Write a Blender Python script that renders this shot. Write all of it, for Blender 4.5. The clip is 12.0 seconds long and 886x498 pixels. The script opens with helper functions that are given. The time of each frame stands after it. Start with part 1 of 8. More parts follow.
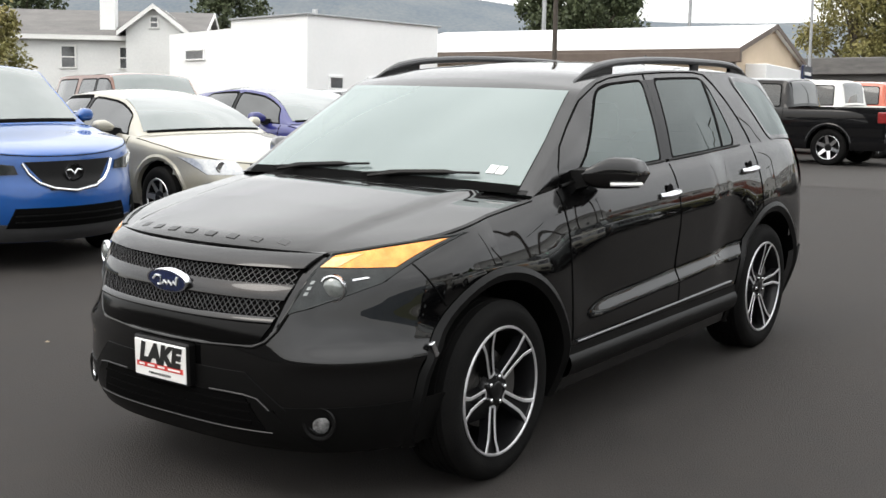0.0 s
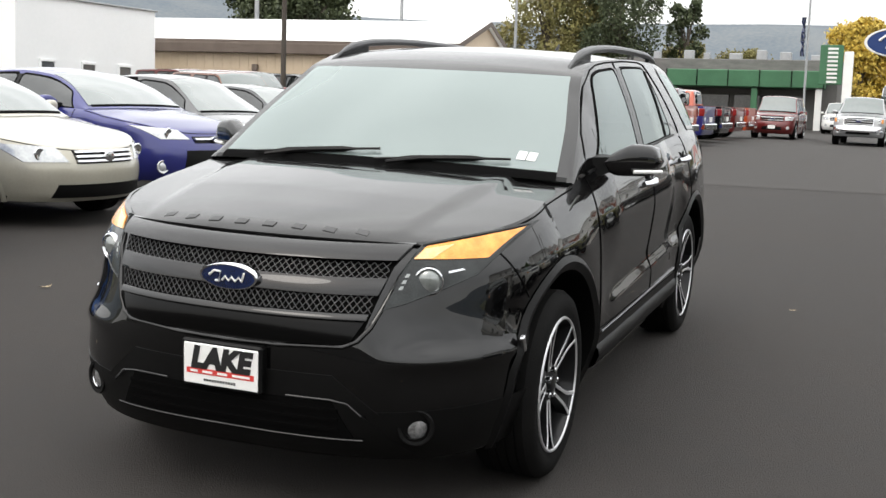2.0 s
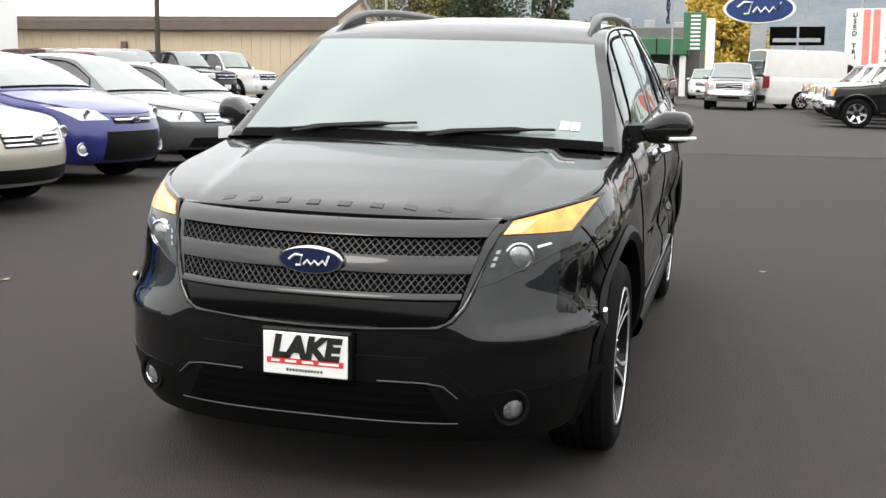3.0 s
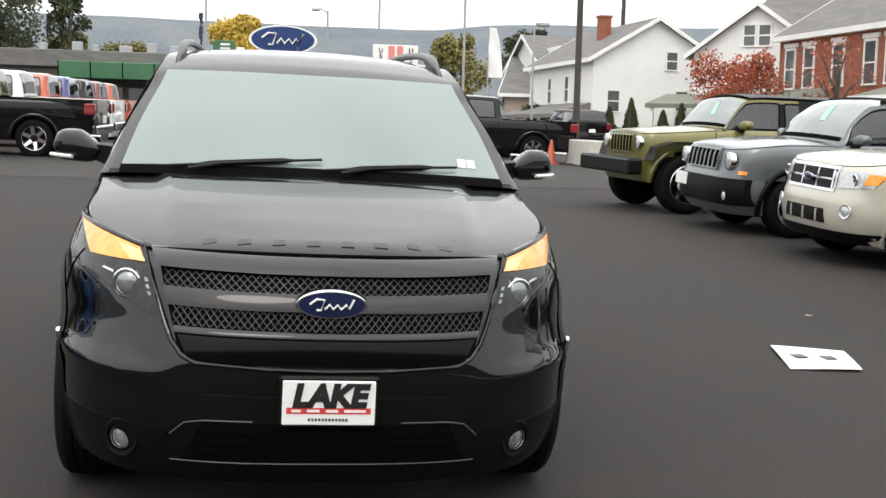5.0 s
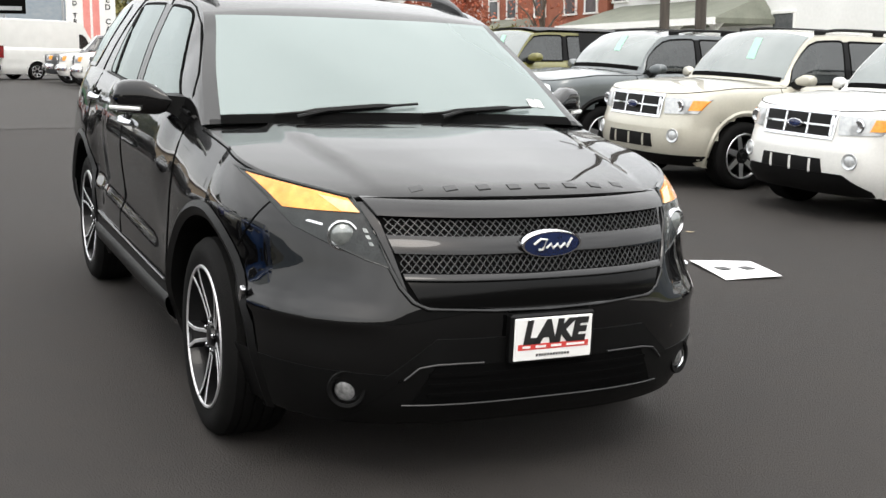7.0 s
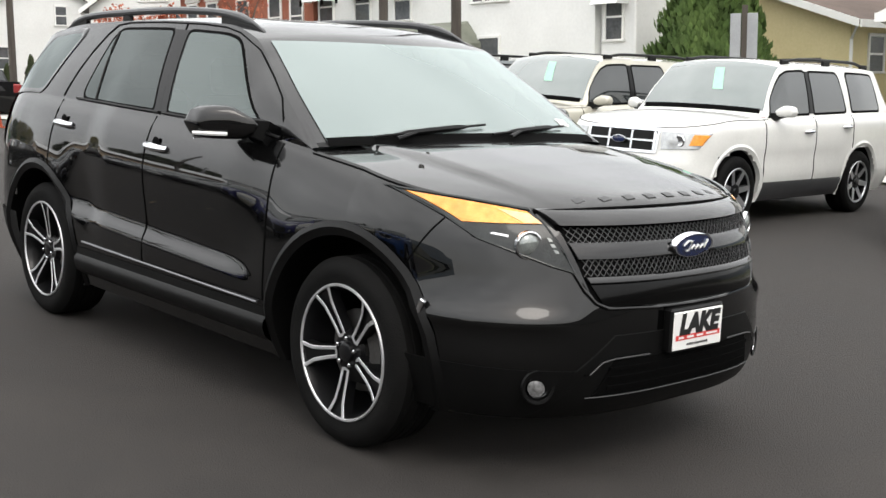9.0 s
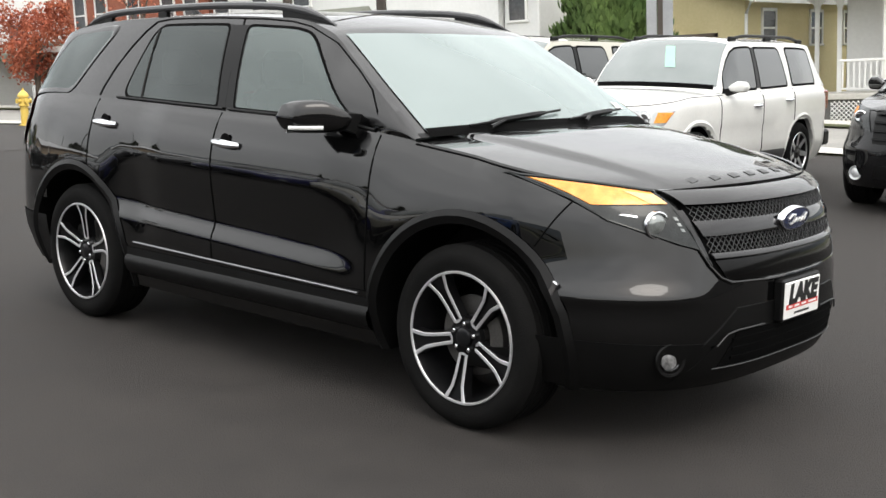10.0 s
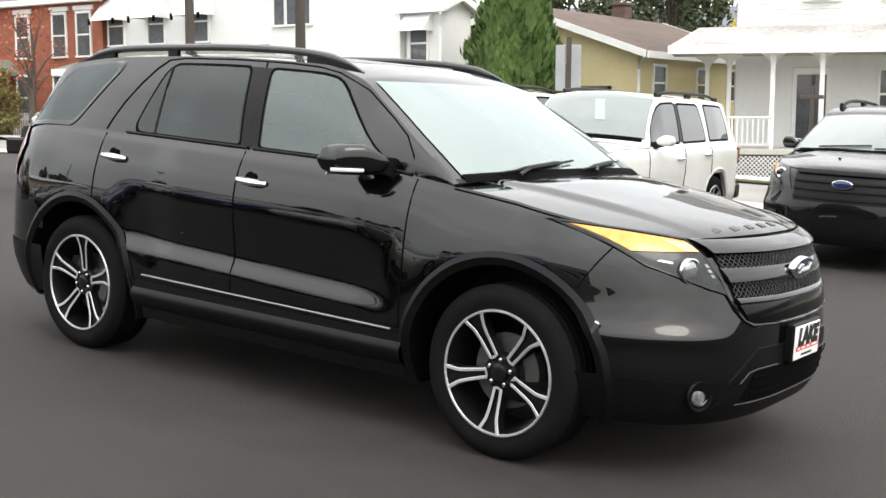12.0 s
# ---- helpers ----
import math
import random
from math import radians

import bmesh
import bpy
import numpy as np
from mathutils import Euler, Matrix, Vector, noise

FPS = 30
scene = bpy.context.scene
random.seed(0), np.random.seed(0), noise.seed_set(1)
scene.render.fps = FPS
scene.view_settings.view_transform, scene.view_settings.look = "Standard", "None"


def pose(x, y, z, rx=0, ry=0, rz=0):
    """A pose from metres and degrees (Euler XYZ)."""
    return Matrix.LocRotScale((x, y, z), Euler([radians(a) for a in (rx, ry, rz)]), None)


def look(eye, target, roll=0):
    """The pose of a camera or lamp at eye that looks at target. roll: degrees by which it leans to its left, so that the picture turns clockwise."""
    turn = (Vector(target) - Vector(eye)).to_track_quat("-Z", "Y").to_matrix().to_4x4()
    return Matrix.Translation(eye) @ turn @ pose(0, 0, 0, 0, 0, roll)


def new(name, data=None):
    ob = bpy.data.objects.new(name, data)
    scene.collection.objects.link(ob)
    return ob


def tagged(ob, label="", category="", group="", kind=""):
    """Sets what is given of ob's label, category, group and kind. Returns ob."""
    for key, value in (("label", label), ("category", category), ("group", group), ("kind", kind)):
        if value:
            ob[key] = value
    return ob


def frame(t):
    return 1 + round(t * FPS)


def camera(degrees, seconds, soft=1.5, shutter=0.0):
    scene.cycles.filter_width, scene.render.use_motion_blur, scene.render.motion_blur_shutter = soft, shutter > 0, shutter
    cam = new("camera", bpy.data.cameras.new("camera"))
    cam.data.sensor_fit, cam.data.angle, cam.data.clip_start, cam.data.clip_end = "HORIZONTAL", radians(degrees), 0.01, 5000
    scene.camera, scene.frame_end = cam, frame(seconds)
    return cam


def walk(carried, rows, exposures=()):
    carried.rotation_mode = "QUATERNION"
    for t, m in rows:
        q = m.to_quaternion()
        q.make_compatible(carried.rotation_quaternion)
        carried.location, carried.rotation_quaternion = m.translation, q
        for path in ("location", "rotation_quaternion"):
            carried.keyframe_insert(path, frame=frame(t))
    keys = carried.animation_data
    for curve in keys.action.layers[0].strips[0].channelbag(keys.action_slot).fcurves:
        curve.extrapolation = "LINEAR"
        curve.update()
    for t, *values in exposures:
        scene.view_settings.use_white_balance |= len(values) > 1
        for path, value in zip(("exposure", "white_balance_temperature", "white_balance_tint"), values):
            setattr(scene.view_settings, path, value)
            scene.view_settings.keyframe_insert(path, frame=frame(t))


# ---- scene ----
import functools

cam = camera(41.7, 12.0, soft=1.5)
PATH = [
    (0, (3.553, -3.961, 1.470), (2.373, -2.361, 1.248), 0.99),
    (0.5, (3.215, -4.096, 1.472), (2.086, -2.454, 1.303), 1.25),
    (1, (2.867, -4.284, 1.462), (1.854, -2.572, 1.259), 0.20),
    (1.5, (2.498, -4.355, 1.418), (1.633, -2.564, 1.209), 0.16),
    (2, (2.165, -4.454, 1.397), (1.446, -2.601, 1.175), 1.98),
    (2.5, (1.783, -4.556, 1.397), (1.165, -2.670, 1.148), 1.95),
    (3, (1.410, -4.577, 1.375), (0.911, -2.658, 1.113), 0.61),
    (3.5, (1.018, -4.671, 1.365), (0.789, -2.697, 1.145), 0.64),
    (3.7, (0.886, -4.702, 1.364), (0.754, -2.722, 1.112), 0.57),
    (5.3, (-0.514, -4.695, 1.404), (-0.139, -2.740, 1.208), 1.82),
    (5.5, (-0.691, -4.642, 1.408), (-0.286, -2.695, 1.194), 2.02),
    (6, (-1.128, -4.584, 1.397), (-0.552, -2.685, 1.150), 1.82),
    (6.5, (-1.546, -4.462, 1.393), (-0.854, -2.603, 1.140), 1.09),
    (7, (-1.947, -4.326, 1.406), (-1.111, -2.535, 1.100), 0.09),
    (7.2, (-2.136, -4.281, 1.406), (-1.264, -2.506, 1.105), -0.71),
    (8.8, (-3.452, -3.739, 1.427), (-2.184, -2.225, 1.115), -0.34),
    (9, (-3.581, -3.640, 1.411), (-2.274, -2.150, 1.142), -0.41),
    (9.5, (-3.904, -3.349, 1.430), (-2.522, -1.925, 1.177), 0.10),
    (10, (-4.305, -3.084, 1.455), (-2.859, -1.735, 1.154), -2.18),
    (10.5, (-4.606, -2.834, 1.479), (-3.068, -1.578, 1.243), -1.88),
    (11, (-4.832, -2.757, 1.499), (-3.236, -1.578, 1.252), -1.04),
    (11.5, (-4.927, -2.736, 1.507), (-3.314, -1.579, 1.260), -0.45),
    (12, (-4.953, -2.728, 1.501), (-3.361, -1.541, 1.266), 0.09),
]
walk(cam, [(t, look(eye, target, roll)) for t, eye, target, roll in PATH], [(0, -0.14), (1.0, -0.28), (2.0, -0.18), (3.0, 0.02), (5.5, -0.30), (6.0, -0.34), (7.0, -0.03), (9.5, -0.12), (10.5, 0.08), (12, 0.20)])

# ---- world, sun and exposure: a bright overcast day ----
SUN_AZ, SUN_EL = radians(200), radians(48)
world = bpy.data.worlds.new("overcast_sky")
scene.world = world
world.use_nodes = True
wn, wl = world.node_tree.nodes, world.node_tree.links
wn.clear()
sky = wn.new("ShaderNodeTexSky")
sky.sky_type, sky.sun_disc, sky.sun_elevation, sky.sun_rotation = "NISHITA", False, SUN_EL, SUN_AZ
sky.dust_density = 4.0
sky_bg = wn.new("ShaderNodeBackground")
sky_bg.inputs["Strength"].default_value = 0.05
wl.new(sky.outputs[0], sky_bg.inputs["Color"])
# the cloud layer: brighter overhead, faintly uneven
geo_w = wn.new("ShaderNodeTexCoord")
cl_map = wn.new("ShaderNodeMapping")
cl_map.inputs["Scale"].default_value = (1.6, 1.6, 4.0)
cl_noise = wn.new("ShaderNodeTexNoise")
cl_noise.inputs["Scale"].default_value, cl_noise.inputs["Detail"].default_value = 1.7, 5
sep = wn.new("ShaderNodeSeparateXYZ")
grad = wn.new("ShaderNodeMapRange")
grad.inputs["From Min"].default_value, grad.inputs["From Max"].default_value = 0.0, 0.9
grad.inputs["To Min"].default_value, grad.inputs["To Max"].default_value = 1.25, 2.8
cl_amp = wn.new("ShaderNodeMapRange")
cl_amp.inputs["From Min"].default_value, cl_amp.inputs["From Max"].default_value = 0.3, 0.7
cl_amp.inputs["To Min"].default_value, cl_amp.inputs["To Max"].default_value = 0.85, 1.15
mul = wn.new("ShaderNodeMath")
mul.operation = "MULTIPLY"
cloud_bg = wn.new("ShaderNodeBackground")
cloud_bg.inputs["Color"].default_value = (0.99, 0.985, 0.965, 1)
add = wn.new("ShaderNodeAddShader")
w_out = wn.new("ShaderNodeOutputWorld")
wl.new(geo_w.outputs["Generated"], cl_map.inputs["Vector"])
wl.new(cl_map.outputs[0], cl_noise.inputs["Vector"])
wl.new(cl_noise.outputs["Fac"], cl_amp.inputs["Value"])
wl.new(geo_w.outputs["Generated"], sep.inputs[0])
wl.new(sep.outputs["Z"], grad.inputs["Value"])
wl.new(grad.outputs[0], mul.inputs[0])
wl.new(cl_amp.outputs[0], mul.inputs[1])
wl.new(mul.outputs[0], cloud_bg.inputs["Strength"])
wl.new(sky_bg.outputs[0], add.inputs[0])
wl.new(cloud_bg.outputs[0], add.inputs[1])
wl.new(add.outputs[0], w_out.inputs["Surface"])
sun = new("sun", bpy.data.lights.new("sun", "SUN"))
sun.data.energy, sun.data.angle, sun.data.color = 0.7, radians(25), (1.0, 0.97, 0.92)
sun.matrix_world = look((0, 0, 60), (60 * math.sin(SUN_AZ) * -0.9, -60 * math.cos(SUN_AZ) * 0.9, 0))
scene.view_settings.exposure = 0.0


# ---- materials ----
def rgb(c):
    return (c[0], c[1], c[2], 1.0)


def surf(name, c1, c2=None, rough=0.6, scale=4.0, bump=0.0, bscale=60.0, metal=0.0, coat=0.0, spec=0.5, rvar=0.0, island=False, stretch=None):
    """A surface whose colour drifts between c1 and c2 at two scales, with fine relief."""
    m = bpy.data.materials.new(name)
    m.use_nodes = True
    n, l = m.node_tree.nodes, m.node_tree.links
    b = n["Principled BSDF"]
    b.inputs["Roughness"].default_value, b.inputs["Metallic"].default_value = rough, metal
    b.inputs["Coat Weight"].default_value, b.inputs["Coat Roughness"].default_value = coat, 0.02
    b.inputs["Specular IOR Level"].default_value = spec
    b.inputs["Base Color"].default_value = rgb(c1)
    tc = n.new("ShaderNodeTexCoord")
    vec = tc.outputs["Object"]
    if stretch:
        mp = n.new("ShaderNodeMapping")
        mp.inputs["Scale"].default_value = stretch
        l.new(vec, mp.inputs["Vector"])
        vec = mp.outputs[0]
    if c2:
        big, small = n.new("ShaderNodeTexNoise"), n.new("ShaderNodeTexNoise")
        big.inputs["Scale"].default_value, big.inputs["Detail"].default_value = scale, 6
        small.inputs["Scale"].default_value, small.inputs["Detail"].default_value = scale * 14, 3
        l.new(vec, big.inputs["Vector"])
        l.new(vec, small.inputs["Vector"])
        av = n.new("ShaderNodeMix")
        av.inputs[0].default_value = 0.4
        l.new(big.outputs["Fac"], av.inputs[2])
        l.new(small.outputs["Fac"], av.inputs[3])
        ramp = n.new("ShaderNodeMapRange")
        ramp.inputs["From Min"].default_value, ramp.inputs["From Max"].default_value = 0.35, 0.65
        l.new(av.outputs[0], ramp.inputs["Value"])
        mix = n.new("ShaderNodeMix")
        mix.data_type = "RGBA"
        mix.inputs[6].default_value, mix.inputs[7].default_value = rgb(c1), rgb(c2)
        l.new(ramp.outputs[0], mix.inputs[0])
        col = mix.outputs[2]
        if island:
            isl, gi = n.new("ShaderNodeMapRange"), n.new("ShaderNodeNewGeometry")
            isl.inputs["To Min"].default_value, isl.inputs["To Max"].default_value = 0.78, 1.2
            l.new(gi.outputs["Random Per Island"], isl.inputs["Value"])
            mm = n.new("ShaderNodeMix")
            mm.data_type, mm.blend_type = "RGBA", "MULTIPLY"
            mm.inputs[0].default_value = 1.0
            l.new(col, mm.inputs[6])
            l.new(isl.outputs[0], mm.inputs[7])
            col = mm.outputs[2]
        l.new(col, b.inputs["Base Color"])
        if rvar:
            rr = n.new("ShaderNodeMapRange")
            rr.inputs["To Min"].default_value, rr.inputs["To Max"].default_value = max(0.02, rough - rvar), min(1, rough + rvar)
            l.new(ramp.outputs[0], rr.inputs["Value"])
            l.new(rr.outputs[0], b.inputs["Roughness"])
    if bump:
        bn, bp = n.new("ShaderNodeTexNoise"), n.new("ShaderNodeBump")
        bn.inputs["Scale"].default_value, bn.inputs["Detail"].default_value = bscale, 4
        l.new(vec, bn.inputs["Vector"])
        bp.inputs["Strength"].default_value, bp.inputs["Distance"].default_value = bump, 0.01
        l.new(bn.outputs["Fac"], bp.inputs["Height"])
        l.new(bp.outputs[0], b.inputs["Normal"])
    return m


def paint(name, c, flake=0.0):
    """Car paint: a coloured base under clear coat."""
    return surf(name, c, tuple(v * 0.9 + 0.0006 for v in c), 0.42 if flake == 0 else 0.35, 3.0, metal=flake, coat=1.0, spec=0.4)


def glass(name, tint, clear, ior=2.0, sheen=0.3):
    """Thin window glass: tinted see-through with a Fresnel reflection, and a diffuse share that paints in pale sky
    sheen.
    """
    m = bpy.data.materials.new(name)
    m.use_nodes = True
    n, l = m.node_tree.nodes, m.node_tree.links
    n.remove(n["Principled BSDF"])
    tr, gl, df = n.new("ShaderNodeBsdfTransparent"), n.new("ShaderNodeBsdfGlossy"), n.new("ShaderNodeBsdfDiffuse")
    tr.inputs[0].default_value, df.inputs[0].default_value = rgb(tint), rgb([v * sheen for v in tint])
    gl.inputs["Roughness"].default_value = 0.01
    gl.inputs["Color"].default_value = (0.92, 1.0, 0.985, 1)
    fr, mx, mb = n.new("ShaderNodeFresnel"), n.new("ShaderNodeMixShader"), n.new("ShaderNodeMixShader")
    fr.inputs["IOR"].default_value = ior
    mb.inputs[0].default_value = clear
    l.new(df.outputs[0], mb.inputs[1])
    l.new(tr.outputs[0], mb.inputs[2])
    l.new(fr.outputs[0], mx.inputs[0])
    l.new(mb.outputs[0], mx.inputs[1])
    l.new(gl.outputs[0], mx.inputs[2])
    l.new(mx.outputs[0], n["Material Output"].inputs["Surface"])
    return m


ASPHALT = surf("fresh_asphalt", (0.021, 0.0188, 0.0172), (0.039, 0.035, 0.032), 0.85, 0.35, 0.9, 130, spec=0.3, rvar=0.08)
OLD_ASPHALT = surf("older_asphalt", (0.030, 0.0275, 0.0255), (0.054, 0.050, 0.047), 0.85, 0.25, 0.9, 110, spec=0.3, rvar=0.08, stretch=(0.3, 1.6, 1))
STREET = surf("worn_street", (0.20, 0.195, 0.18), (0.28, 0.27, 0.25), 0.9, 0.5, 0.5, 90)
CONCRETE = surf("concrete", (0.42, 0.41, 0.37), (0.55, 0.53, 0.49), 0.9, 1.0, 0.4, 60)
GRASS_GROUND = surf("rough_grass", (0.06, 0.075, 0.03), (0.12, 0.12, 0.05), 0.95, 0.6, 0.8, 30)
HERO = paint("black_car_paint", (0.0007, 0.0007, 0.0008))
HERO.node_tree.nodes["Principled BSDF"].inputs["Specular IOR Level"].default_value = 0.02
HERO.node_tree.nodes["Principled BSDF"].inputs["Coat IOR"].default_value = 1.56
BLACK_PLASTIC = surf("black_plastic", (0.0012, 0.0012, 0.0012), (0.0026, 0.0026, 0.0026), 0.45, 8.0, 0.1, 300, spec=0.22)
GLOSS_BLACK = surf("gloss_black", (0.002, 0.002, 0.002), None, 0.14, spec=0.16)
WIRE = surf("grille_wire", (0.05, 0.05, 0.052), (0.08, 0.08, 0.082), 0.35, 20.0, metal=0.5)
BADGE = surf("badge_grey", (0.02, 0.02, 0.021), (0.03, 0.03, 0.03), 0.4, 20.0)
BRAKE = surf("cast_brake_metal", (0.10, 0.095, 0.09), (0.16, 0.155, 0.15), 0.4, 12.0, metal=0.8)
SATIN_GREY = surf("satin_dark_grey", (0.035, 0.036, 0.038), (0.05, 0.05, 0.052), 0.35, 6.0, spec=0.5)
RUBBER = surf("tyre_rubber", (0.0035, 0.0035, 0.0035), (0.0065, 0.0063, 0.006), 0.75, 9.0, 0.3, 150, spec=0.10)
SEAM = surf("panel_gap", (0.002, 0.002, 0.002), None, 0.8, spec=0.05)
CHROME = surf("chrome", (0.75, 0.76, 0.78), (0.68, 0.69, 0.71), 0.10, 5.0, metal=1.0)
MACHINED = surf("machined_alloy", (0.55, 0.55, 0.56), (0.64, 0.64, 0.65), 0.42, 20.0, metal=0.75, rvar=0.08)
SILL_METAL = surf("brushed_sill_metal", (0.20, 0.20, 0.21), (0.30, 0.30, 0.31), 0.38, 6.0, metal=0.85, rvar=0.08)
ALLOY = surf("silver_alloy", (0.45, 0.46, 0.47), (0.55, 0.55, 0.56), 0.32, 9.0, metal=0.8)
DARK_ALLOY = surf("dark_wheel_paint", (0.004, 0.004, 0.0045), (0.008, 0.008, 0.0085), 0.3, 8.0, coat=0.2, spec=0.2)
DARK = surf("dark_interior", (0.02, 0.02, 0.021), (0.035, 0.034, 0.033), 0.8, 6.0)
SEATS = surf("grey_upholstery", (0.10, 0.105, 0.11), (0.14, 0.14, 0.145), 0.8, 8.0, 0.2, 90)
AMBER_PALE = surf("pale_amber_lens", (0.86, 0.46, 0.16), (0.92, 0.58, 0.28), 0.2, 40.0, coat=0.6)
AMBER = surf("amber_lens", (0.80, 0.24, 0.02), (1.0, 0.42, 0.07), 0.2, 22.0, coat=0.6)
LAMP_CLEAR = surf("clear_lamp_lens", (0.42, 0.44, 0.45), (0.65, 0.66, 0.66), 0.1, 30.0, metal=0.35, coat=1.0)
PROJECTOR = surf("projector_glass", (0.16, 0.175, 0.17), (0.34, 0.36, 0.35), 0.05, 30.0, metal=0.5, coat=1.0)
LAMP_DARK = surf("dark_lamp_housing", (0.010, 0.012, 0.012), (0.028, 0.032, 0.032), 0.2, 14.0, coat=0.5, spec=0.15)
FOG_GLASS = surf("fog_lamp_glass", (0.04, 0.04, 0.04), (0.22, 0.22, 0.22), 0.1, 60.0, coat=0.7, spec=0.3)
LAMP_RED = surf("red_lamp_lens", (0.16, 0.008, 0.008), (0.26, 0.02, 0.02), 0.15, 20.0, coat=1.0)
WHITE_PLASTIC = surf("white_plate", (0.78, 0.78, 0.76), (0.82, 0.82, 0.8), 0.4, 10.0)
RED_PRINT = surf("red_print", (0.55, 0.03, 0.025), (0.62, 0.06, 0.05), 0.5, 20.0)
BLACK_PRINT = surf("black_print", (0.01, 0.01, 0.01), None, 0.5)
BLUE_ENAMEL = surf("blue_enamel", (0.008, 0.016, 0.06), (0.012, 0.024, 0.085), 0.15, 20.0, coat=1.0)
GREEN_PAPER = surf("pale_green_paper", (0.30, 0.54, 0.42), (0.36, 0.60, 0.48), 0.8, 20.0)
PAPER = surf("white_paper", (0.80, 0.80, 0.80), (0.72, 0.72, 0.72), 0.9, 5.0)
# the last value brightens the pane's colour as reflected sky would
GLASS_FRONT = glass("windshield_glass", (0.36, 0.43, 0.42), 0.50, 1.95, 0.78)
GLASS_SIDE = glass("front_door_glass", (0.16, 0.20, 0.19), 0.80, 1.7, 1.1)
GLASS_DARK = glass("privacy_glass", (0.05, 0.054, 0.058), 0.9, 1.5)
# far windscreens: sky reflection partly in the pale base; side panes keep a dark copy
GLASS_FAR = surf("sky_pale_car_glass", (0.085, 0.11, 0.105), (0.10, 0.125, 0.12), 0.03, 0.6, coat=1.0, spec=0.3)
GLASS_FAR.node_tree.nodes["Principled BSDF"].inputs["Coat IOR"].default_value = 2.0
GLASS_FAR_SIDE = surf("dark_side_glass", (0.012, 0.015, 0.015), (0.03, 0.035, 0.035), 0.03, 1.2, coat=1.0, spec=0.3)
PANE = surf("house_window_pane", (0.05, 0.055, 0.06), (0.12, 0.125, 0.13), 0.06, 1.0, coat=0.6)


# ---- geometry helpers ----
class Geo:
    """A bag of vertices and faces."""

    def __init__(self):
        self.v, self.f = [], []

    def add(self, verts, faces):
        o = len(self.v)
        self.v += [tuple(p) for p in verts]
        self.f += [tuple(i + o for i in f) for f in faces]
        return self

    def grid(self, rows, wrap=False):
        nr, nc = len(rows), len(rows[0])
        fs = []
        for i in range(nr - 1):
            for j in range(nc if wrap else nc - 1):
                k = (j + 1) % nc
                fs.append((i * nc + j, i * nc + k, (i + 1) * nc + k, (i + 1) * nc + j))
        return self.add([p for r in rows for p in r], fs)

    def box(self, x0, x1, y0, y1, z0, z1, bevel=0.0, m=None):
        if bevel <= 0:
            vs = [(x, y, z) for x in (x0, x1) for y in (y0, y1) for z in (z0, z1)]
            fs = [(0, 1, 3, 2), (4, 6, 7, 5), (0, 4, 5, 1), (2, 3, 7, 6), (0, 2, 6, 4), (1, 5, 7, 3)]
        else:
            b = bevel
            vs, idx = [], {}
            for ix, x in enumerate((x0, x1)):
                for iy, y in enumerate((y0, y1)):
                    for iz, z in enumerate((z0, z1)):
                        sx, sy, sz = (1 - 2 * ix), (1 - 2 * iy), (1 - 2 * iz)
                        for a in range(3):
                            p = [x + sx * b, y + sy * b, z + sz * b]
                            p[a] = (x, y, z)[a]
                            idx[ix, iy, iz, a] = len(vs)
                            vs.append(tuple(p))
            fs = []
            for a in range(3):
                o = [k for k in range(3) if k != a]
                for s in (0, 1):
                    q = []
                    for u, w in ((0, 0), (1, 0), (1, 1), (0, 1)):
                        c = [0, 0, 0]
                        c[a], c[o[0]], c[o[1]] = s, u, w
                        q.append(idx[c[0], c[1], c[2], a])
                    fs.append(tuple(q))
                for u in (0, 1):
                    for w in (0, 1):
                        c0, c1 = [0, 0, 0], [0, 0, 0]
                        c0[a], c0[o[0]], c0[o[1]] = 0, u, w
                        c1[a], c1[o[0]], c1[o[1]] = 1, u, w
                        fs.append((idx[(*c0, o[0])], idx[(*c1, o[0])], idx[(*c1, o[1])], idx[(*c0, o[1])]))
            for c in ((i, j, k) for i in (0, 1) for j in (0, 1) for k in (0, 1)):
                fs.append((idx[(*c, 0)], idx[(*c, 1)], idx[(*c, 2)]))
        if m:
            vs = [tuple(m @ Vector(p)) for p in vs]
        return self.add(vs, fs)

    def tube(self, pts, r, n=8, cap=True):
        pts = [Vector(p) for p in pts]
        rs = [float(q) for q in r] if isinstance(r, (list, tuple)) else [float(r)] * len(pts)
        rows = []
        for i, p in enumerate(pts):
            d = (pts[min(i + 1, len(pts) - 1)] - pts[max(i - 1, 0)]).normalized()
            a = d.cross(Vector((0, 0, 1)) if abs(d.z) < 0.9 else Vector((1, 0, 0))).normalized()
            b = d.cross(a)
            rows.append([tuple(p + rs[i] * (math.cos(6.28319 * k / n) * a + math.sin(6.28319 * k / n) * b)) for k in range(n)])
        o = len(self.v)
        self.grid(rows, wrap=True)
        if cap:
            self.f.append(tuple(o + k for k in range(n)))
            self.f.append(tuple(o + (len(pts) - 1) * n + n - 1 - k for k in range(n)))
        return self

    def lathe(self, prof, n=32, c=(0, 0, 0), close=False):
        """Turns a profile of (x along the axle, radius) about the x axis."""
        rows = [[(c[0] + x, c[1] + r * math.cos(6.28319 * k / n), c[2] + r * math.sin(6.28319 * k / n)) for k in range(n)] for x, r in prof]
        if close:
            rows.append(rows[0])
        return self.grid(rows, wrap=True)

    def moved(self, m):
        self.v = [tuple(m @ Vector(p)) for p in self.v]
        return self


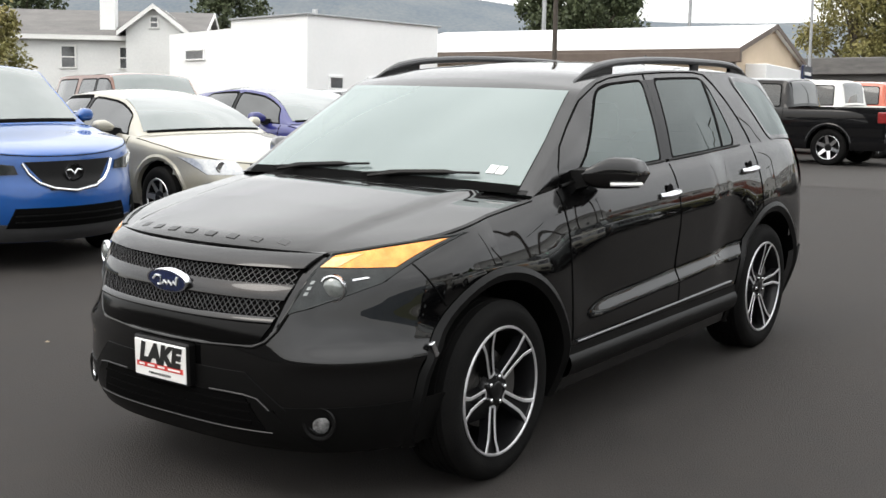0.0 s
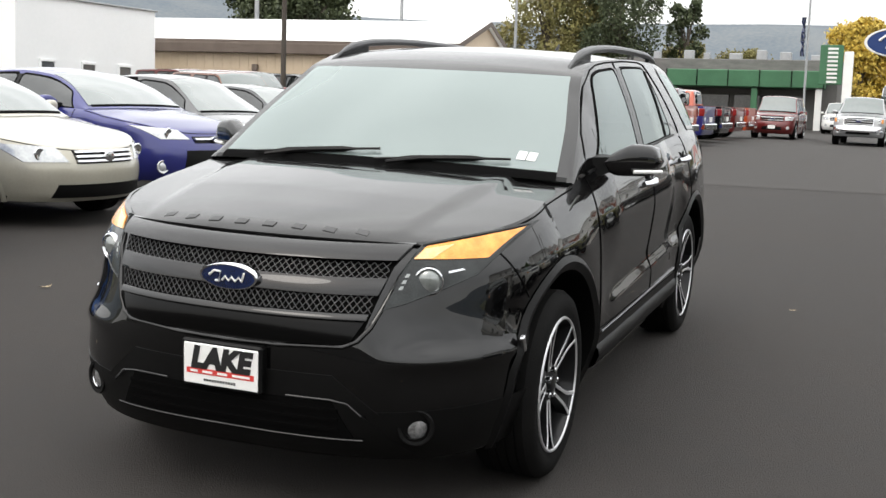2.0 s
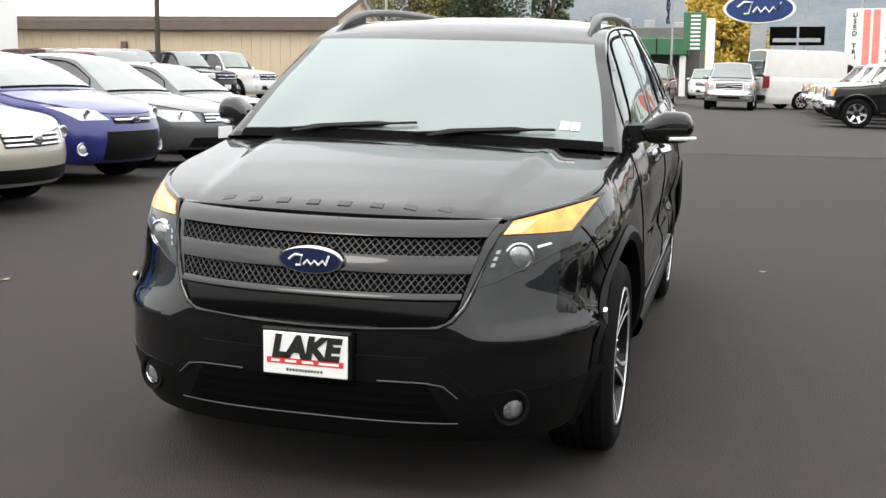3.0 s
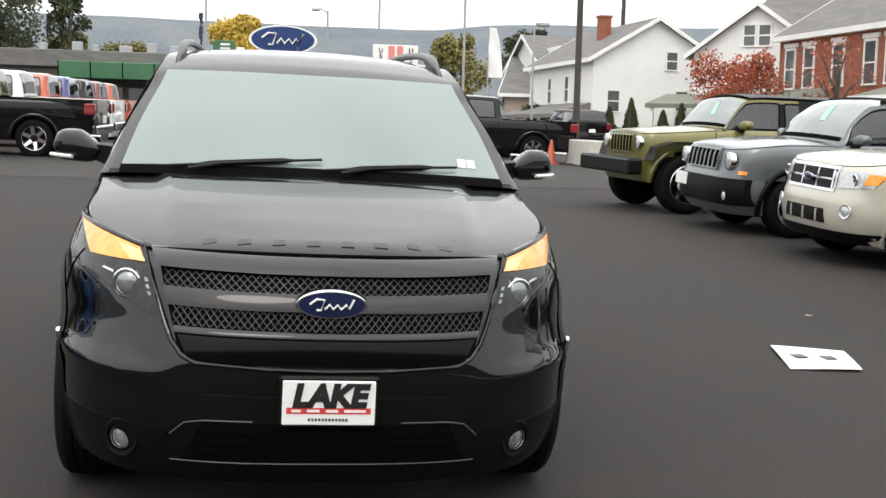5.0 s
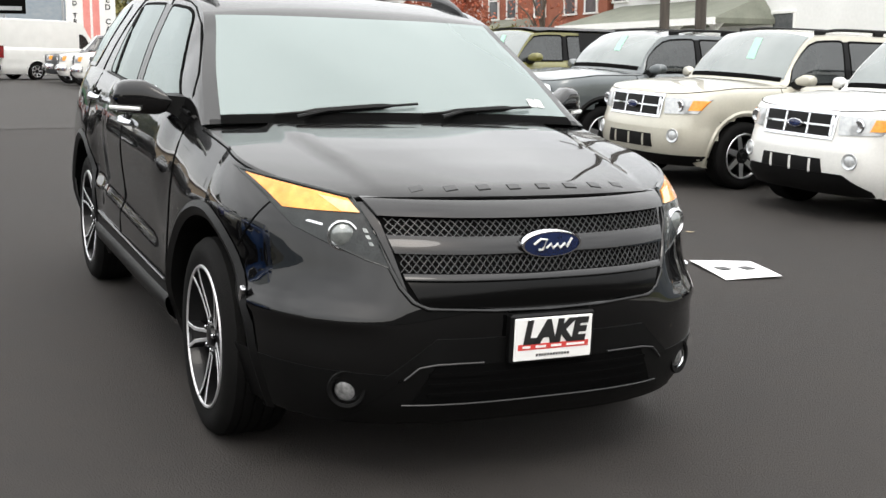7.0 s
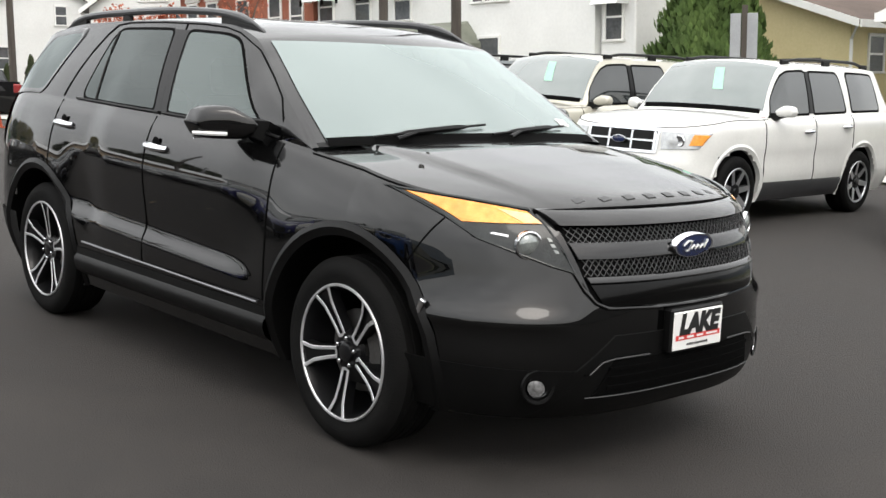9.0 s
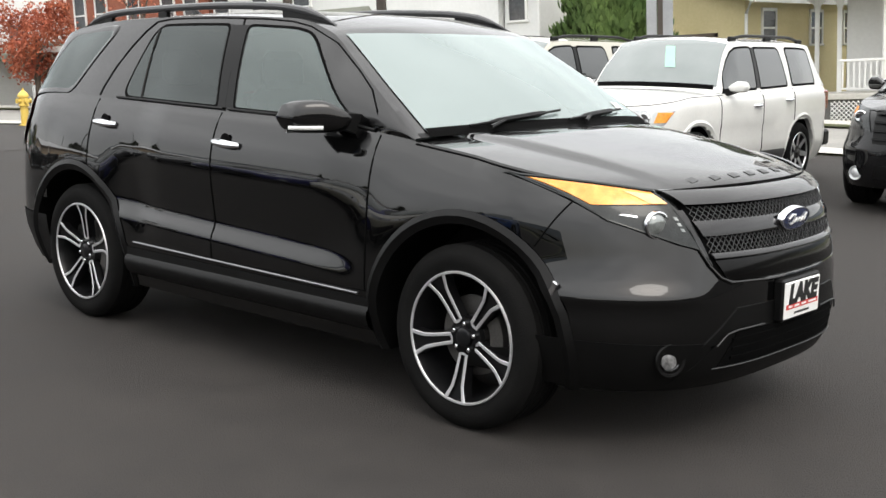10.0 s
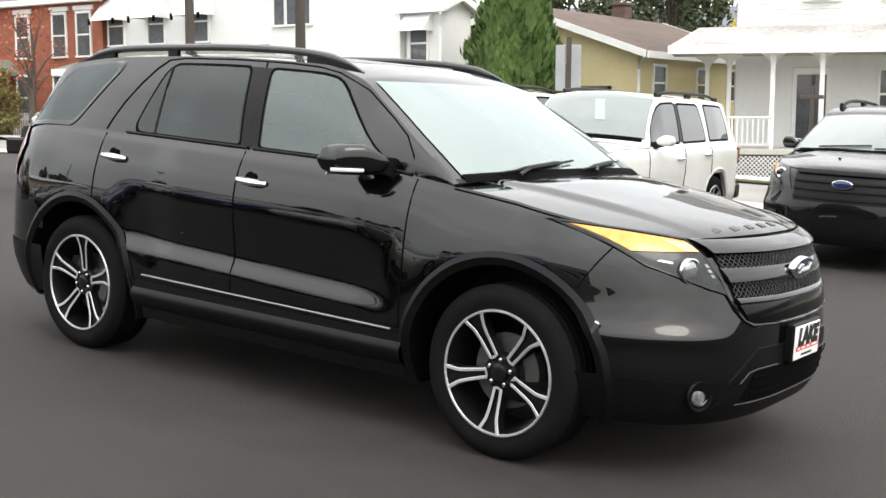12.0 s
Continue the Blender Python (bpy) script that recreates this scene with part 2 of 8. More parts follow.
def bm_mesh(name, g, material, smooth=35.0):
    me = bpy.data.meshes.new(name)
    me.from_pydata(g.v, [], g.f)
    bm = bmesh.new()
    bm.from_mesh(me)
    bmesh.ops.remove_doubles(bm, verts=bm.verts, dist=0.0004)
    bmesh.ops.recalc_face_normals(bm, faces=bm.faces)
    bm.to_mesh(me)
    bm.free()
    if smooth:
        me.polygons.foreach_set("use_smooth", [True] * len(me.polygons))
        me.set_sharp_from_angle(angle=radians(smooth))
    if material:
        me.materials.append(material)
    return me


def part(name, g, material, parent=None, label="", smooth=35.0):
    me = g if isinstance(g, bpy.types.Mesh) else bm_mesh(name, g, material, smooth)
    ob = new(name, me)
    if parent:
        ob.parent = parent
    return tagged(ob, label)


def thing(name, m, label, category, group="", kind=""):
    e = new(name)
    e.empty_display_size = 0.2
    e.matrix_basis = m
    return tagged(e, label, category, group, kind)


def crv(*pts):
    """A smooth monotone curve through (t, value) points."""
    x = np.array([p[0] for p in pts], float)
    y = np.array([p[1] for p in pts], float)
    d = np.diff(y) / np.diff(x)
    m = np.zeros(len(x))
    m[0], m[-1] = d[0], d[-1]
    for i in range(1, len(x) - 1):
        m[i] = 0 if d[i - 1] * d[i] <= 0 else 2 * d[i - 1] * d[i] / (d[i - 1] + d[i])

    def f(t):
        t = min(max(t, x[0]), x[-1])
        i = min(int(np.searchsorted(x, t, "right")) - 1, len(x) - 2)
        h = x[i + 1] - x[i]
        s = (t - x[i]) / h
        return float((1 + 2 * s) * (1 - s) ** 2 * y[i] + s * (1 - s) ** 2 * h * m[i] + s * s * (3 - 2 * s) * y[i + 1] + s * s * (s - 1) * h * m[i + 1])

    return f


def soft(f, w):
    """A profile with its bends eased over the width w, so that reflections run smoothly."""
    taps = ((-1.0, 0.06), (-0.5, 0.24), (0.0, 0.40), (0.5, 0.24), (1.0, 0.06))
    return functools.lru_cache(None)(lambda t: sum(k * f(t + w * q) for q, k in taps))


def ease(a, b, t):
    q = min(max((t - a) / (b - a), 0.0), 1.0)
    return q * q * (3 - 2 * q)


def ground_z(x, y):
    """The lot climbs past the car and then levels out."""
    s = 0.0471 * y - 0.0214 * x
    a = abs(s)
    z = s if a < 0.2 else math.copysign(0.2 + 0.22 * math.tanh((a - 0.2) / 0.22), s)
    far = min(max(y - 14, 0), 70)
    return z + 0.0165 * far - 0.02 * min(max(x, -20), 12) * min(far / 16, 1)


def on_ground(x, y, heading):
    """A pose on the lot for a thing that faces -y, turned to face the heading (degrees from +x), tilted with the ground."""
    e = 0.8
    n = Vector((ground_z(x - e, y) - ground_z(x + e, y), ground_z(x, y - e) - ground_z(x, y + e), 2 * e)).normalized()
    a = radians(heading)
    f = Vector((math.cos(a), math.sin(a), 0))
    f = (f - f.dot(n) * n).normalized()
    s = (-f).cross(n)
    m = Matrix((s, -f, n)).transposed().to_4x4()
    m.translation = (x, y, ground_z(x, y))
    return m


# ---- vehicles ----
def spoke_rim(r, spokes, width, bright, dark, split):
    """A wheel face seen from +x at x = 0: rim ring, spokes, hub."""
    face, back = Geo(), Geo()
    face.lathe([(0.006, r), (0.012, r - 0.006), (0.010, r - 0.016), (-0.002, r - 0.022)], 48)
    back.lathe([(-0.002, r - 0.022), (-0.06, r - 0.04), (-0.20, r - 0.05)], 40)
    back.lathe([(-0.085, r - 0.04), (-0.09, 0.02)], 40)
    for k in range(spokes):
        a = 2 * math.pi * k / spokes + math.pi / 2
        for s in ((-1, 1) if split else (0,)):
            i0, i1 = s * width * 0.55, s * width * (1.25 if split else 0.0)
            w0, w1 = width * (0.26 if split else 1.0), width * (0.36 if split else 0.75)
            rows = []
            for q, rr in enumerate((0.055, 0.5 * (0.055 + r), r - 0.014)):
                t = q / 2
                c, w = i0 + (i1 - i0) * t * t, w0 + (w1 - w0) * t
                x = -0.022 + 0.03 * t
                pr = []
                for off, dx in ((-w, -0.03), (-w, -0.004), (-w * 0.8, 0), (w * 0.8, 0), (w, -0.004), (w, -0.03)):
                    y, z = c + off, rr
                    pr.append((x + dx, y * math.sin(a) + z * math.cos(a), -y * math.cos(a) + z * math.sin(a)))
                rows.append(pr)
            nc = 6
            vs = [p for rw in rows for p in rw]
            for i in range(2):
                for j in range(5):
                    g = face if j == 2 else back
                    g.add([vs[i * nc + j], vs[i * nc + j + 1], vs[(i + 1) * nc + j + 1], vs[(i + 1) * nc + j]], [(0, 1, 2, 3)])
    hub = Geo().lathe([(-0.03, 0.085), (-0.015, 0.08), (-0.012, 0.04), (0.0, 0.034), (0.002, 0.0)], 24)
    for k in range(5):
        a = 2 * math.pi * (k + 0.5) / 5 + math.pi / 2
        hub.box(-0.016, -0.002, -0.009, 0.009, -0.009, 0.009, 0.004, Matrix.Translation((0, 0.057 * math.cos(a), 0.057 * math.sin(a))))
    me = [bm_mesh("rim", face, bright, 30), bm_mesh("spoke_back", back, dark, 30), bm_mesh("hub_cap", hub, dark, 30)]
    return me


def sport_rim(r):
    """Five black spokes, each edged by a bright U that opens towards a thin bright rim ring."""
    face, back = Geo(), Geo()
    face.lathe([(0.004, r + 0.002), (0.010, r - 0.001), (0.010, r - 0.008), (0.004, r - 0.011)], 72)
    back.lathe([(0.004, r - 0.010), (-0.03, r - 0.022), (-0.19, r - 0.04)], 48)
    for k in range(5):
        a = 2 * math.pi * k / 5 + math.pi / 2
        ca, sa = math.cos(a), math.sin(a)
        line = [(0.070, 0.0165, 0.0075), (0.11, 0.0185, 0.0075), (0.165, 0.0215, 0.0075), (0.205, 0.026, 0.0080), (0.232, 0.036, 0.0085), (r - 0.006, 0.050, 0.0095)]
        for s in (-1, 1):
            rows, side = [], []
            for rr, c, w in line:
                x = -0.030 + 0.040 * (rr / r) ** 1.5
                e = [(x - 0.002, s * (c - w)), (x, s * (c - w * 0.7)), (x, s * (c + w * 0.7)), (x - 0.002, s * (c + w))]
                rows.append([(q, v * sa + rr * ca, -v * ca + rr * sa) for q, v in e])
                side.append([(q, v * sa + rr * ca, -v * ca + rr * sa) for q, v in ((x - 0.002, s * (c + w)), (x - 0.045, s * (c + w + 0.004)))])
            face.grid(rows)
            back.grid(side)
        end = []
        for v in np.linspace(-0.019, 0.019, 7):
            end.append([(-0.0245, v * sa + rr * ca, -v * ca + rr * sa) for rr in (0.064 + 14 * v * v, 0.076 + 10 * v * v)])
        face.grid(end)
        floor_ = []
        for rr, c, w in line:
            x = -0.030 + 0.040 * (rr / r) ** 1.5 - 0.014
            floor_.append([(x, v * sa + rr * ca, -v * ca + rr * sa) for v in (-c, 0.0, c)])
        back.grid(floor_)
    hub = Geo().lathe([(-0.05, 0.088), (-0.032, 0.080), (-0.030, 0.042), (-0.016, 0.038), (-0.012, 0.03), (-0.012, 0.0)], 28)
    nuts = []
    for k in range(5):
        a = 2 * math.pi * (k + 0.5) / 5 + math.pi / 2
        nuts.append(bm_mesh("wheel_nut", Geo().lathe([(-0.034, 0.011), (-0.014, 0.010), (-0.010, 0.006), (-0.010, 0.0)], 8, (0, 0.056 * math.cos(a), 0.056 * math.sin(a))), CHROME, 30))
    disc = Geo().lathe([(-0.095, 0.165), (-0.085, 0.165), (-0.085, 0.085), (-0.06, 0.08), (-0.06, 0.0)], 40)
    return [bm_mesh("rim", face, MACHINED, 30), bm_mesh("spoke_back", back, DARK_ALLOY, 30), bm_mesh("hub_cap", hub, DARK_ALLOY, 30),
            bm_mesh("brake_disc", disc, BRAKE, 30)] + nuts


def tyre_mesh(R, r, w):
    g = Geo()
    prof = [(0.0, r - 0.012), (0.004, r + 0.006), (0.012, r + 0.03), (0.012, R - 0.045), (0.0, R - 0.018), (-0.02, R - 0.004)]
    n = 5
    for k in range(n):
        x0, x1 = -0.02 - (w - 0.04) * k / n, -0.02 - (w - 0.04) * (k + 1) / n
        prof += [(x0 - 0.004, R), (x1 + 0.006, R), (x1 + 0.004, R - 0.008), (x1, R - 0.008)]
    prof += [(-w + 0.01, R - 0.01), (-w, R - 0.05), (-w, r)]
    return bm_mesh("tyre", g.lathe(prof, 56), RUBBER, 40)


WHEELS = {}


def wheel_meshes(style, R):
    key = (style, R)
    if key not in WHEELS:
        rr = {"sport": R - 0.106, "truck": R - 0.135, "alloy": R - 0.115, "dark": R - 0.11}[style]
        if style == "sport":
            ms = sport_rim(rr)
        elif style == "truck":
            ms = spoke_rim(rr, 6, 0.052, CHROME, DARK_ALLOY, False)
        elif style == "dark":
            ms = spoke_rim(rr, 5, 0.022, ALLOY, DARK_ALLOY, True)
        else:
            ms = spoke_rim(rr, 7, 0.040, ALLOY, DARK_ALLOY, False)
        WHEELS[key] = (tyre_mesh(R, rr, 0.24), *ms)
    return WHEELS[key]


def add_wheel(root, x, y, R, style, steer=0.0, spin=0.0):
    meshes = wheel_meshes(style, R)
    tyre = meshes[0]
    w = new("wheel", tyre)
    w.name = "wheel"
    w.parent = root
    side = 0 if x > 0 else 180
    w.matrix_basis = pose(x, y, R, 0, 0, side + steer) @ pose(0, 0, 0, spin, 0, 0)
    for me in meshes[1:]:
        part(me.name.split(".")[0], me, None, w)
    if style == "sport":
        g, rows = Geo(), []
        for k in range(9):
            a = radians(-35 + 70 * k / 8 - spin)
            rows.append([(q, rr * math.cos(a), rr * math.sin(a)) for q, rr in ((-0.10, 0.12), (-0.05, 0.115), (-0.05, 0.18), (-0.10, 0.185))])
        part("brake_caliper", g.grid(rows), BRAKE, w)
    return w


class Shape:
    """The lofted surfaces of a vehicle that faces -y, its front axle over the origin."""

    def __init__(self, **k):
        self.W, self.wb, self.fo, self.ro, self.R, self.zb = k["W"], k["wb"], k["fo"], k["ro"], k["R"], k["zb"]
        self.ra, self.lip, self.track, self.round_nose, self.nose, self.nr = k["ra"], k["lip"], k["track"], k["round_nose"], k["nose"], k["nr"]
        self.ycf, self.rear_round, self.pickup, self.clad, self.rocker, self.bumper_top = k["ycf"], k["rear_round"], k["pickup"], k["clad"], k["rocker"], k["bumper_top"]
        self.mirror_mat, self.handle_mat, self.handle_in, self.handle_fr, self.bow, self.crown_r = k["mirror_mat"], k["handle_mat"], k["handle_in"], k["handle_fr"], k["bow"], k["crown_r"]
        self.marks, self.kw, self.ins_top, self.ins_low, self.zt, self.yf = k["marks"], k["kw"], k["ins_top"], k["ins_low"], k["zt"], k["yf"]
        self.yr, self.ex, self.ez, self.cz, self.lead, self.ws = k["yr"], k["ex"], k["ez"], k["cz"], k["lead"], k["ws"]
        self.rg, self.windows, self.doors, self.mirror_y, self.handle_z, self.crown = k["rg"], k["windows"], k["doors"], k["mirror_y"], k["handle_z"], k["crown"]
        self.yc, self.ye = k["yc"], k["ye"]
        self.dome = k.get("dome", 0.0)
        self.mirror_k, self.mirror_dz, self.mirror_lean = k.get("mirror_k", 0.85), k.get("mirror_dz", -0.02), k.get("mirror_lean", 0.05)
        self.n = crv((0.3, 3.0), (0.55, 2.8), (0.8, 2.4), (1.05, 2.2)) if self.round_nose else crv((0, self.nose), (2, self.nose))
        self.yrear = self.wb + self.ro
        self.ycr = self.yrear - self.rear_round

        self.win_r = k.get("win_r", [(0.03, 0.03, 0.05, 0.04), (0.03, 0.05, 0.08, 0.04), (0.04, 0.04, 0.05, 0.05)])

    def top(self, y):
        return self.zt(y)

    def swell(self, u, z):
        """How far the nose bulges beyond its plain form at the share u of its half width."""
        return 0.0

    def X(self, y, z):
        d = self.top(y) - z
        w = self.W * self.kw(y)
        return w - self.ins_top(d) - self.ins_low(z)

    def sx(self, y, z):
        """The half width at any y, round the nose and tail as well."""
        if y < self.ycf:
            q = min((self.ycf - y) / (self.ycf - self.yf(z)), 1)
            k = 1 + self.swell((1 - q ** self.n(z)) ** (1 / self.n(z)), z)
            q = min(q / k, 1)
            return self.X(self.ycf, min(z, self.top(self.ycf))) * k * (1 - q ** self.n(z)) ** (1 / self.n(z))
        if y > self.ycr:
            q = min((y - self.ycr) / (self.yr(z) - self.ycr), 1)
            return self.X(self.ycr, min(z, self.top(self.ycr))) * (1 - q**self.nr) ** (1 / self.nr)
        return self.X(y, z)

    def P(self, st, z):
        kind, a = st
        if kind == "s":
            return (self.X(a, z), a, z)
        c, s = max(math.cos(a), 0.0), max(math.sin(a), 0.0)
        if kind == "f":
            yf = self.yf(z)
            k = 1 + self.swell(s ** (2 / self.n(z)), z)
            y = self.ycf - (self.ycf - yf) * k * c ** (2 / self.n(z))
            return (self.X(self.ycf, min(z, self.top(self.ycf))) * k * s ** (2 / self.n(z)), y, z)
        yr = self.yr(z)
        y = self.ycr + (yr - self.ycr) * c ** (2 / self.nr)
        return (self.X(self.ycr, min(z, self.top(self.ycr))) * s ** (2 / self.nr), y, z)

    def st_y(self, st):
        kind, a = st
        if kind == "s":
            return a
        if kind == "f":
            return self.ycf - (self.ycf + self.fo * 0.9) * max(math.cos(a), 0) ** (2 / self.n(0.95))
        return self.ycr + self.rear_round * max(math.cos(a), 0) ** (2 / self.nr)

    def front(self, x, z, off=0.0):
        """A point of the nose at the lateral place x and height z, off metres proud."""
        X = self.X(self.ycf, min(z, self.top(self.ycf)))
        k = 1 + self.swell(min(abs(x) / X, 1), z)
        q = max(0.0, 1 - min(abs(x) / (X * k), 1) ** self.n(z)) ** (1 / self.n(z))
        p = Vector((x, self.ycf - (self.ycf - self.yf(z)) * k * q, z))
        if off:
            e = 0.01
            a = Vector(self.front(x + e, z)) - Vector(self.front(x - e, z))
            b = Vector(self.front(x, z + e)) - Vector(self.front(x, z - e))
            nn = a.cross(b).normalized()
            if nn.y > 0:
                nn = -nn
            p += off * nn
        return tuple(p)

    def fpatch(self, quad, off=0.004, nu=8, nv=6, depth=0.02, bulge=0.0, lean=0.0):
        """A lens-like patch of the nose between four (x, z) corners, with a rim that goes back into the body."""
        g, rows = Geo(), []
        for j in range(nv + 1):
            b = j / nv
            row = []
            for i in range(nu + 1):
                a = i / nu
                x = (quad[0][0] * (1 - a) + quad[1][0] * a) * (1 - b) + (quad[3][0] * (1 - a) + quad[2][0] * a) * b
                z = (quad[0][1] * (1 - a) + quad[1][1] * a) * (1 - b) + (quad[3][1] * (1 - a) + quad[2][1] * a) * b
                row.append(self.front(x, z, off + bulge * math.sin(math.pi * b) ** 0.7 + lean * (1 - b)))
            rows.append(row)
        g.grid(rows)
        edge = rows[0] + [r[-1] for r in rows[1:]] + rows[-1][-2::-1] + [r[0] for r in rows[-2:0:-1]]
        back = [(p[0], p[1] + depth, p[2]) for p in edge]
        g.grid([edge + edge[:1], back + back[:1]])
        return g

    def belt(self, y):
        return (self.X(y, self.top(y)) if y < self.ycr or not self.round_nose else self.sx(y, self.top(y)), self.top(y))

    def G(self, y, v, off=0.0):
        """A point of the greenhouse's left side: v from belt to roof edge."""
        bx, bz = self.belt(y)
        ex, ez = self.ex(y), self.ez(y)
        bow = self.bow * math.sin(math.pi * v)
        p = Vector((bx + (ex - bx) * v + bow, y, bz + (ez - bz) * v))
        if off:
            n = Vector((ez - bz, 0, bx - ex)).normalized()
            p += off * n
        return p

    def T(self, y, s, off=0.0):
        """A point of the windscreen, roof and rear window: s across, from -1 to 1."""
        ex, ez, cz = self.ex(y), self.ez(y), self.cz(y)
        q = 1 - abs(s) ** 2.3
        lead = self.lead(y) * (1 - s * s)
        p = Vector((ex * s, y - lead, ez + (max(cz, ez) - ez) * q))
        if off:
            e = 0.02
            a = self.T(y + e, s) - self.T(y - e, s)
            b = self.T(y, min(s + e, 1)) - self.T(y, max(s - e, -1))
            n = a.cross(b).normalized()
            p += off * (n if n.z > 0 else -n)
        return p

    def H(self, st, s):
        """A point of the bonnet or the boot lid over the station st."""
        y = self.st_y(st)
        bx, by, bz = self.P(st, self.top(y))
        cr = self.crown(by) * ease(0.0, 0.5, bx) if by < self.yc + 0.3 else self.crown_r(by)
        z = bz + cr * (1 - abs(s) ** 2.6)
        if self.dome and by < self.yc + 0.3:
            xr = 0.50 + 0.14 * (by + 0.9) / 1.2
            q = min(max((xr - abs(bx * s)) / 0.06 + 0.5, 0), 1)
            z += self.dome * min(max((by + 0.80) / 0.5, 0), 1) * q * q * (3 - 2 * q)
        return Vector((bx * s, by, z))


def stations(sh, ds, nf, nr):
    st = [("f", math.radians(90 * i / nf)) for i in range(nf)]
    ys, y = [], sh.ycf
    marks = sorted(sh.marks)
    ends = [sh.ycf] + [m for m in marks if sh.ycf < m < sh.ycr] + [sh.ycr]
    for a, b in zip(ends, ends[1:]):
        n = max(1, round((b - a) / ds))
        ys += [a + (b - a) * i / n for i in range(n)]
    st += [("s", y) for y in ys]
    st += [("r", math.radians(90 * (nr - i) / nr)) for i in range(nr + 1)]
    return st


def win_loop(sh, wi, d=0.0, n=7):
    """The rounded outline of a side window as (y, v), drawn in by d metres."""
    b0, b1, t0, t1, v0, v1 = sh.windows[wi]
    H = sh.ez(b1) - sh.top(b1)
    c = [Vector((b0, v0 * H)), Vector((b1, v0 * H)), Vector((t1, v1 * H)), Vector((t0, v1 * H))]
    lines = []
    for p, q in zip(c, c[1:] + c[:1]):
        e = (q - p).normalized()
        lines.append((p + d * Vector((-e.y, e.x)), e))
    ins = []
    for (p, e), (q, f) in zip(lines[-1:] + lines[:-1], lines):
        k = (q - p).cross(f) / e.cross(f)
        ins.append(p + k * e)
    out = []
    for i, p in enumerate(ins):
        e, f = (ins[i - 1] - p), (ins[(i + 1) % 4] - p)
        r = min(max(sh.win_r[min(wi, 2)][i] - d * 0.4, 0.008), e.length * 0.45, f.length * 0.45)
        a_, b_ = p + e.normalized() * r, p + f.normalized() * r
        for k in range(n):
            t = k / (n - 1)
            q = (1 - t) ** 2 * a_ + 2 * t * (1 - t) * p + t * t * b_
            out.append(q)
        nxt = ins[(i + 1) % 4]
        for k in range(1, 6):
            out.append(b_ + (nxt + (p - nxt).normalized() * min(max(sh.win_r[min(wi, 2)][(i + 1) % 4] - d * 0.4, 0.008), f.length * 0.45) - b_) * k / 6)
    return [(q.x, min(max(q.y / H, 0.002), 0.998)) for q in out]


def in_loop(loop, y, v):
    hit = False
    for (ya, va), (yb, vb) in zip(loop, loop[1:] + loop[:1]):
        if (va > v) != (vb > v) and y < ya + (v - va) / (vb - va) * (yb - ya):
            hit = not hit
    return hit


def side_glass(sh, wi, sgn, off=0.004):
    loop = win_loop(sh, wi, -0.003)
    cy, cv = sum(p[0] for p in loop) / len(loop), sum(p[1] for p in loop) / len(loop)
    rows = []
    for k in (0.02, 0.25, 0.5, 0.75, 1.0):
        row = []
        for y, v in loop:
            p = sh.G(cy + (y - cy) * k, cv + (v - cv) * k, off)
            row.append((sgn * p.x, p.y, p.z))
        rows.append(row)
    g = Geo().grid(rows, wrap=True)
    g.add(rows[0], [tuple(range(len(loop)))])
    return g


def window_seal(sh, wi, sgn, wide=0.024):
    """A black rubber surround that laps over the edge of a side window."""
    loops = []
    for d, off in ((-wide, 0.001), (-wide * 0.75, 0.005), (0.004, 0.006), (0.008, 0.003)):
        lp = []
        for y, v in win_loop(sh, wi, d):
            p = sh.G(y, v, off)
            lp.append((sgn * p.x, p.y, p.z))
        loops.append(lp)
    return Geo().grid(loops, wrap=True)


def pillar_trim(sh, sgn):
    """The black cover of the pillar between the two door windows."""
    a, b = sh.windows[0], sh.windows[1]
    rows = []
    for j in range(7):
        q = j / 6
        v = a[4] + (a[5] - a[4]) * q
        ya, yb = a[1] + (a[3] - a[1]) * q, b[0] + (b[2] - b[0]) * q
        rows.append([(sgn * p.x, p.y, p.z) for p in (sh.G(ya + (yb - ya) * t, v, 0.0045) for t in (-0.1, 0.3, 0.7, 1.1))])
    return Geo().grid(rows)


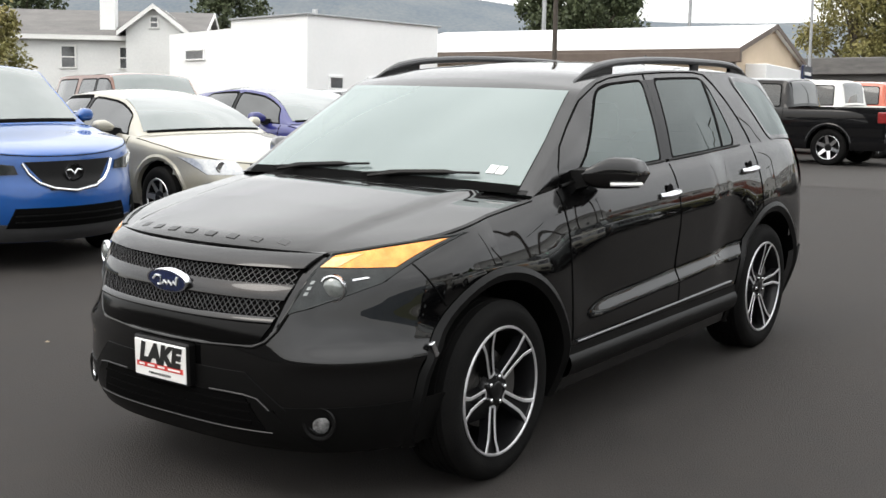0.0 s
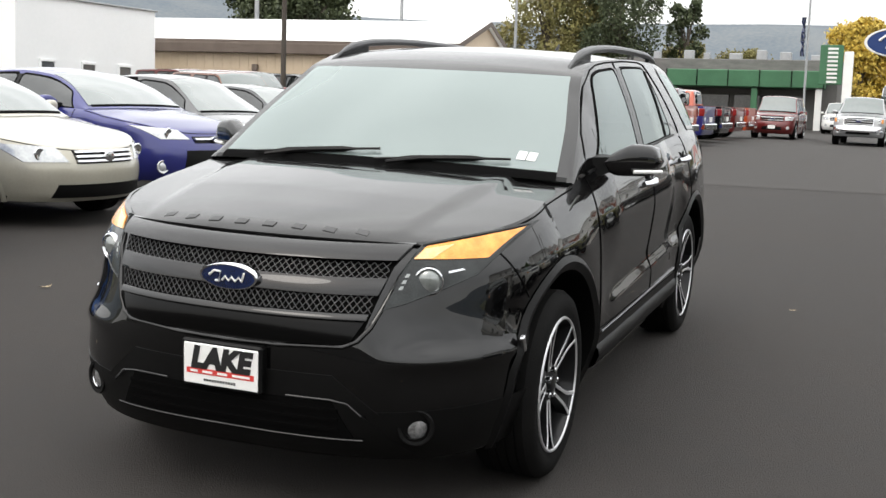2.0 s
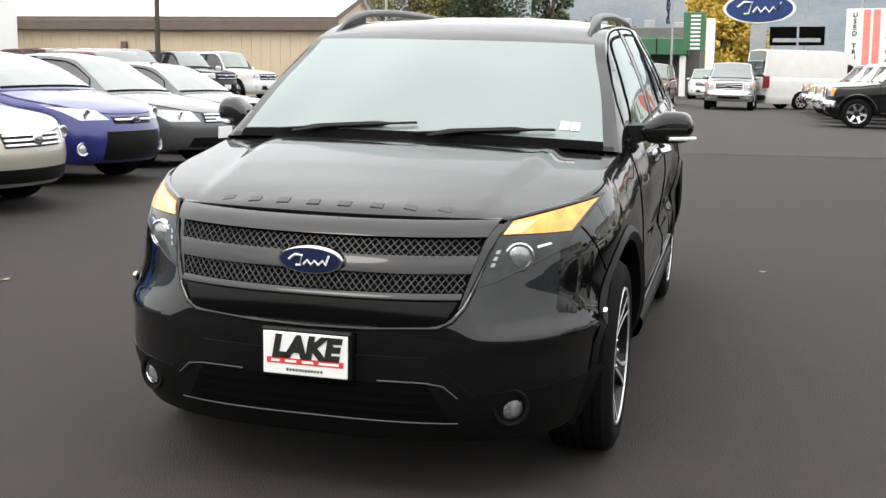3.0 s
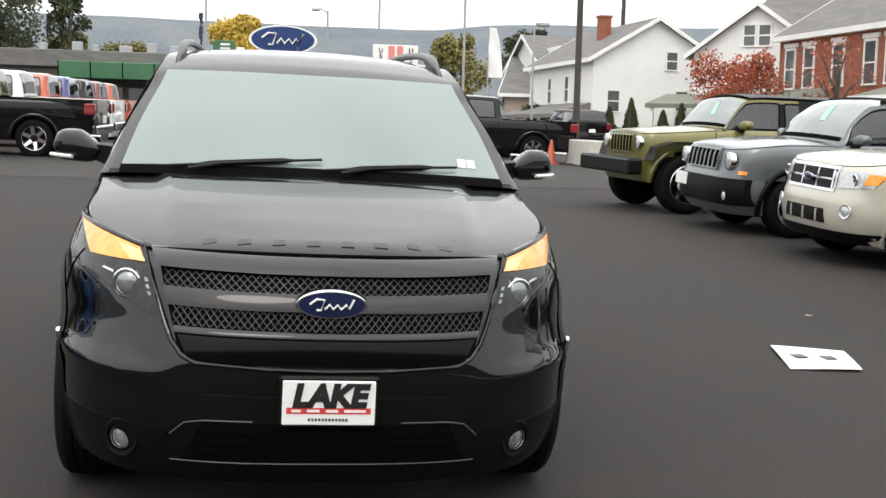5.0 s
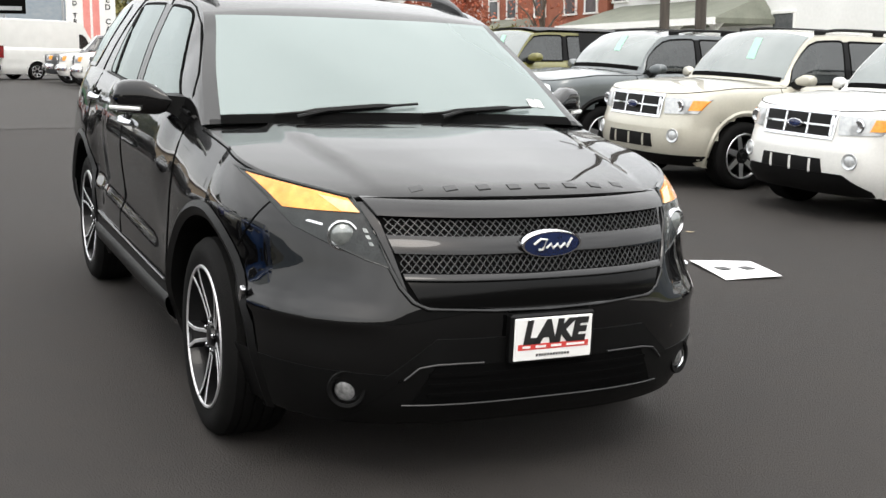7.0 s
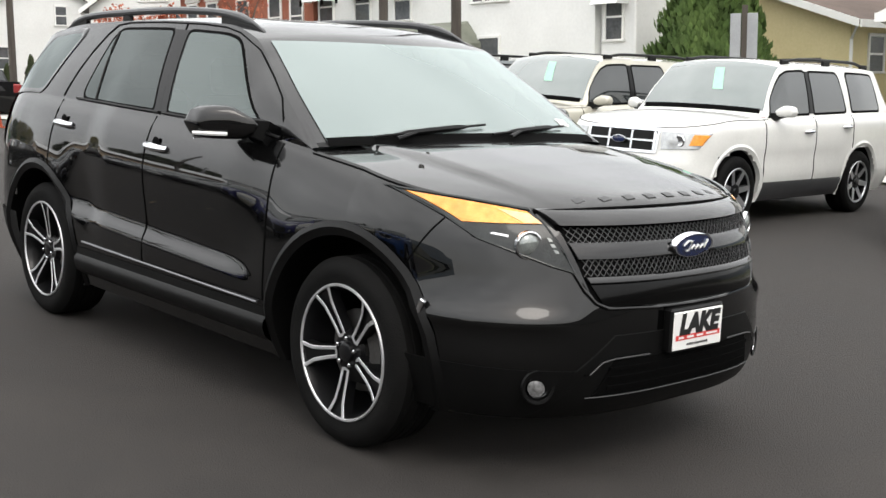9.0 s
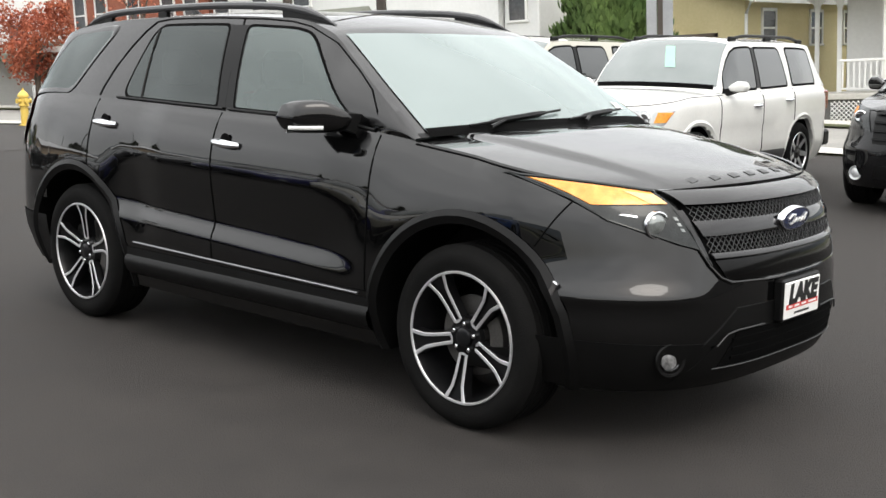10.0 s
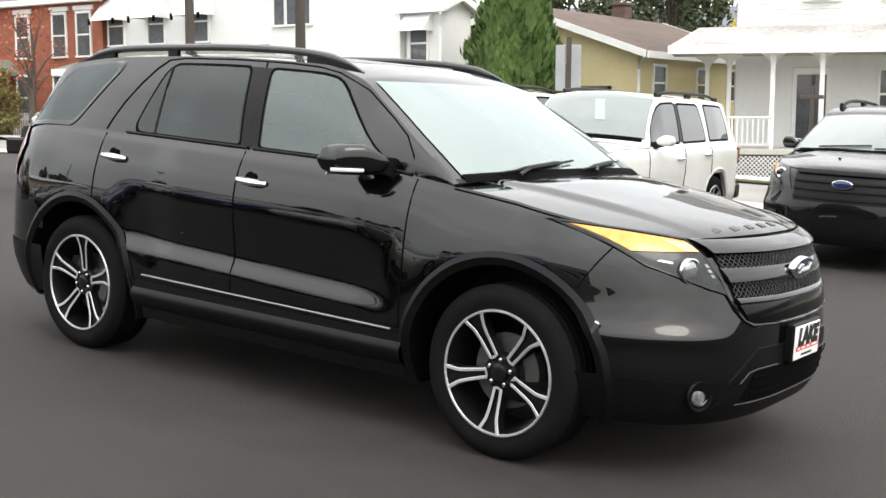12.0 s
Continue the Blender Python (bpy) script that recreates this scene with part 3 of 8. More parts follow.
def vehicle(name, sh, m, body, label, category, group="", wheels="alloy", ds=0.05, hero=False, glass_mats=None, trim=None):
    """A whole vehicle: panels, glass, lamps, wheels."""
    root = thing(name, m, label, category, group)
    nf, nr, nz = (44, 14, 56) if hero else (28, 8, 40) if sh.round_nose else (12, 7, 14)
    st = stations(sh, ds, nf, nr)
    arches = [(0.0, sh.R), (sh.wb, sh.R)]
    zb = sh.zb
    groups = {"body": Geo(), "front_door": Geo(), "rear_door": Geo(), "front_bumper": Geo()}
    door_sets = []
    for sgn in (1, -1):
        rows = []
        for s in st:
            t = sh.top(sh.st_y(s))
            rows.append([(lambda p: (sgn * p[0], p[1], p[2]))(sh.P(s, zb + (t - zb) * (1 - (1 - j / nz) ** 1.25))) for j in range(nz + 1)])
        gl = {k: Geo() for k in ("front_door", "rear_door")}
        for i in range(len(rows) - 1):
            for j in range(nz):
                q = [rows[i][j], rows[i + 1][j], rows[i + 1][j + 1], rows[i][j + 1]]
                cy, cz = sum(p[1] for p in q) / 4, sum(p[2] for p in q) / 4
                if abs(q[0][0]) > 0.5 and any(math.hypot(cy - ay, cz - az) < sh.ra + 0.004 for ay, az in arches):
                    continue
                if st[i][0] == "s" and cz > sh.rocker and sh.doors[0] < cy < sh.doors[1]:
                    g = gl["front_door"]
                elif st[i][0] == "s" and cz > sh.rocker and len(sh.doors) > 2 and sh.doors[1] < cy < sh.doors[2]:
                    g = gl["rear_door"]
                elif st[i][0] == "f" and cz < sh.bumper_top:
                    g = groups["front_bumper"]
                else:
                    g = groups["body"]
                g.add(q, [(0, 1, 2, 3)])
        for k in ("front_door", "rear_door"):
            if gl[k].f:
                ob = part(k, gl[k], body, root)
                door_sets.append((k, sgn, ob))
    # bonnet and rear deck
    hood, deck = Geo(), Geo()
    hs = [s for s in st if sh.st_y(s) <= sh.yc + 1e-6]
    ns = 64 if hero else 12
    hood.grid([[tuple(sh.H(s, -1 + 2 * k / ns)) for k in range(ns + 1)] for s in hs])
    ds_ = [s for s in st if sh.st_y(s) >= sh.ye - 1e-6]
    if not sh.pickup:
        deck.grid([[tuple(sh.H(s, -1 + 2 * k / ns)) for k in range(ns + 1)] for s in ds_])
        groups["body"].v and groups["body"].add(deck.v, deck.f)
    # greenhouse
    ys, n = [], max(6, round((sh.ye - sh.yc) / (ds * (0.5 if hero else 0.7))))
    ys = [sh.yc + (sh.ye - sh.yc) * i / n for i in range(n + 1)]
    nv = 30 if hero else 8
    holes = [win_loop(sh, wi, -0.006) for wi in range(len(sh.windows))] if hero else []
    for sgn in (1, -1):
        for i in range(n):
            for j in range(nv):
                cy, cv = (ys[i] + ys[i + 1]) / 2, (j + 0.5) / nv
                if any(in_loop(h, cy, cv) for h in holes):
                    continue
                q = [sh.G(a, b) for a, b in ((ys[i], j / nv), (ys[i + 1], j / nv), (ys[i + 1], (j + 1) / nv), (ys[i], (j + 1) / nv))]
                groups["body"].add([(sgn * p.x, p.y, p.z) for p in q], [(0, 1, 2, 3)])
    roof = Geo()
    for i in range(n):
        for k in range(ns):
            cy, s = (ys[i] + ys[i + 1]) / 2, -1 + 2 * (k + 0.5) / ns
            if hero and sh.ws[0] < cy < sh.ws[1] + 0.06 * s * s - 0.012 and abs(s) < 0.91:
                continue
            q = [sh.T(a, -1 + 2 * b / ns) for a, b in ((ys[i], k), (ys[i + 1], k), (ys[i + 1], k + 1), (ys[i], k + 1))]
            (roof if sh.ws[1] <= cy <= sh.rg[0] else groups["body"]).add([tuple(p) for p in q], [(0, 1, 2, 3)])
    part("bonnet", hood, body, root)
    part("roof", roof, body, root)
    part("front_bumper", groups["front_bumper"], body, root)
    if sh.pickup:
        bed, y0, y1 = groups["body"], sh.ye, sh.yrear - 0.06
        w, zt, zf = sh.W - 0.11, sh.top(sh.ye + 0.5), 0.86
        bed.box(-w, w, y0 + 0.02, y1, zf - 0.03, zf)
        for x0, x1 in ((w, sh.W - 0.035), (-sh.W + 0.035, -w)):
            bed.box(x0, x1, y0, y1, zf, zt + 0.004)
        bed.box(-sh.W + 0.04, sh.W - 0.04, y1 - 0.05, y1 + 0.03, 0.62, zt)
        bed.box(-w, w, y0 - 0.03, y0 + 0.01, zf, zt)
    part("body", groups["body"], body, root)
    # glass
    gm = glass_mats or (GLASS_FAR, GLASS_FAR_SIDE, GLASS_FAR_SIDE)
    for nm, (a, b), mt, e in (("windshield", sh.ws, gm[0], 0.93 if hero else 0.97), ("rear_window", sh.rg, gm[2], 0.88)):
        if b - a < 0.02:
            continue
        arc = 0.06 if nm == "windshield" and hero else 0.0
        g = Geo().grid([[tuple(sh.T(a + (b + arc * (k / 8 - 1) ** 2 - a) * j / 10, e * (-1 + 2 * k / 16), 0.005)) for k in range(17)] for j in range(11)])
        part(nm, g, mt, root)
    for wi in range(len(sh.windows)):
        for sgn in (1, -1):
            host = next((o for k, s, o in door_sets if s == sgn and k == ("front_door", "rear_door")[min(wi, 1)]), root) if wi < 2 else root
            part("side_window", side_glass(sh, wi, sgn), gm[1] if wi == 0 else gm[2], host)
            part("window_seal", window_seal(sh, wi, sgn, 0.008 if hero else 0.018), HERO if hero and wi > 1 else SEAM, host)
    if len(sh.windows) > 1:
        for sgn in (1, -1):
            part("pillar_trim", pillar_trim(sh, sgn), GLOSS_BLACK, root)
    # dark cowl under the screen
    a = sh.ws[0]
    part("cowl", Geo().grid([[tuple(sh.T(y, q, 0.008 if y > a - 0.01 else 0.002)) for q in np.linspace(-0.93, 0.93, 17)] for y in (a - 0.02, a, a + (0.022 if hero else 0.010))]), SEAM, root)
    # panel gaps
    gap = Geo()
    for sgn in (1, -1):
        for d in sh.doors:
            pts = [(sgn * (sh.X(d, z) + 0.0005), d, z) for z in np.linspace(sh.rocker, sh.top(d) - 0.01, 14) if not any(math.hypot(d - ay, z - az) < sh.ra for ay, az in arches)]
            if len(pts) > 1:
                gap.tube(pts, 0.004 if hero else 0.006, 5)
        gap.tube([(sgn * (sh.P(s, sh.top(sh.st_y(s)) - 0.012)[0] + 0.0006), sh.P(s, 0.9)[1] if s[0] == "s" else sh.P(s, sh.top(sh.st_y(s)) - 0.012)[1] - 0.002, sh.top(sh.st_y(s)) - 0.012) for s in hs], 0.004, 5)
        gap.tube([(sgn * (sh.X(y, sh.rocker) + 0.0005), y, sh.rocker) for y in np.linspace(sh.doors[0], sh.doors[-1] - (0.0 if sh.doors[-1] < sh.wb - 0.5 else 0.45), 12)], 0.004, 5)
    part("panel_gap", gap, SEAM, root)
    # wheel arches, liners, underside
    lip = max(sh.lip, 0.05)
    for ay, az in arches:
        for sgn in (1, -1):
            g, li = Geo(), Geo()
            rows = [[], [], []]
            lin = [[], []]
            for k in range(33):
                a = math.radians(-24 + 228 * k / 32)
                for r_, (rad, dx) in enumerate(((sh.ra - 0.008, 0.002), (sh.ra + lip * 0.5, 0.016), (sh.ra + lip, 0.004))):
                    y, z = ay + rad * math.cos(a), max(az + rad * math.sin(a), zb - 0.01)
                    rows[r_].append((sgn * (sh.sx(y, z) + dx), y, z))
                y, z = ay + (sh.ra - 0.004) * math.cos(a), max(az + (sh.ra - 0.004) * math.sin(a), zb - 0.01)
                lin[0].append((sgn * (sh.sx(y, z) + 0.001), y, z))
                lin[1].append((sgn * (sh.W - 0.34), y, z))
            g.grid(rows)
            g.grid([rows[0], [(p[0] - sgn * 0.05, p[1], p[2]) for p in rows[0]]])
            part("wheel_arch", g, trim or (body if not sh.clad else BLACK_PLASTIC), root)
            li.grid(lin)
            li.add([(sgn * (sh.W - 0.34), ay, az)] + lin[1], [(0, k + 1, k + 2) for k in range(32)])
            part("arch_liner", li, BLACK_PLASTIC, root)
            add_wheel(root, sgn * sh.track, ay, sh.R, wheels, 0.0, (22 if sgn > 0 else 31) + 13 * ay)
    u = Geo()
    u.box(-sh.W + 0.36, sh.W - 0.36, -sh.fo + 0.3, sh.yrear - 0.25, zb - 0.01, zb + 0.12)
    u.box(-sh.W + 0.12, sh.W - 0.12, sh.ra, sh.wb - sh.ra, zb - 0.01, zb + 0.12)
    part("underbody", u, BLACK_PLASTIC, root)
    # mirrors
    for sgn in (1, -1):
        y0 = sh.mirror_y
        b = sh.belt(y0)
        k_ = sh.mirror_k
        g, rows = Geo(), []
        for i in range(13):
            t = i / 12
            sc = max(0.02, 1 - abs(2 * t - 1) ** 5) ** 0.5
            cx = b[0] + 0.045 + 0.215 * k_ * t
            lean = sh.mirror_lean * t
            cz_ = b[1] + 0.02 + 0.082 * k_ + sh.mirror_dz
            row = []
            for a in np.linspace(0, 2 * math.pi, 20, False):
                ca, sa = math.cos(a), math.sin(a)
                yy = math.copysign(abs(ca) ** 0.6, ca) * 0.070 * k_ * (0.75 + 0.25 * sc)
                zz = math.copysign(abs(sa) ** 0.6, sa) * 0.082 * k_ * sc
                row.append((sgn * cx, y0 + lean + yy, cz_ + zz * (0.8 if sa < 0 else min(1.0, 0.35 + 1.5 * t) - 0.1 * t)))
            rows.append(row)
        g.grid(rows, wrap=True)
        g.add(rows[-1], [tuple(range(20))])
        g.add(rows[0], [tuple(range(19, -1, -1))])
        mo = part("wing_mirror", g, sh.mirror_mat or body, root)
        part("mirror_foot", Geo().grid([[(sgn * (b[0] - 0.03), y0 - 0.05, b[1] - 0.05), (sgn * (b[0] - 0.03), y0 + 0.10, b[1] - 0.03), (sgn * (b[0] - 0.03), y0 + 0.06, b[1] + 0.06), (sgn * (b[0] - 0.03), y0 - 0.05, b[1] + 0.05), (sgn * (b[0] - 0.03), y0 - 0.05, b[1] - 0.05)],
                                         [(sgn * (b[0] + 0.12), y0 - 0.02, b[1] + 0.01), (sgn * (b[0] + 0.12), y0 + 0.05, b[1] + 0.01), (sgn * (b[0] + 0.12), y0 + 0.05, b[1] + 0.06), (sgn * (b[0] + 0.12), y0 - 0.02, b[1] + 0.06), (sgn * (b[0] + 0.12), y0 - 0.02, b[1] + 0.01)]]), BLACK_PLASTIC, mo)
        part("mirror_glass", Geo().box(sgn * (b[0] + 0.07), sgn * (b[0] + 0.03 + 0.2 * k_), y0 + 0.07 * k_ + sh.mirror_lean * 0.6, y0 + 0.07 * k_ + sh.mirror_lean * 0.6 + 0.012, b[1] + 0.035 + sh.mirror_dz, b[1] + 0.15 * k_ + sh.mirror_dz, 0.005), CHROME, mo)
        if hero:
            ts = [(sgn * (b[0] + 0.165 + 0.105 * t), y0 - 0.072 + sh.mirror_lean * (0.5 + 0.5 * t) + 0.03 * t ** 4, b[1] + 0.02 + 0.082 * k_ + sh.mirror_dz - 0.040) for t in np.linspace(0, 1, 10)]
            part("turn_signal", Geo().tube(ts, 0.009, 6), WHITE_PLASTIC, mo, "clear white side indicator strip")
    # door handles
    for k, sgn, ob in door_sets:
        y1 = sh.doors[1] if k == "front_door" else sh.doors[2]
        y0 = y1 - (sh.handle_in if k == "rear_door" else sh.handle_fr)
        z = sh.handle_z + (0.045 if k == "rear_door" else 0)
        x = sh.X(y0, z)
        g = Geo()
        pts = [(sgn * (x + 0.004 + 0.03 * math.sin(math.pi * t) ** 0.5), y0 - 0.20 * t + 0.06, z - 0.012 * t) for t in np.linspace(0, 1, 9)]
        g.tube(pts, [0.013 + 0.007 * math.sin(math.pi * t) for t in np.linspace(0, 1, 9)], 8)
        part("door_handle", g, sh.handle_mat or body, ob)
        if hero:
            part("handle_cup", Geo().lathe([(0.0, 0.0), (0.003, 0.03), (0.001, 0.042)], 20).moved(Matrix.Translation((sgn * (x - 0.001), y0 - 0.03, z)) @ Matrix.Diagonal((sgn, 1, 1, 1))), SEAM, ob)
    return root


def shape(L, W, H, wb, fo, R, kind, **o):
    """Default proportions for a kind of vehicle; o overrides."""
    ro = L - wb - fo
    k = dict(W=W, wb=wb, fo=fo, ro=ro, R=R, zb=0.24, ra=R + 0.075, lip=0.035, track=W - 0.035, round_nose=False, nose=2.6, nr=3.0, ycf=-0.1,
             rear_round=0.35, pickup=False, clad=False, rocker=0.42, bumper_top=0.62, mirror_mat=None, handle_mat=None, handle_in=0.12, handle_fr=0.12,
             bow=0.012, crown_r=lambda y: 0.03, marks=[])
    yr = wb + ro
    k["kw"] = crv((-0.1, 0.955), (0.25, 0.99), (0.7, 1.0), (wb, 1.0), (yr - 0.3, 0.96))
    k["ins_top"] = crv((0, 0.075), (0.02, 0.045), (0.06, 0.02), (0.14, 0.006), (0.3, 0))
    k["ins_low"] = crv((0.2, 0.10), (0.34, 0.045), (0.46, 0.014), (0.56, 0.008), (0.66, 0.014), (0.8, 0.0))
    if kind == "sedan":
        zh, zc, zbelt, yc = 0.74, 0.96, 0.98, 0.42
        k["zt"] = crv((-fo, zh - 0.06), (-0.5, zh + 0.06), (0, 0.87), (yc, zc - 0.03), (1.4, zbelt), (2.4, zbelt + 0.03), (3.2, zbelt + 0.02), (yr, zbelt - 0.06))
        k["yf"] = crv((0.2, -fo + 0.14), (0.3, -fo + 0.02), (0.5, -fo), (0.62, -fo + 0.03), (0.72, -fo + 0.09), (0.85, -fo + 0.2))
        k["yr"] = crv((0.2, yr - 0.2), (0.35, yr), (0.6, yr + 0.01), (0.9, yr - 0.03), (1.05, yr - 0.08))
        ye = wb + 0.35
        k["ex"] = crv((yc, W - 0.13), (1.15, W - 0.33), (1.9, W - 0.33), (wb - 0.35, W - 0.34), (ye, W - 0.17))
        k["ez"] = crv((yc, zc - 0.02), (0.8, zc + 0.23), (1.2, H - 0.085), (1.7, H - 0.05), (2.2, H - 0.07), (wb - 0.4, H - 0.16), (ye, zbelt + 0.04))
        k["cz"] = crv((yc, zc), (0.8, zc + 0.26), (1.2, H - 0.045), (1.7, H), (2.2, H - 0.02), (wb - 0.4, H - 0.12), (ye, zbelt + 0.06))
        k["lead"] = crv((yc, 0.16), (1.2, 0.05), (1.6, 0))
        k["ws"], k["rg"] = (yc + 0.05, 1.13), (wb - 0.42, ye - 0.05)
        k["windows"] = [(0.62, 1.62, 0.74, 1.62, 0.05, 0.88), (1.70, 2.48, 1.70, 2.28, 0.05, 0.88)]
        k["doors"], k["mirror_y"], k["handle_z"] = [0.55, 1.66, 2.6], 0.85, 0.86
        k["crown"] = crv((-fo, 0.02), (0, 0.06), (yc, 0.045))
    elif kind == "hatch":
        zh, zc, zbelt, yc = 0.80, 1.02, 1.0, 0.30
        k["zt"] = crv((-fo, zh - 0.06), (-0.5, zh + 0.07), (0, 0.93), (yc, zc - 0.03), (1.2, zbelt + 0.02), (2.4, zbelt + 0.1), (yr, zbelt))
        k["yf"] = crv((0.2, -fo + 0.14), (0.3, -fo + 0.02), (0.5, -fo), (0.66, -fo + 0.04), (0.78, -fo + 0.12), (0.92, -fo + 0.26))
        k["yr"] = crv((0.2, yr - 0.15), (0.35, yr), (0.7, yr), (1.1, yr - 0.08))
        ye = yr - 0.12
        k["ex"] = crv((yc, W - 0.12), (1.1, W - 0.31), (1.9, W - 0.31), (wb, W - 0.32), (ye, W - 0.16))
        k["ez"] = crv((yc, zc - 0.02), (0.75, zc + 0.25), (1.15, H - 0.085), (1.6, H - 0.05), (2.4, H - 0.10), (wb + 0.3, H - 0.2), (ye, zbelt + 0.06))
        k["cz"] = crv((yc, zc), (0.75, zc + 0.28), (1.15, H - 0.045), (1.6, H), (2.4, H - 0.04), (wb + 0.35, H - 0.14), (ye, zbelt + 0.08))
        k["lead"] = crv((yc, 0.16), (1.2, 0.05), (1.6, 0))
        k["ws"], k["rg"] = (yc + 0.05, 1.08), (wb + 0.3, ye - 0.05)
        k["windows"] = [(0.50, 1.50, 0.62, 1.52, 0.05, 0.88), (1.58, 2.40, 1.60, 2.25, 0.05, 0.88)]
        k["doors"], k["mirror_y"], k["handle_z"] = [0.45, 1.55, 2.45], 0.74, 0.90
        k["crown"] = crv((-fo, 0.02), (0, 0.06), (yc, 0.04))
    elif kind in ("suv", "box"):
        zh, zc, zbelt, yc = 0.98, 1.10, 1.12, 0.42
        if kind == "box":
            zh, zc, zbelt, yc = 1.03, 1.10, 1.12, 0.55
        k["nose"], k["ycf"] = 3.2, -0.15
        k["zt"] = crv((-fo, zh - 0.05), (-0.5, zh + 0.02), (0, zh + 0.06), (yc, zc), (1.4, zbelt), (yr - 0.3, zbelt + 0.04), (yr, zbelt))
        k["yf"] = crv((0.2, -fo + 0.16), (0.34, -fo + 0.03), (0.5, -fo), (0.66, -fo + 0.01), (0.76, -fo + 0.05), (0.95, -fo + 0.08), (1.02, -fo + 0.14), (1.1, -fo + 0.3))
        k["yr"] = crv((0.2, yr - 0.18), (0.4, yr), (0.65, yr), (0.75, yr - 0.05), (1.2, yr - 0.09))
        ye = yr - 0.12
        k["ex"] = crv((yc, W - 0.11), (0.95, W - 0.22), (1.3, W - 0.23), (wb, W - 0.23), (yr - 0.35, W - 0.25), (ye, W - 0.13))
        k["ez"] = crv((yc, zc + 0.01), (0.75, zc + 0.3), (1.05, H - 0.075), (1.4, H - 0.055), (wb, H - 0.055), (yr - 0.38, H - 0.08), (ye, zbelt + 0.06))
        k["cz"] = crv((yc, zc + 0.03), (0.75, zc + 0.33), (1.05, H - 0.02), (1.4, H), (wb, H), (yr - 0.36, H - 0.03), (ye, zbelt + 0.08))
        k["lead"] = crv((yc, 0.10), (1.05, 0.03), (1.4, 0))
        k["ws"], k["rg"] = (yc + 0.04, 1.0), (yr - 0.33, ye - 0.04)
        k["windows"] = [(0.58, 1.44, 0.68, 1.46, 0.05, 0.88), (1.55, 2.28, 1.55, 2.20, 0.05, 0.87), (2.42, yr - 0.42, 2.40, yr - 0.50, 0.05, 0.87)]
        k["doors"], k["mirror_y"], k["handle_z"] = [0.46, 1.5, 2.36], 0.68, 0.97
        k["crown"] = crv((-fo, 0.03), (0, 0.05), (yc, 0.045))
        k["rear_round"], k["nr"] = 0.25, 4.0
    elif kind == "pickup":
        zh, zc, zbelt, yc = 1.10, 1.22, 1.24, 0.55
        k["nose"], k["ycf"], k["pickup"] = 3.6, -0.2, True
        k["zt"] = crv((-fo, zh - 0.04), (-0.5, zh + 0.02), (0, zh + 0.05), (yc, zc), (1.4, zbelt), (2.65, zbelt + 0.02), (2.75, zbelt + 0.02), (yr, zbelt + 0.03))
        k["yf"] = crv((0.3, -fo + 0.2), (0.45, -fo + 0.03), (0.6, -fo - 0.02), (0.7, -fo), (0.8, -fo + 0.06), (1.05, -fo + 0.08), (1.2, -fo + 0.25))
        k["yr"] = crv((0.3, yr - 0.1), (0.5, yr), (1.3, yr))
        ye = o.pop("cab_end", 2.72)
        k["ex"] = crv((yc, W - 0.13), (1.05, W - 0.26), (1.5, W - 0.27), (ye - 0.25, W - 0.28), (ye, W - 0.27))
        k["ez"] = crv((yc, zc + 0.01), (0.85, zc + 0.32), (1.15, H - 0.075), (1.5, H - 0.055), (ye - 0.2, H - 0.07), (ye - 0.1, H - 0.13), (ye, zbelt + 0.03))
        k["cz"] = crv((yc, zc + 0.03), (0.85, zc + 0.35), (1.15, H - 0.02), (1.5, H), (ye - 0.2, H - 0.02), (ye - 0.1, H - 0.08), (ye, zbelt + 0.05))
        k["lead"] = crv((yc, 0.10), (1.05, 0.03), (1.4, 0))
        k["ws"], k["rg"] = (yc + 0.04, 1.1), (ye - 0.11, ye - 0.01)
        k["windows"] = [(0.80, 1.60, 1.10, 1.62, 0.05, 0.85), (1.72, ye - 0.22, 1.72, ye - 0.27, 0.05, 0.85)]
        k["doors"], k["mirror_y"], k["handle_z"] = [0.55, 1.66, ye - 0.12], 0.78, 1.05
        k["crown"] = crv((-fo, 0.03), (0, 0.05), (yc, 0.045))
        k["zb"], k["rear_round"], k["nr"], k["rocker"], k["bumper_top"] = 0.36, 0.12, 5.0, 0.52, 0.72
    elif kind == "van":
        zh, zc, zbelt, yc = 1.05, 1.30, 1.35, 0.2
        k["nose"], k["ycf"] = 3.0, -0.1
        k["zt"] = crv((-fo, zh - 0.05), (-0.4, zh + 0.1), (yc, zc), (1.0, zbelt), (yr, zbelt))
        k["yf"] = crv((0.2, -fo + 0.1), (0.4, -fo), (0.7, -fo + 0.02), (1.0, -fo + 0.1), (1.2, -fo + 0.3))
        k["yr"] = crv((0.2, yr - 0.05), (0.5, yr), (1.4, yr))
        ye = yr - 0.02
        k["ex"] = crv((yc, W - 0.1), (1.2, W - 0.14), (yr - 0.3, W - 0.12), (ye, W - 0.1))
        k["ez"] = crv((yc, zc + 0.02), (0.7, zc + 0.6), (1.1, H - 0.1), (1.8, H - 0.06), (yr - 0.14, H - 0.06), (ye, zbelt + 0.1))
        k["cz"] = crv((yc, zc + 0.04), (0.7, zc + 0.64), (1.1, H - 0.05), (1.8, H), (yr - 0.14, H), (ye, zbelt + 0.12))
        k["lead"] = crv((yc, 0.12), (1.05, 0.03), (1.4, 0))
        k["ws"], k["rg"] = (yc + 0.05, 0.85), (yr - 0.12, ye - 0.01)
        k["windows"] = [(0.55, 1.2, 0.85, 1.2, 0.02, 0.55)]
        k["doors"], k["mirror_y"], k["handle_z"] = [0.35, 1.3], 0.6, 1.05
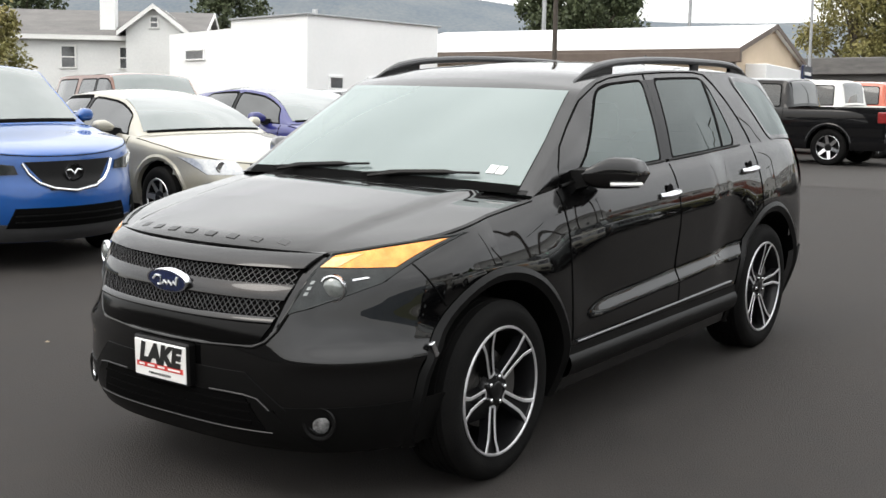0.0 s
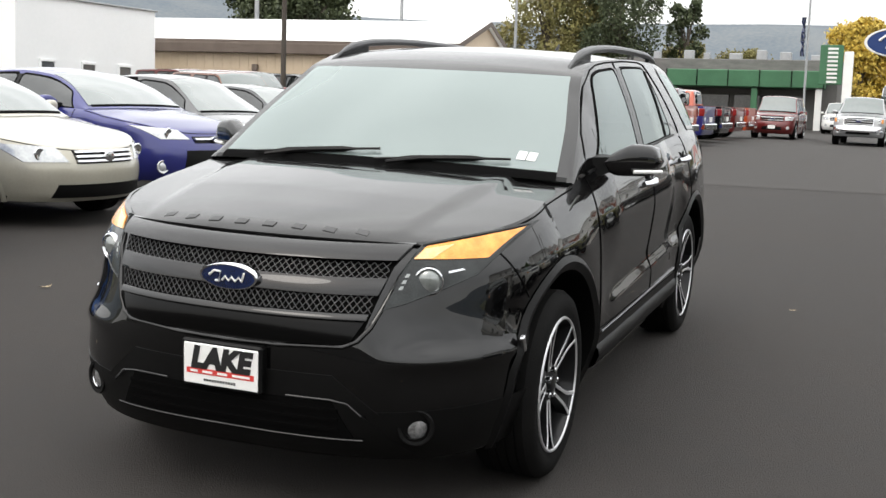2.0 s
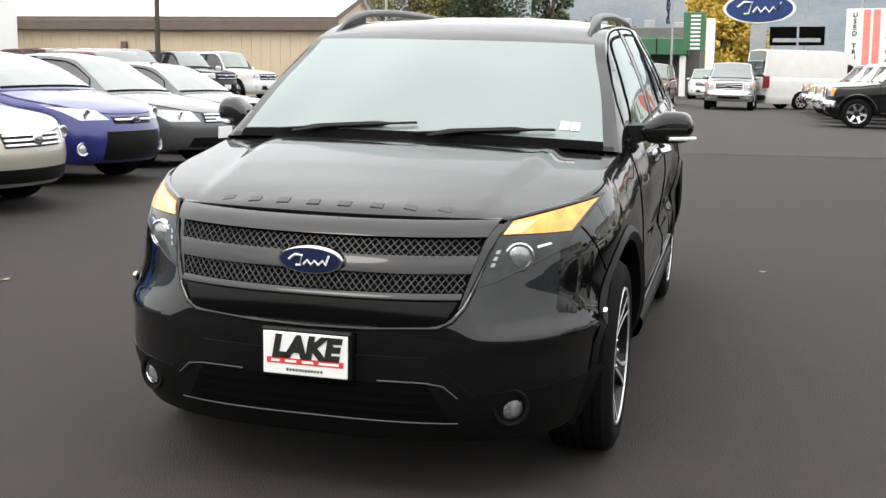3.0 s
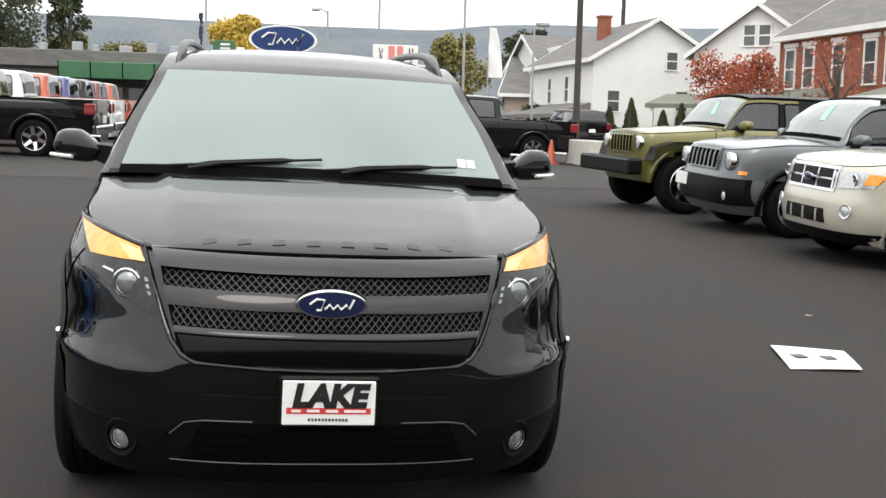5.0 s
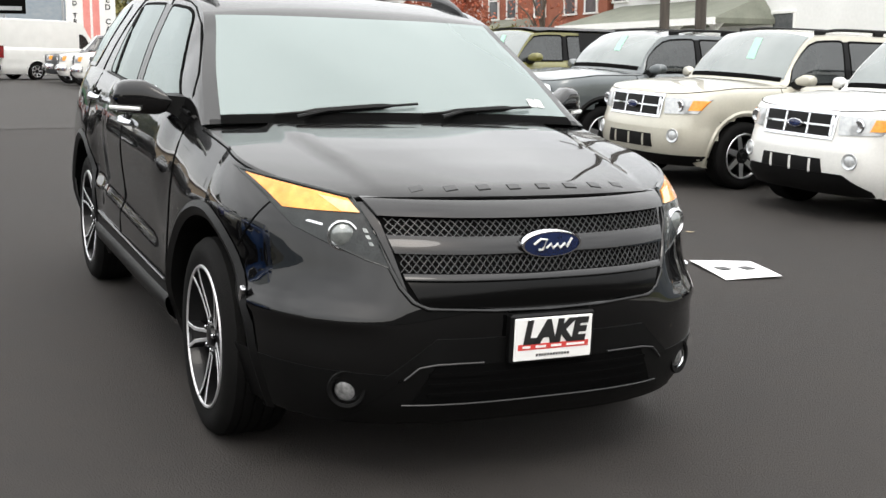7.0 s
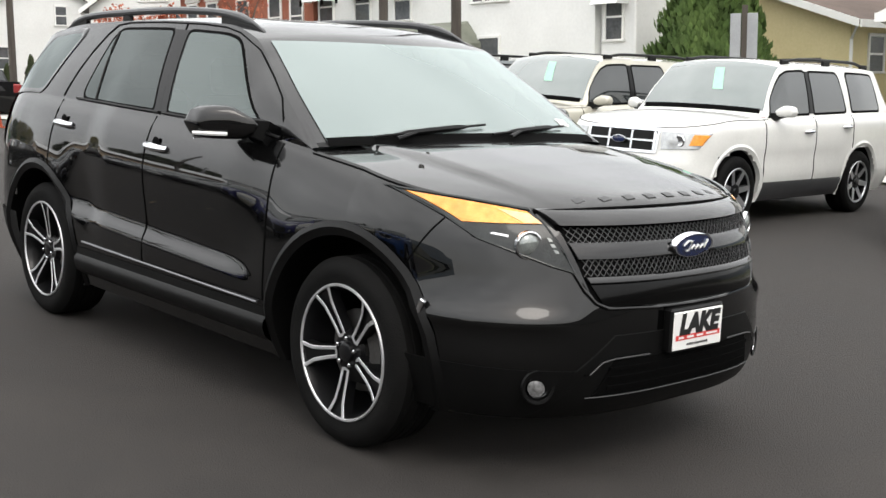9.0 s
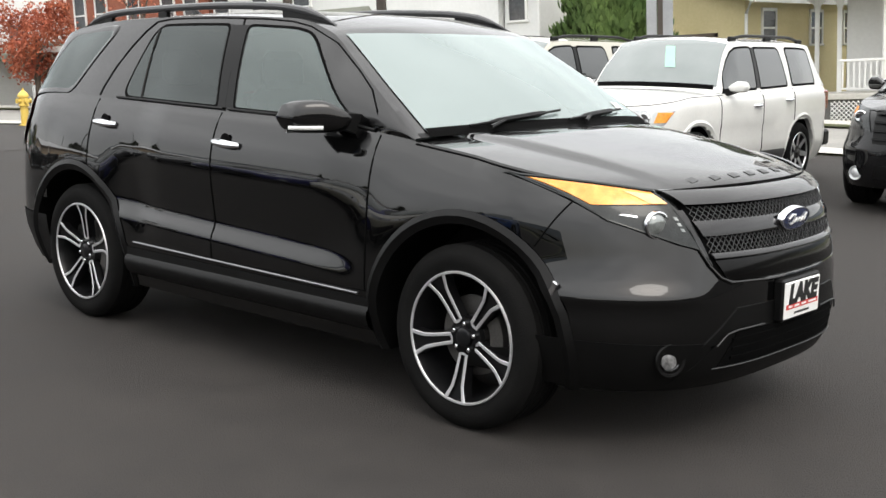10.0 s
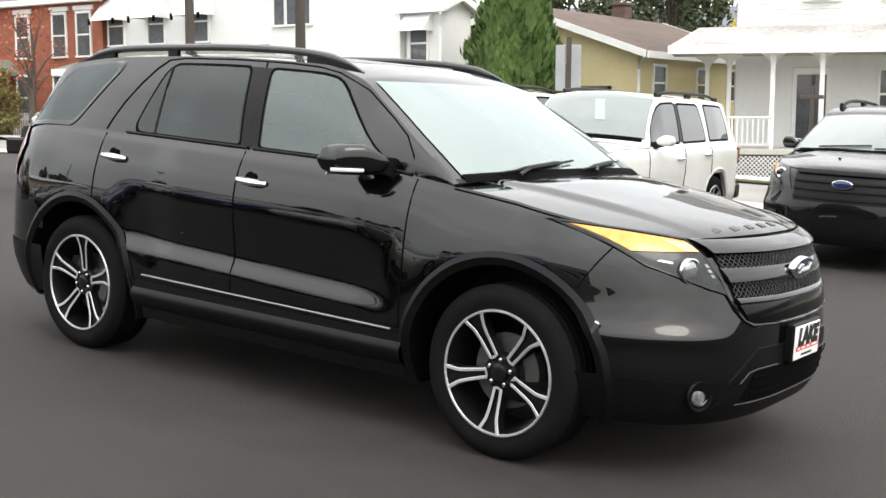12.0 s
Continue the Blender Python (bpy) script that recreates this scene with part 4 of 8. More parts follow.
        k["crown"] = crv((-fo, 0.02), (yc, 0.04))
    k["yc"], k["ye"] = yc, ye
    k.update(o)
    k["marks"] = k["doors"] + [0, wb, k["yc"], k["ye"]]
    return k.pop("cls", Shape)(**k)


def nose_parts(root, sh, grille, lamps, fogs, intake, bars=0, bar_mat=CHROME, lamp_mat=LAMP_CLEAR, emblem=None, amber=False, plate=False, surround=None):
    """Grille, headlights, fog lamps, intake and plate on a nose; all in (x, z) of the nose."""
    gx, gz0, gz1 = grille
    if surround:
        part("grille_surround", sh.fpatch([(-gx - 0.03, gz0 - 0.03), (gx + 0.03, gz0 - 0.03), (gx + 0.045, gz1 + 0.03), (-gx - 0.045, gz1 + 0.03)], 0.012, 14, 4), surround, root)
    part("grille", sh.fpatch([(-gx, gz0), (gx, gz0), (gx + 0.015, gz1), (-gx - 0.015, gz1)], 0.018 if surround else 0.006, 14, 4), BLACK_PLASTIC, root)
    for b in range(bars):
        z = gz0 + (gz1 - gz0) * (b + 0.5) / bars
        part("grille_bar", sh.fpatch([(-gx, z - 0.009), (gx, z - 0.009), (gx, z + 0.009), (-gx, z + 0.009)], 0.028, 14, 2), bar_mat, root)
    if emblem:
        ez, er, em = emblem
        p = sh.front(0, ez, 0.034)
        g = Geo().lathe([(0.0, er), (0.012, er * 0.96), (0.016, er * 0.8), (0.016, 0.0)], 28).moved(Matrix.Translation((0, p[1], ez)) @ Matrix.Rotation(-math.pi / 2, 4, "Z") @ Matrix.Diagonal((1, 1, 0.42 if em in (BLUE_ENAMEL, WHITE_PLASTIC) else 0.9, 1)))
        eo = part("emblem", g, em, root)
        if em in (BLUE_ENAMEL, WHITE_PLASTIC):
            part("emblem_rim", Geo().lathe([(-0.004, er * 1.08), (0.014, er * 1.06), (0.016, er * 0.94), (0.010, er * 0.9)], 28).moved(Matrix.Translation((0, p[1], ez)) @ Matrix.Rotation(-math.pi / 2, 4, "Z") @ Matrix.Diagonal((1, 1, 0.43, 1))), CHROME, eo)
    for sgn in (1, -1):
        q = [(sgn * a, b) for a, b in lamps]
        hl = part("headlight", sh.fpatch(q, 0.008, 8, 6), lamp_mat, root)
        cx, cz = sum(p[0] for p in q) / 4, sum(p[1] for p in q) / 4
        p = sh.front(cx, cz, 0.012)
        part("lamp_reflector", Geo().lathe([(0.0, 0.06), (0.008, 0.05), (0.002, 0.02), (0.004, 0.0)], 20).moved(Matrix.Translation(p) @ Matrix.Rotation(-math.pi / 2, 4, "Z")), CHROME, hl)
        if amber:
            mixed = lambda p, r, t: (p[0] + (r[0] - p[0]) * t, p[1] + (r[1] - p[1]) * t)
            low, high = mixed(q[0], q[1], 0.76), mixed(q[3], q[2], 0.76)
            part("indicator", sh.fpatch([mixed(low, high, 0.22), mixed(q[1], q[2], 0.22), mixed(q[1], q[2], 0.9), mixed(low, high, 0.9)], 0.012, 3, 3), AMBER, hl)
        if fogs:
            p = sh.front(sgn * fogs[0], fogs[1], 0.004)
            part("fog_lamp", Geo().lathe([(0.0, 0.075), (0.012, 0.07), (0.004, 0.05), (0.012, 0.03), (0.014, 0.0)], 20).moved(Matrix.Translation(p) @ Matrix.Rotation(-math.pi / 2 + sgn * 0.3, 4, "Z")), LAMP_CLEAR, root)
    if intake:
        ix, z0, z1 = intake
        part("lower_intake", sh.fpatch([(-ix, z0), (ix, z0), (ix * 0.93, z1), (-ix * 0.93, z1)], 0.005, 12, 3), BLACK_PLASTIC, root)
    if plate:
        p = sh.front(0, plate, 0.02)
        part("dealer_plate", Geo().box(-0.15, 0.15, p[1] - 0.008, p[1] + 0.02, plate - 0.075, plate + 0.075, 0.004), WHITE_PLASTIC, root)


def tail_parts(root, sh, x, z0, z1, w, plate_z=0.85):
    for sgn in (1, -1):
        y = sh.yr((z0 + z1) / 2)
        part("tail_light", Geo().box(sgn * (x - w), sgn * x, y - 0.22, y + 0.015, z0, z1, 0.02), LAMP_RED, root)
    part("rear_bumper", Geo().box(-sh.W + 0.06, sh.W - 0.06, sh.yrear - 0.12, sh.yrear + 0.07, sh.zb + 0.16, sh.zb + 0.36, 0.03), CHROME if sh.pickup else BLACK_PLASTIC, root)
    part("rear_plate", Geo().box(-0.15, 0.15, sh.yrear + 0.01, sh.yrear + 0.05, plate_z - 0.08, plate_z + 0.08, 0.004), WHITE_PLASTIC, root)


def roof_rails(root, sh, y0, y1, x, lift, mat_, r=0.02):
    for sgn in (1, -1):
        pts = []
        for t in np.linspace(0, 1, 15):
            y = y0 + (y1 - y0) * t
            s = min(x / sh.ex(y), 0.97)
            p = sh.T(y, s)
            pts.append((sgn * x, y, p.z + lift * (1 - abs(2 * t - 1) ** 6) - 0.005))
        rail = part("roof_rail", Geo().tube(pts, r, 8), mat_, root)
        for t in (0.03, 0.5, 0.97):
            y = y0 + (y1 - y0) * t
            p = sh.T(y, min(x / sh.ex(y), 0.97))
            part("rail_foot", Geo().box(sgn * x - r, sgn * x + r, y - 0.08, y + 0.08, p.z - 0.02, p.z + lift * 0.8, 0.01), mat_, rail)


def price_sheet(root, sh, s=0.14, v=0.52, w=0.17, h=0.48):
    """A green sheet behind the windscreen glass."""
    y0, y1 = sh.ws
    rows = []
    for j in range(4):
        y = y0 + (y1 - y0) * (v + h * (j / 3 - 0.5))
        rows.append([tuple(sh.T(y, s + w * (i / 3 - 0.5) - 0.16 * (j / 3 - 0.5), 0.009)) for i in range(4)])
    part("price_sheet", Geo().grid(rows), GREEN_PAPER, root, "pale green price sheet in the windscreen")


# ---- the black sport utility vehicle in the middle of the lot ----
CAR_TILT = Matrix(((0.99977, 0.0005, 0.0214, 0), (0.0005, 0.99889, -0.0471, 0), (-0.0214, 0.0471, 0.99866, 0), (0, 0, 0, 1)))
LEDGE = soft(crv((-0.14, 0.0), (-0.045, 0.0), (-0.03, 0.002), (0.03, 0.027), (0.045, 0.029), (0.12, 0.022), (0.22, 0.010), (0.34, 0.0), (0.5, 0.0)), 0.012)
SHELF = soft(crv((0.2, 0.0), (0.44, 0.0), (0.54, -0.004), (0.585, 0.0), (0.600, 0.006), (0.612, 0.009), (0.625, 0.007), (0.68, -0.008), (0.74, -0.011), (0.82, -0.006), (0.92, 0.0), (1.3, 0.0)), 0.012)


class SculptedShape(Shape):
    """A body with a rising ledge along its doors, flared arches and a shelf under its nose corners."""

    def X(self, y, z):
        x = Shape.X(self, y, z)
        along = ease(0.56, 0.86, y) * (1 - ease(2.42, 2.62, y))
        if along > 0:
            x -= along * LEDGE(z - (0.600 + 0.040 * (y - 0.7)))
        for ay in (0.0, self.wb):
            d = math.hypot(y - ay, z - self.R) - self.ra
            x -= 0.017 * ease(0.03, 0.30, d) * (1 - ease(0.55, 0.85, abs(y - ay))) * ease(0.45, 0.62, z)
        return x

    def swell(self, u, z):
        return SHELF(z) * ease(0.50, 0.74, u) / 0.93


HS = shape(5.006, 0.985, 1.72, 2.865, 0.97, 0.378, "suv", cls=SculptedShape, win_r=[(0.05, 0.03, 0.05, 0.06), (0.03, 0.08, 0.09, 0.04), (0.05, 0.05, 0.06, 0.06)], round_nose=True, ycf=0.0, ra=0.472, lip=0.05, track=0.945, clad=True, zb=0.25, rocker=0.50, bumper_top=1.2,
           rear_round=0.85, nr=2.7, yc=0.32, ye=3.64, mirror_mat=HERO, mirror_k=1.0, dome=0.016, mirror_dz=-0.066, mirror_lean=0.14, handle_mat=CHROME, handle_in=0.10, handle_fr=0.07, handle_z=1.075, bow=0.014,
           zt=soft(crv((-0.97, 0.975), (-0.7, 1.01), (-0.45, 1.045), (-0.2, 1.08), (0.3, 1.142), (0.5, 1.165), (0.75, 1.195), (1.5, 1.215), (2.5, 1.24), (3.2, 1.256), (3.5, 1.235), (3.7, 1.19), (4.03, 1.12)), 0.16),
           kw=soft(crv((0.0, 0.972), (0.3, 0.99), (0.6, 1.0), (2.7, 1.0), (3.0, 0.995), (3.2, 0.985)), 0.2),
           ins_top=soft(crv((0, 0.095), (0.015, 0.080), (0.07, 0.050), (0.13, 0.028), (0.19, 0.013), (0.26, 0.004), (0.34, 0.0), (0.6, 0)), 0.03),
           ins_low=soft(crv((0.2, 0.10), (0.33, 0.05), (0.44, 0.014), (0.50, 0.003), (0.56, 0.0), (1.0, 0.0)), 0.04),
           yf=soft(crv((0.2, -0.80), (0.26, -0.89), (0.34, -0.925), (0.48, -0.945), (0.62, -0.95), (0.70, -0.942), (0.79, -0.926), (0.88, -0.903), (0.95, -0.872), (1.0, -0.825), (1.06, -0.72)), 0.05),
           yr=crv((0.2, 3.76), (0.4, 3.89), (0.65, 3.91), (0.75, 3.90), (1.0, 3.88), (1.2, 3.82)),
           ex=crv((0.32, 0.87), (0.6, 0.815), (1.03, 0.71), (1.3, 0.69), (2.0, 0.685), (2.8, 0.675), (3.3, 0.65), (3.42, 0.655), (3.5, 0.68), (3.64, 0.73)),
           ez=crv((0.32, 1.155), (0.6, 1.335), (0.85, 1.492), (1.03, 1.597), (1.3, 1.658), (2.0, 1.678), (2.8, 1.662), (3.3, 1.620), (3.42, 1.585), (3.47, 1.49), (3.6, 1.26), (3.64, 1.21)),
           cz=crv((0.32, 1.175), (0.6, 1.39), (0.85, 1.55), (1.03, 1.638), (1.3, 1.69), (2.0, 1.72), (2.8, 1.705), (3.3, 1.66), (3.42, 1.63), (3.48, 1.55), (3.6, 1.29), (3.64, 1.225)),
           lead=crv((0.32, 0.13), (1.0, 0.06), (1.5, 0.0)), ws=(0.34, 0.92), rg=(3.44, 3.61),
           windows=[(0.62, 1.52, 1.12, 1.62, 0.03, 0.90), (1.65, 2.51, 1.76, 2.39, 0.03, 0.90), (3.05, 3.50, 2.79, 3.30, 0.03, 0.90)],
           doors=[0.52, 1.60, 2.72], mirror_y=0.70, crown=crv((-0.97, 0.035), (-0.5, 0.055), (0.0, 0.05), (0.32, 0.03)))


def hero_front(root, sh):
    # grille: smooth bars over two bands of wire mesh
    part("grille_backing", sh.fpatch([(-0.48, 0.68), (0.48, 0.68), (0.57, 1.005), (-0.57, 1.005)], 0.002, 24, 10), SEAM, root)
    for z0, z1, x0, x1, lean in ((0.943, 1.002, 0.553, 0.590, 0.020), (0.836, 0.894, 0.517, 0.538, 0.010), (0.752, 0.778, 0.492, 0.500, 0.012), (0.668, 0.752, 0.445, 0.490, 0.0)):
        part("grille_bar", sh.fpatch([(-x0, z0), (x0, z0), (x1, z1), (-x1, z1)], 0.007, 40, 8, 0.03, 0.004, lean), HERO if lean else GLOSS_BLACK, root)
    for z0, z1, w in ((0.893, 0.944, 0.538), (0.777, 0.837, 0.505)):
        g = Geo()
        n = 21
        for row in range(2):
            za, zb = z0 + (z1 - z0) * row / 2, z0 + (z1 - z0) * (row + 1) / 2
            for i in range(n * 2):
                xa, xb = -w + w * i / n, -w + w * (i + 1) / n
                for ph in (0, 1):
                    q0, q1 = (za, zb) if (i + ph) % 2 else (zb, za)
                    g.tube([sh.front(xa, q0, 0.006), sh.front((xa + xb) / 2, (q0 + q1) / 2, 0.006 + 0.004 * (ph - 0.5)), sh.front(xb, q1, 0.006)], 0.0018, 5, False)
        part("grille_mesh", g, WIRE, root, "dark wire mesh grille insert")
    edge = [(0.615, 0.985), (0.575, 0.90), (0.533, 0.785), (0.51, 0.73), (0.475, 0.685), (0.43, 0.664), (0.2, 0.655), (0, 0.652)]
    full = [(x, z) for x, z in edge] + [(-x, z) for x, z in edge[-2::-1]]
    part("grille_edge", Geo().tube([sh.front(x, z, 0.002) for x, z in full], 0.009, 10), HERO, root)
    for sgn in (1, -1):
        yA = sh.front(sgn * 0.835, 0.955)[1]
        part("bumper_gap", Geo().tube([(sgn * (sh.sx(y, z) + 0.0005), y, z) for y, z in ((yA + (-0.34 - yA) * t, 0.962 - 0.172 * t) for t in np.linspace(0, 1, 10))], 0.0035, 5), SEAM, root)
    # emblem: blue oval in a silver rim, a plain pale flourish on it
    c = sh.front(0, 0.872, 0.034)
    mt = Matrix.Translation((0, c[1], 0.872)) @ Matrix.Rotation(-math.pi / 2, 4, "Z") @ Matrix.Rotation(radians(12), 4, "Y")
    em = part("emblem", Geo().lathe([(-0.02, 0.118), (0.0, 0.118), (0.006, 0.114), (0.006, 0.106)], 48).moved(mt @ Matrix.Diagonal((1, 1, 0.41, 1))), CHROME, root, "silver rimmed blue oval badge")
    part("badge_field", Geo().lathe([(0.004, 0.108), (0.007, 0.06), (0.008, 0.0)], 48).moved(mt @ Matrix.Diagonal((1, 1, 0.41, 1))), BLUE_ENAMEL, em)
    fl = Geo()
    for pts in ([(-0.072, 0.004), (-0.05, 0.022), (-0.025, 0.02), (-0.035, -0.016), (-0.05, -0.016)], [(-0.022, -0.012), (-0.008, 0.004), (0.004, -0.012), (0.018, 0.003), (0.030, -0.012), (0.046, 0.004), (0.056, -0.010), (0.070, 0.022)]):
        fl.tube([tuple(mt @ Vector((0.010, a, b))) for a, b in pts], 0.0042, 6)
    part("badge_flourish", fl, WHITE_PLASTIC, em)
    part("bonnet_gap", Geo().tube([sh.front(x, 1.008 - 0.012 * abs(x / 0.6) ** 3, 0.004) for x in np.linspace(-0.60, 0.60, 33)], 0.006, 6), SEAM, root)
    # raised blocks across the bonnet edge
    for k in range(8):
        x = -0.40 + 0.80 * k / 7
        blk = Geo()
        yb = sh.front(x, 0.99)[1] + 0.075
        top = [[(x + u * 0.022, yb + v * 0.016, HOOD_Z(x + u * 0.022, yb + v * 0.016) + 0.0045) for u in (-1, -0.3, 0.3, 1)] for v in (-1, 0, 1)]
        blk.grid(top)
        edge = top[0] + [top[1][-1]] + top[2][::-1] + [top[1][0]]
        blk.grid([edge + edge[:1], [(p[0], p[1], p[2] - 0.012) for p in edge + edge[:1]]])
        part("bonnet_badge", blk, BADGE, root)
    # headlights
    for sgn in (1, -1):
        hl = part("headlight", sh.fpatch([(sgn * 0.535, 0.785), (sgn * 0.785, 0.90), (sgn * 0.875, 1.05), (sgn * 0.615, 1.0)], 0.010, 16, 12, 0.03), LAMP_DARK, root, "smoked headlight with amber upper strip")
        part("amber_strip", sh.fpatch([(sgn * 0.602, 0.952), (sgn * 0.800, 0.950), (sgn * 0.858, 1.036), (sgn * 0.624, 0.990)], 0.014, 14, 5), AMBER, hl, "amber turn signal strip")
        part("chrome_brow", sh.fpatch([(sgn * 0.612, 0.993), (sgn * 0.866, 1.043), (sgn * 0.872, 1.05), (sgn * 0.614, 1.0)], 0.016, 14, 2), LAMP_DARK, hl)
        p = sh.front(sgn * 0.66, 0.885, 0.002)
        m = Matrix.Translation(p) @ Matrix.Rotation(-math.pi / 2 + sgn * 0.35, 4, "Z")
        part("projector_ring", Geo().lathe([(0.0, 0.054), (0.014, 0.052), (0.016, 0.047), (0.008, 0.043)], 32).moved(m), CHROME, hl)
        part("projector_lens", Geo().lathe([(0.006, 0.044), (0.016, 0.035), (0.022, 0.018), (0.024, 0.0)], 28).moved(m), PROJECTOR, hl)
        for q in range(3):
            x_, z = 0.574 + 0.006 * q, 0.856 + 0.020 * q
            part("reflector_fin", sh.fpatch([(sgn * x_, z), (sgn * (x_ + 0.012), z), (sgn * (x_ + 0.016), z + 0.012), (sgn * (x_ + 0.005), z + 0.012)], 0.012, 2, 2), PROJECTOR, hl)
        part("amber_end", sh.fpatch([(sgn * 0.600, 0.952), (sgn * 0.652, 0.953), (sgn * 0.700, 0.995), (sgn * 0.622, 0.982)], 0.016, 5, 3), AMBER_PALE, hl, "pale reflector at the end of the amber strip")
        part("lens_rim", Geo().tube([sh.front(sgn * x, z, 0.010) for x, z in ((0.612, 0.998), (0.585, 0.93), (0.56, 0.86), (0.537, 0.79), (0.60, 0.812), (0.70, 0.858), (0.782, 0.90), (0.83, 0.97), (0.872, 1.048))], 0.004, 6), LAMP_DARK, hl)
        part("lamp_chrome", sh.fpatch([(sgn * 0.708, 0.907), (sgn * 0.750, 0.916), (sgn * 0.742, 0.921), (sgn * 0.706, 0.914)], 0.013, 4, 3), CHROME, hl)
    # bumper
    part("lower_bumper", sh.fpatch([(-0.66, 0.27), (0.66, 0.27), (0.50, 0.43), (-0.50, 0.43)], 0.006, 26, 6), BLACK_PLASTIC, root)
    part("bumper_insert", sh.fpatch([(-0.56, 0.43), (0.56, 0.43), (0.40, 0.565), (-0.40, 0.565)], 0.007, 26, 6), BLACK_PLASTIC, root)
    part("lower_intake", sh.fpatch([(-0.47, 0.345), (0.47, 0.345), (0.40, 0.475), (-0.40, 0.475)], 0.011, 22, 5), SEAM, root)
    for z in (0.375, 0.41, 0.445):
        part("intake_slat", sh.fpatch([(-0.42, z - 0.006), (0.42, z - 0.006), (0.42, z + 0.006), (-0.42, z + 0.006)], 0.016, 20, 2), SEAM, root)
    part("intake_line", Geo().tube([sh.front(x, 0.34, 0.014) for x in np.linspace(-0.5, 0.5, 21)], 0.003, 6), BADGE, root)
    for sgn in (1, -1):
        part("intake_line", Geo().tube([sh.front(sgn * x, z, 0.016) for x, z in ((0.50, 0.43), (0.455, 0.472), (0.40, 0.482), (0.24, 0.484))], 0.0035, 6), BADGE, root)
        part("bumper_corner", sh.fpatch([(sgn * 0.50, 0.26), (sgn * 0.915, 0.26), (sgn * 0.925, 0.455), (sgn * 0.52, 0.44)], 0.004, 16, 5), BLACK_PLASTIC, root)
        p = sh.front(sgn * 0.665, 0.385, 0.0)
        m = Matrix.Translation(p) @ Matrix.Rotation(-math.pi / 2 + sgn * 0.45, 4, "Z")
        fo = part("fog_lamp", Geo().lathe([(0.004, 0.066), (0.012, 0.062), (0.010, 0.050), (-0.01, 0.045)], 32).moved(m), BLACK_PLASTIC, root)
        part("fog_lens", Geo().lathe([(-0.004, 0.040), (0.004, 0.032), (0.010, 0.018), (0.012, 0.0)], 28).moved(m), FOG_GLASS, fo)
        part("fog_ring", Geo().lathe([(0.002, 0.042), (0.006, 0.0405), (0.003, 0.039)], 28).moved(m), CHROME, fo)
    for sgn in (1, -1):
        y, z = -0.438, 0.640
        part("side_marker", Geo().box(-0.006, 0.012, -0.012, 0.012, -0.034, 0.034, 0.004, pose(sgn * (sh.sx(y, z) + 0.012), y, z, 28, 0, 0)), CHROME, root, "small clear side marker lamp")
    part("air_dam", Geo().tube([sh.front(x, 0.255, -0.02) for x in np.linspace(-0.85, 0.85, 31)], 0.022, 8), BLACK_PLASTIC, root)
    # dealer plate
    y = -0.985
    pl = part("dealer_plate", Geo().box(-0.162, 0.162, y, y + 0.045, 0.475, 0.645, 0.008), BLACK_PLASTIC, root, "white dealer plate in a black frame")
    face = part("plate_face", Geo().box(-0.150, 0.150, y - 0.004, y + 0.004, 0.485, 0.632, 0.003), WHITE_PLASTIC, pl)
    part("plate_stripe", Geo().box(-0.136, 0.136, y - 0.0055, y - 0.003, 0.523, 0.543), RED_PRINT, pl)
    bars = Geo()
    for k in range(12):
        bars.box(-0.066 + 0.011 * k, -0.059 + 0.011 * k, y - 0.0055, y - 0.003, 0.499, 0.508)
    part("plate_small_print", bars, BLACK_PRINT, pl)
    wbar = Geo()
    for x0, x1 in ((-0.12, -0.09), (-0.07, -0.03), (-0.01, 0.03), (0.05, 0.12)):
        wbar.box(x0, x1, y - 0.007, y - 0.005, 0.529, 0.537)
    part("plate_strip_print", wbar, WHITE_PLASTIC, pl)
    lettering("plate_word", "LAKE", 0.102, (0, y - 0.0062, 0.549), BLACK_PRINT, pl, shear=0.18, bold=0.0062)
    for x in (-0.09, 0.09):
        part("plate_screw", Geo().lathe([(0, 0.007), (0.003, 0.005), (0.003, 0)], 12).moved(Matrix.Translation((x, y - 0.004, 0.622)) @ Matrix.Rotation(-math.pi / 2, 4, "Z")), CHROME, pl)


def HOOD_Z(x, y):
    two = sorted(HOOD_TABLE, key=lambda r: abs(r[0] - y))[:2]
    zs = [bz + cr * (1 - min(abs(x / bx), 1) ** 2.6) for _, bx, bz, cr in two]
    d = two[1][0] - two[0][0]
    return zs[0] + (zs[1] - zs[0]) * min(max((y - two[0][0]) / d, 0), 1) if abs(d) > 1e-6 else zs[0]


HOOD_TABLE = []
for _i in range(200):
    _st = ("f", math.radians(90 * _i / 199))
    _p = HS.P(_st, HS.top(HS.st_y(_st)))
    HOOD_TABLE.append((_p[1], _p[0] + 1e-6, _p[2], HS.crown(_p[1]) * ease(0.0, 0.5, _p[0])))


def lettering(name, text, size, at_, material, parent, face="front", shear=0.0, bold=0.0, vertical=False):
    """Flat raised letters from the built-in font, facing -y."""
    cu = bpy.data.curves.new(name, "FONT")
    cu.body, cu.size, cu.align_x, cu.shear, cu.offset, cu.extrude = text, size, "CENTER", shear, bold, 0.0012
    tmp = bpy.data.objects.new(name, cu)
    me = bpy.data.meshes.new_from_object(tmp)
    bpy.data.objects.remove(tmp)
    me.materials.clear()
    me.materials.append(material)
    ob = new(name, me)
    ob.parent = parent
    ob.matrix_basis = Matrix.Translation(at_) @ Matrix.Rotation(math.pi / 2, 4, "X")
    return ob


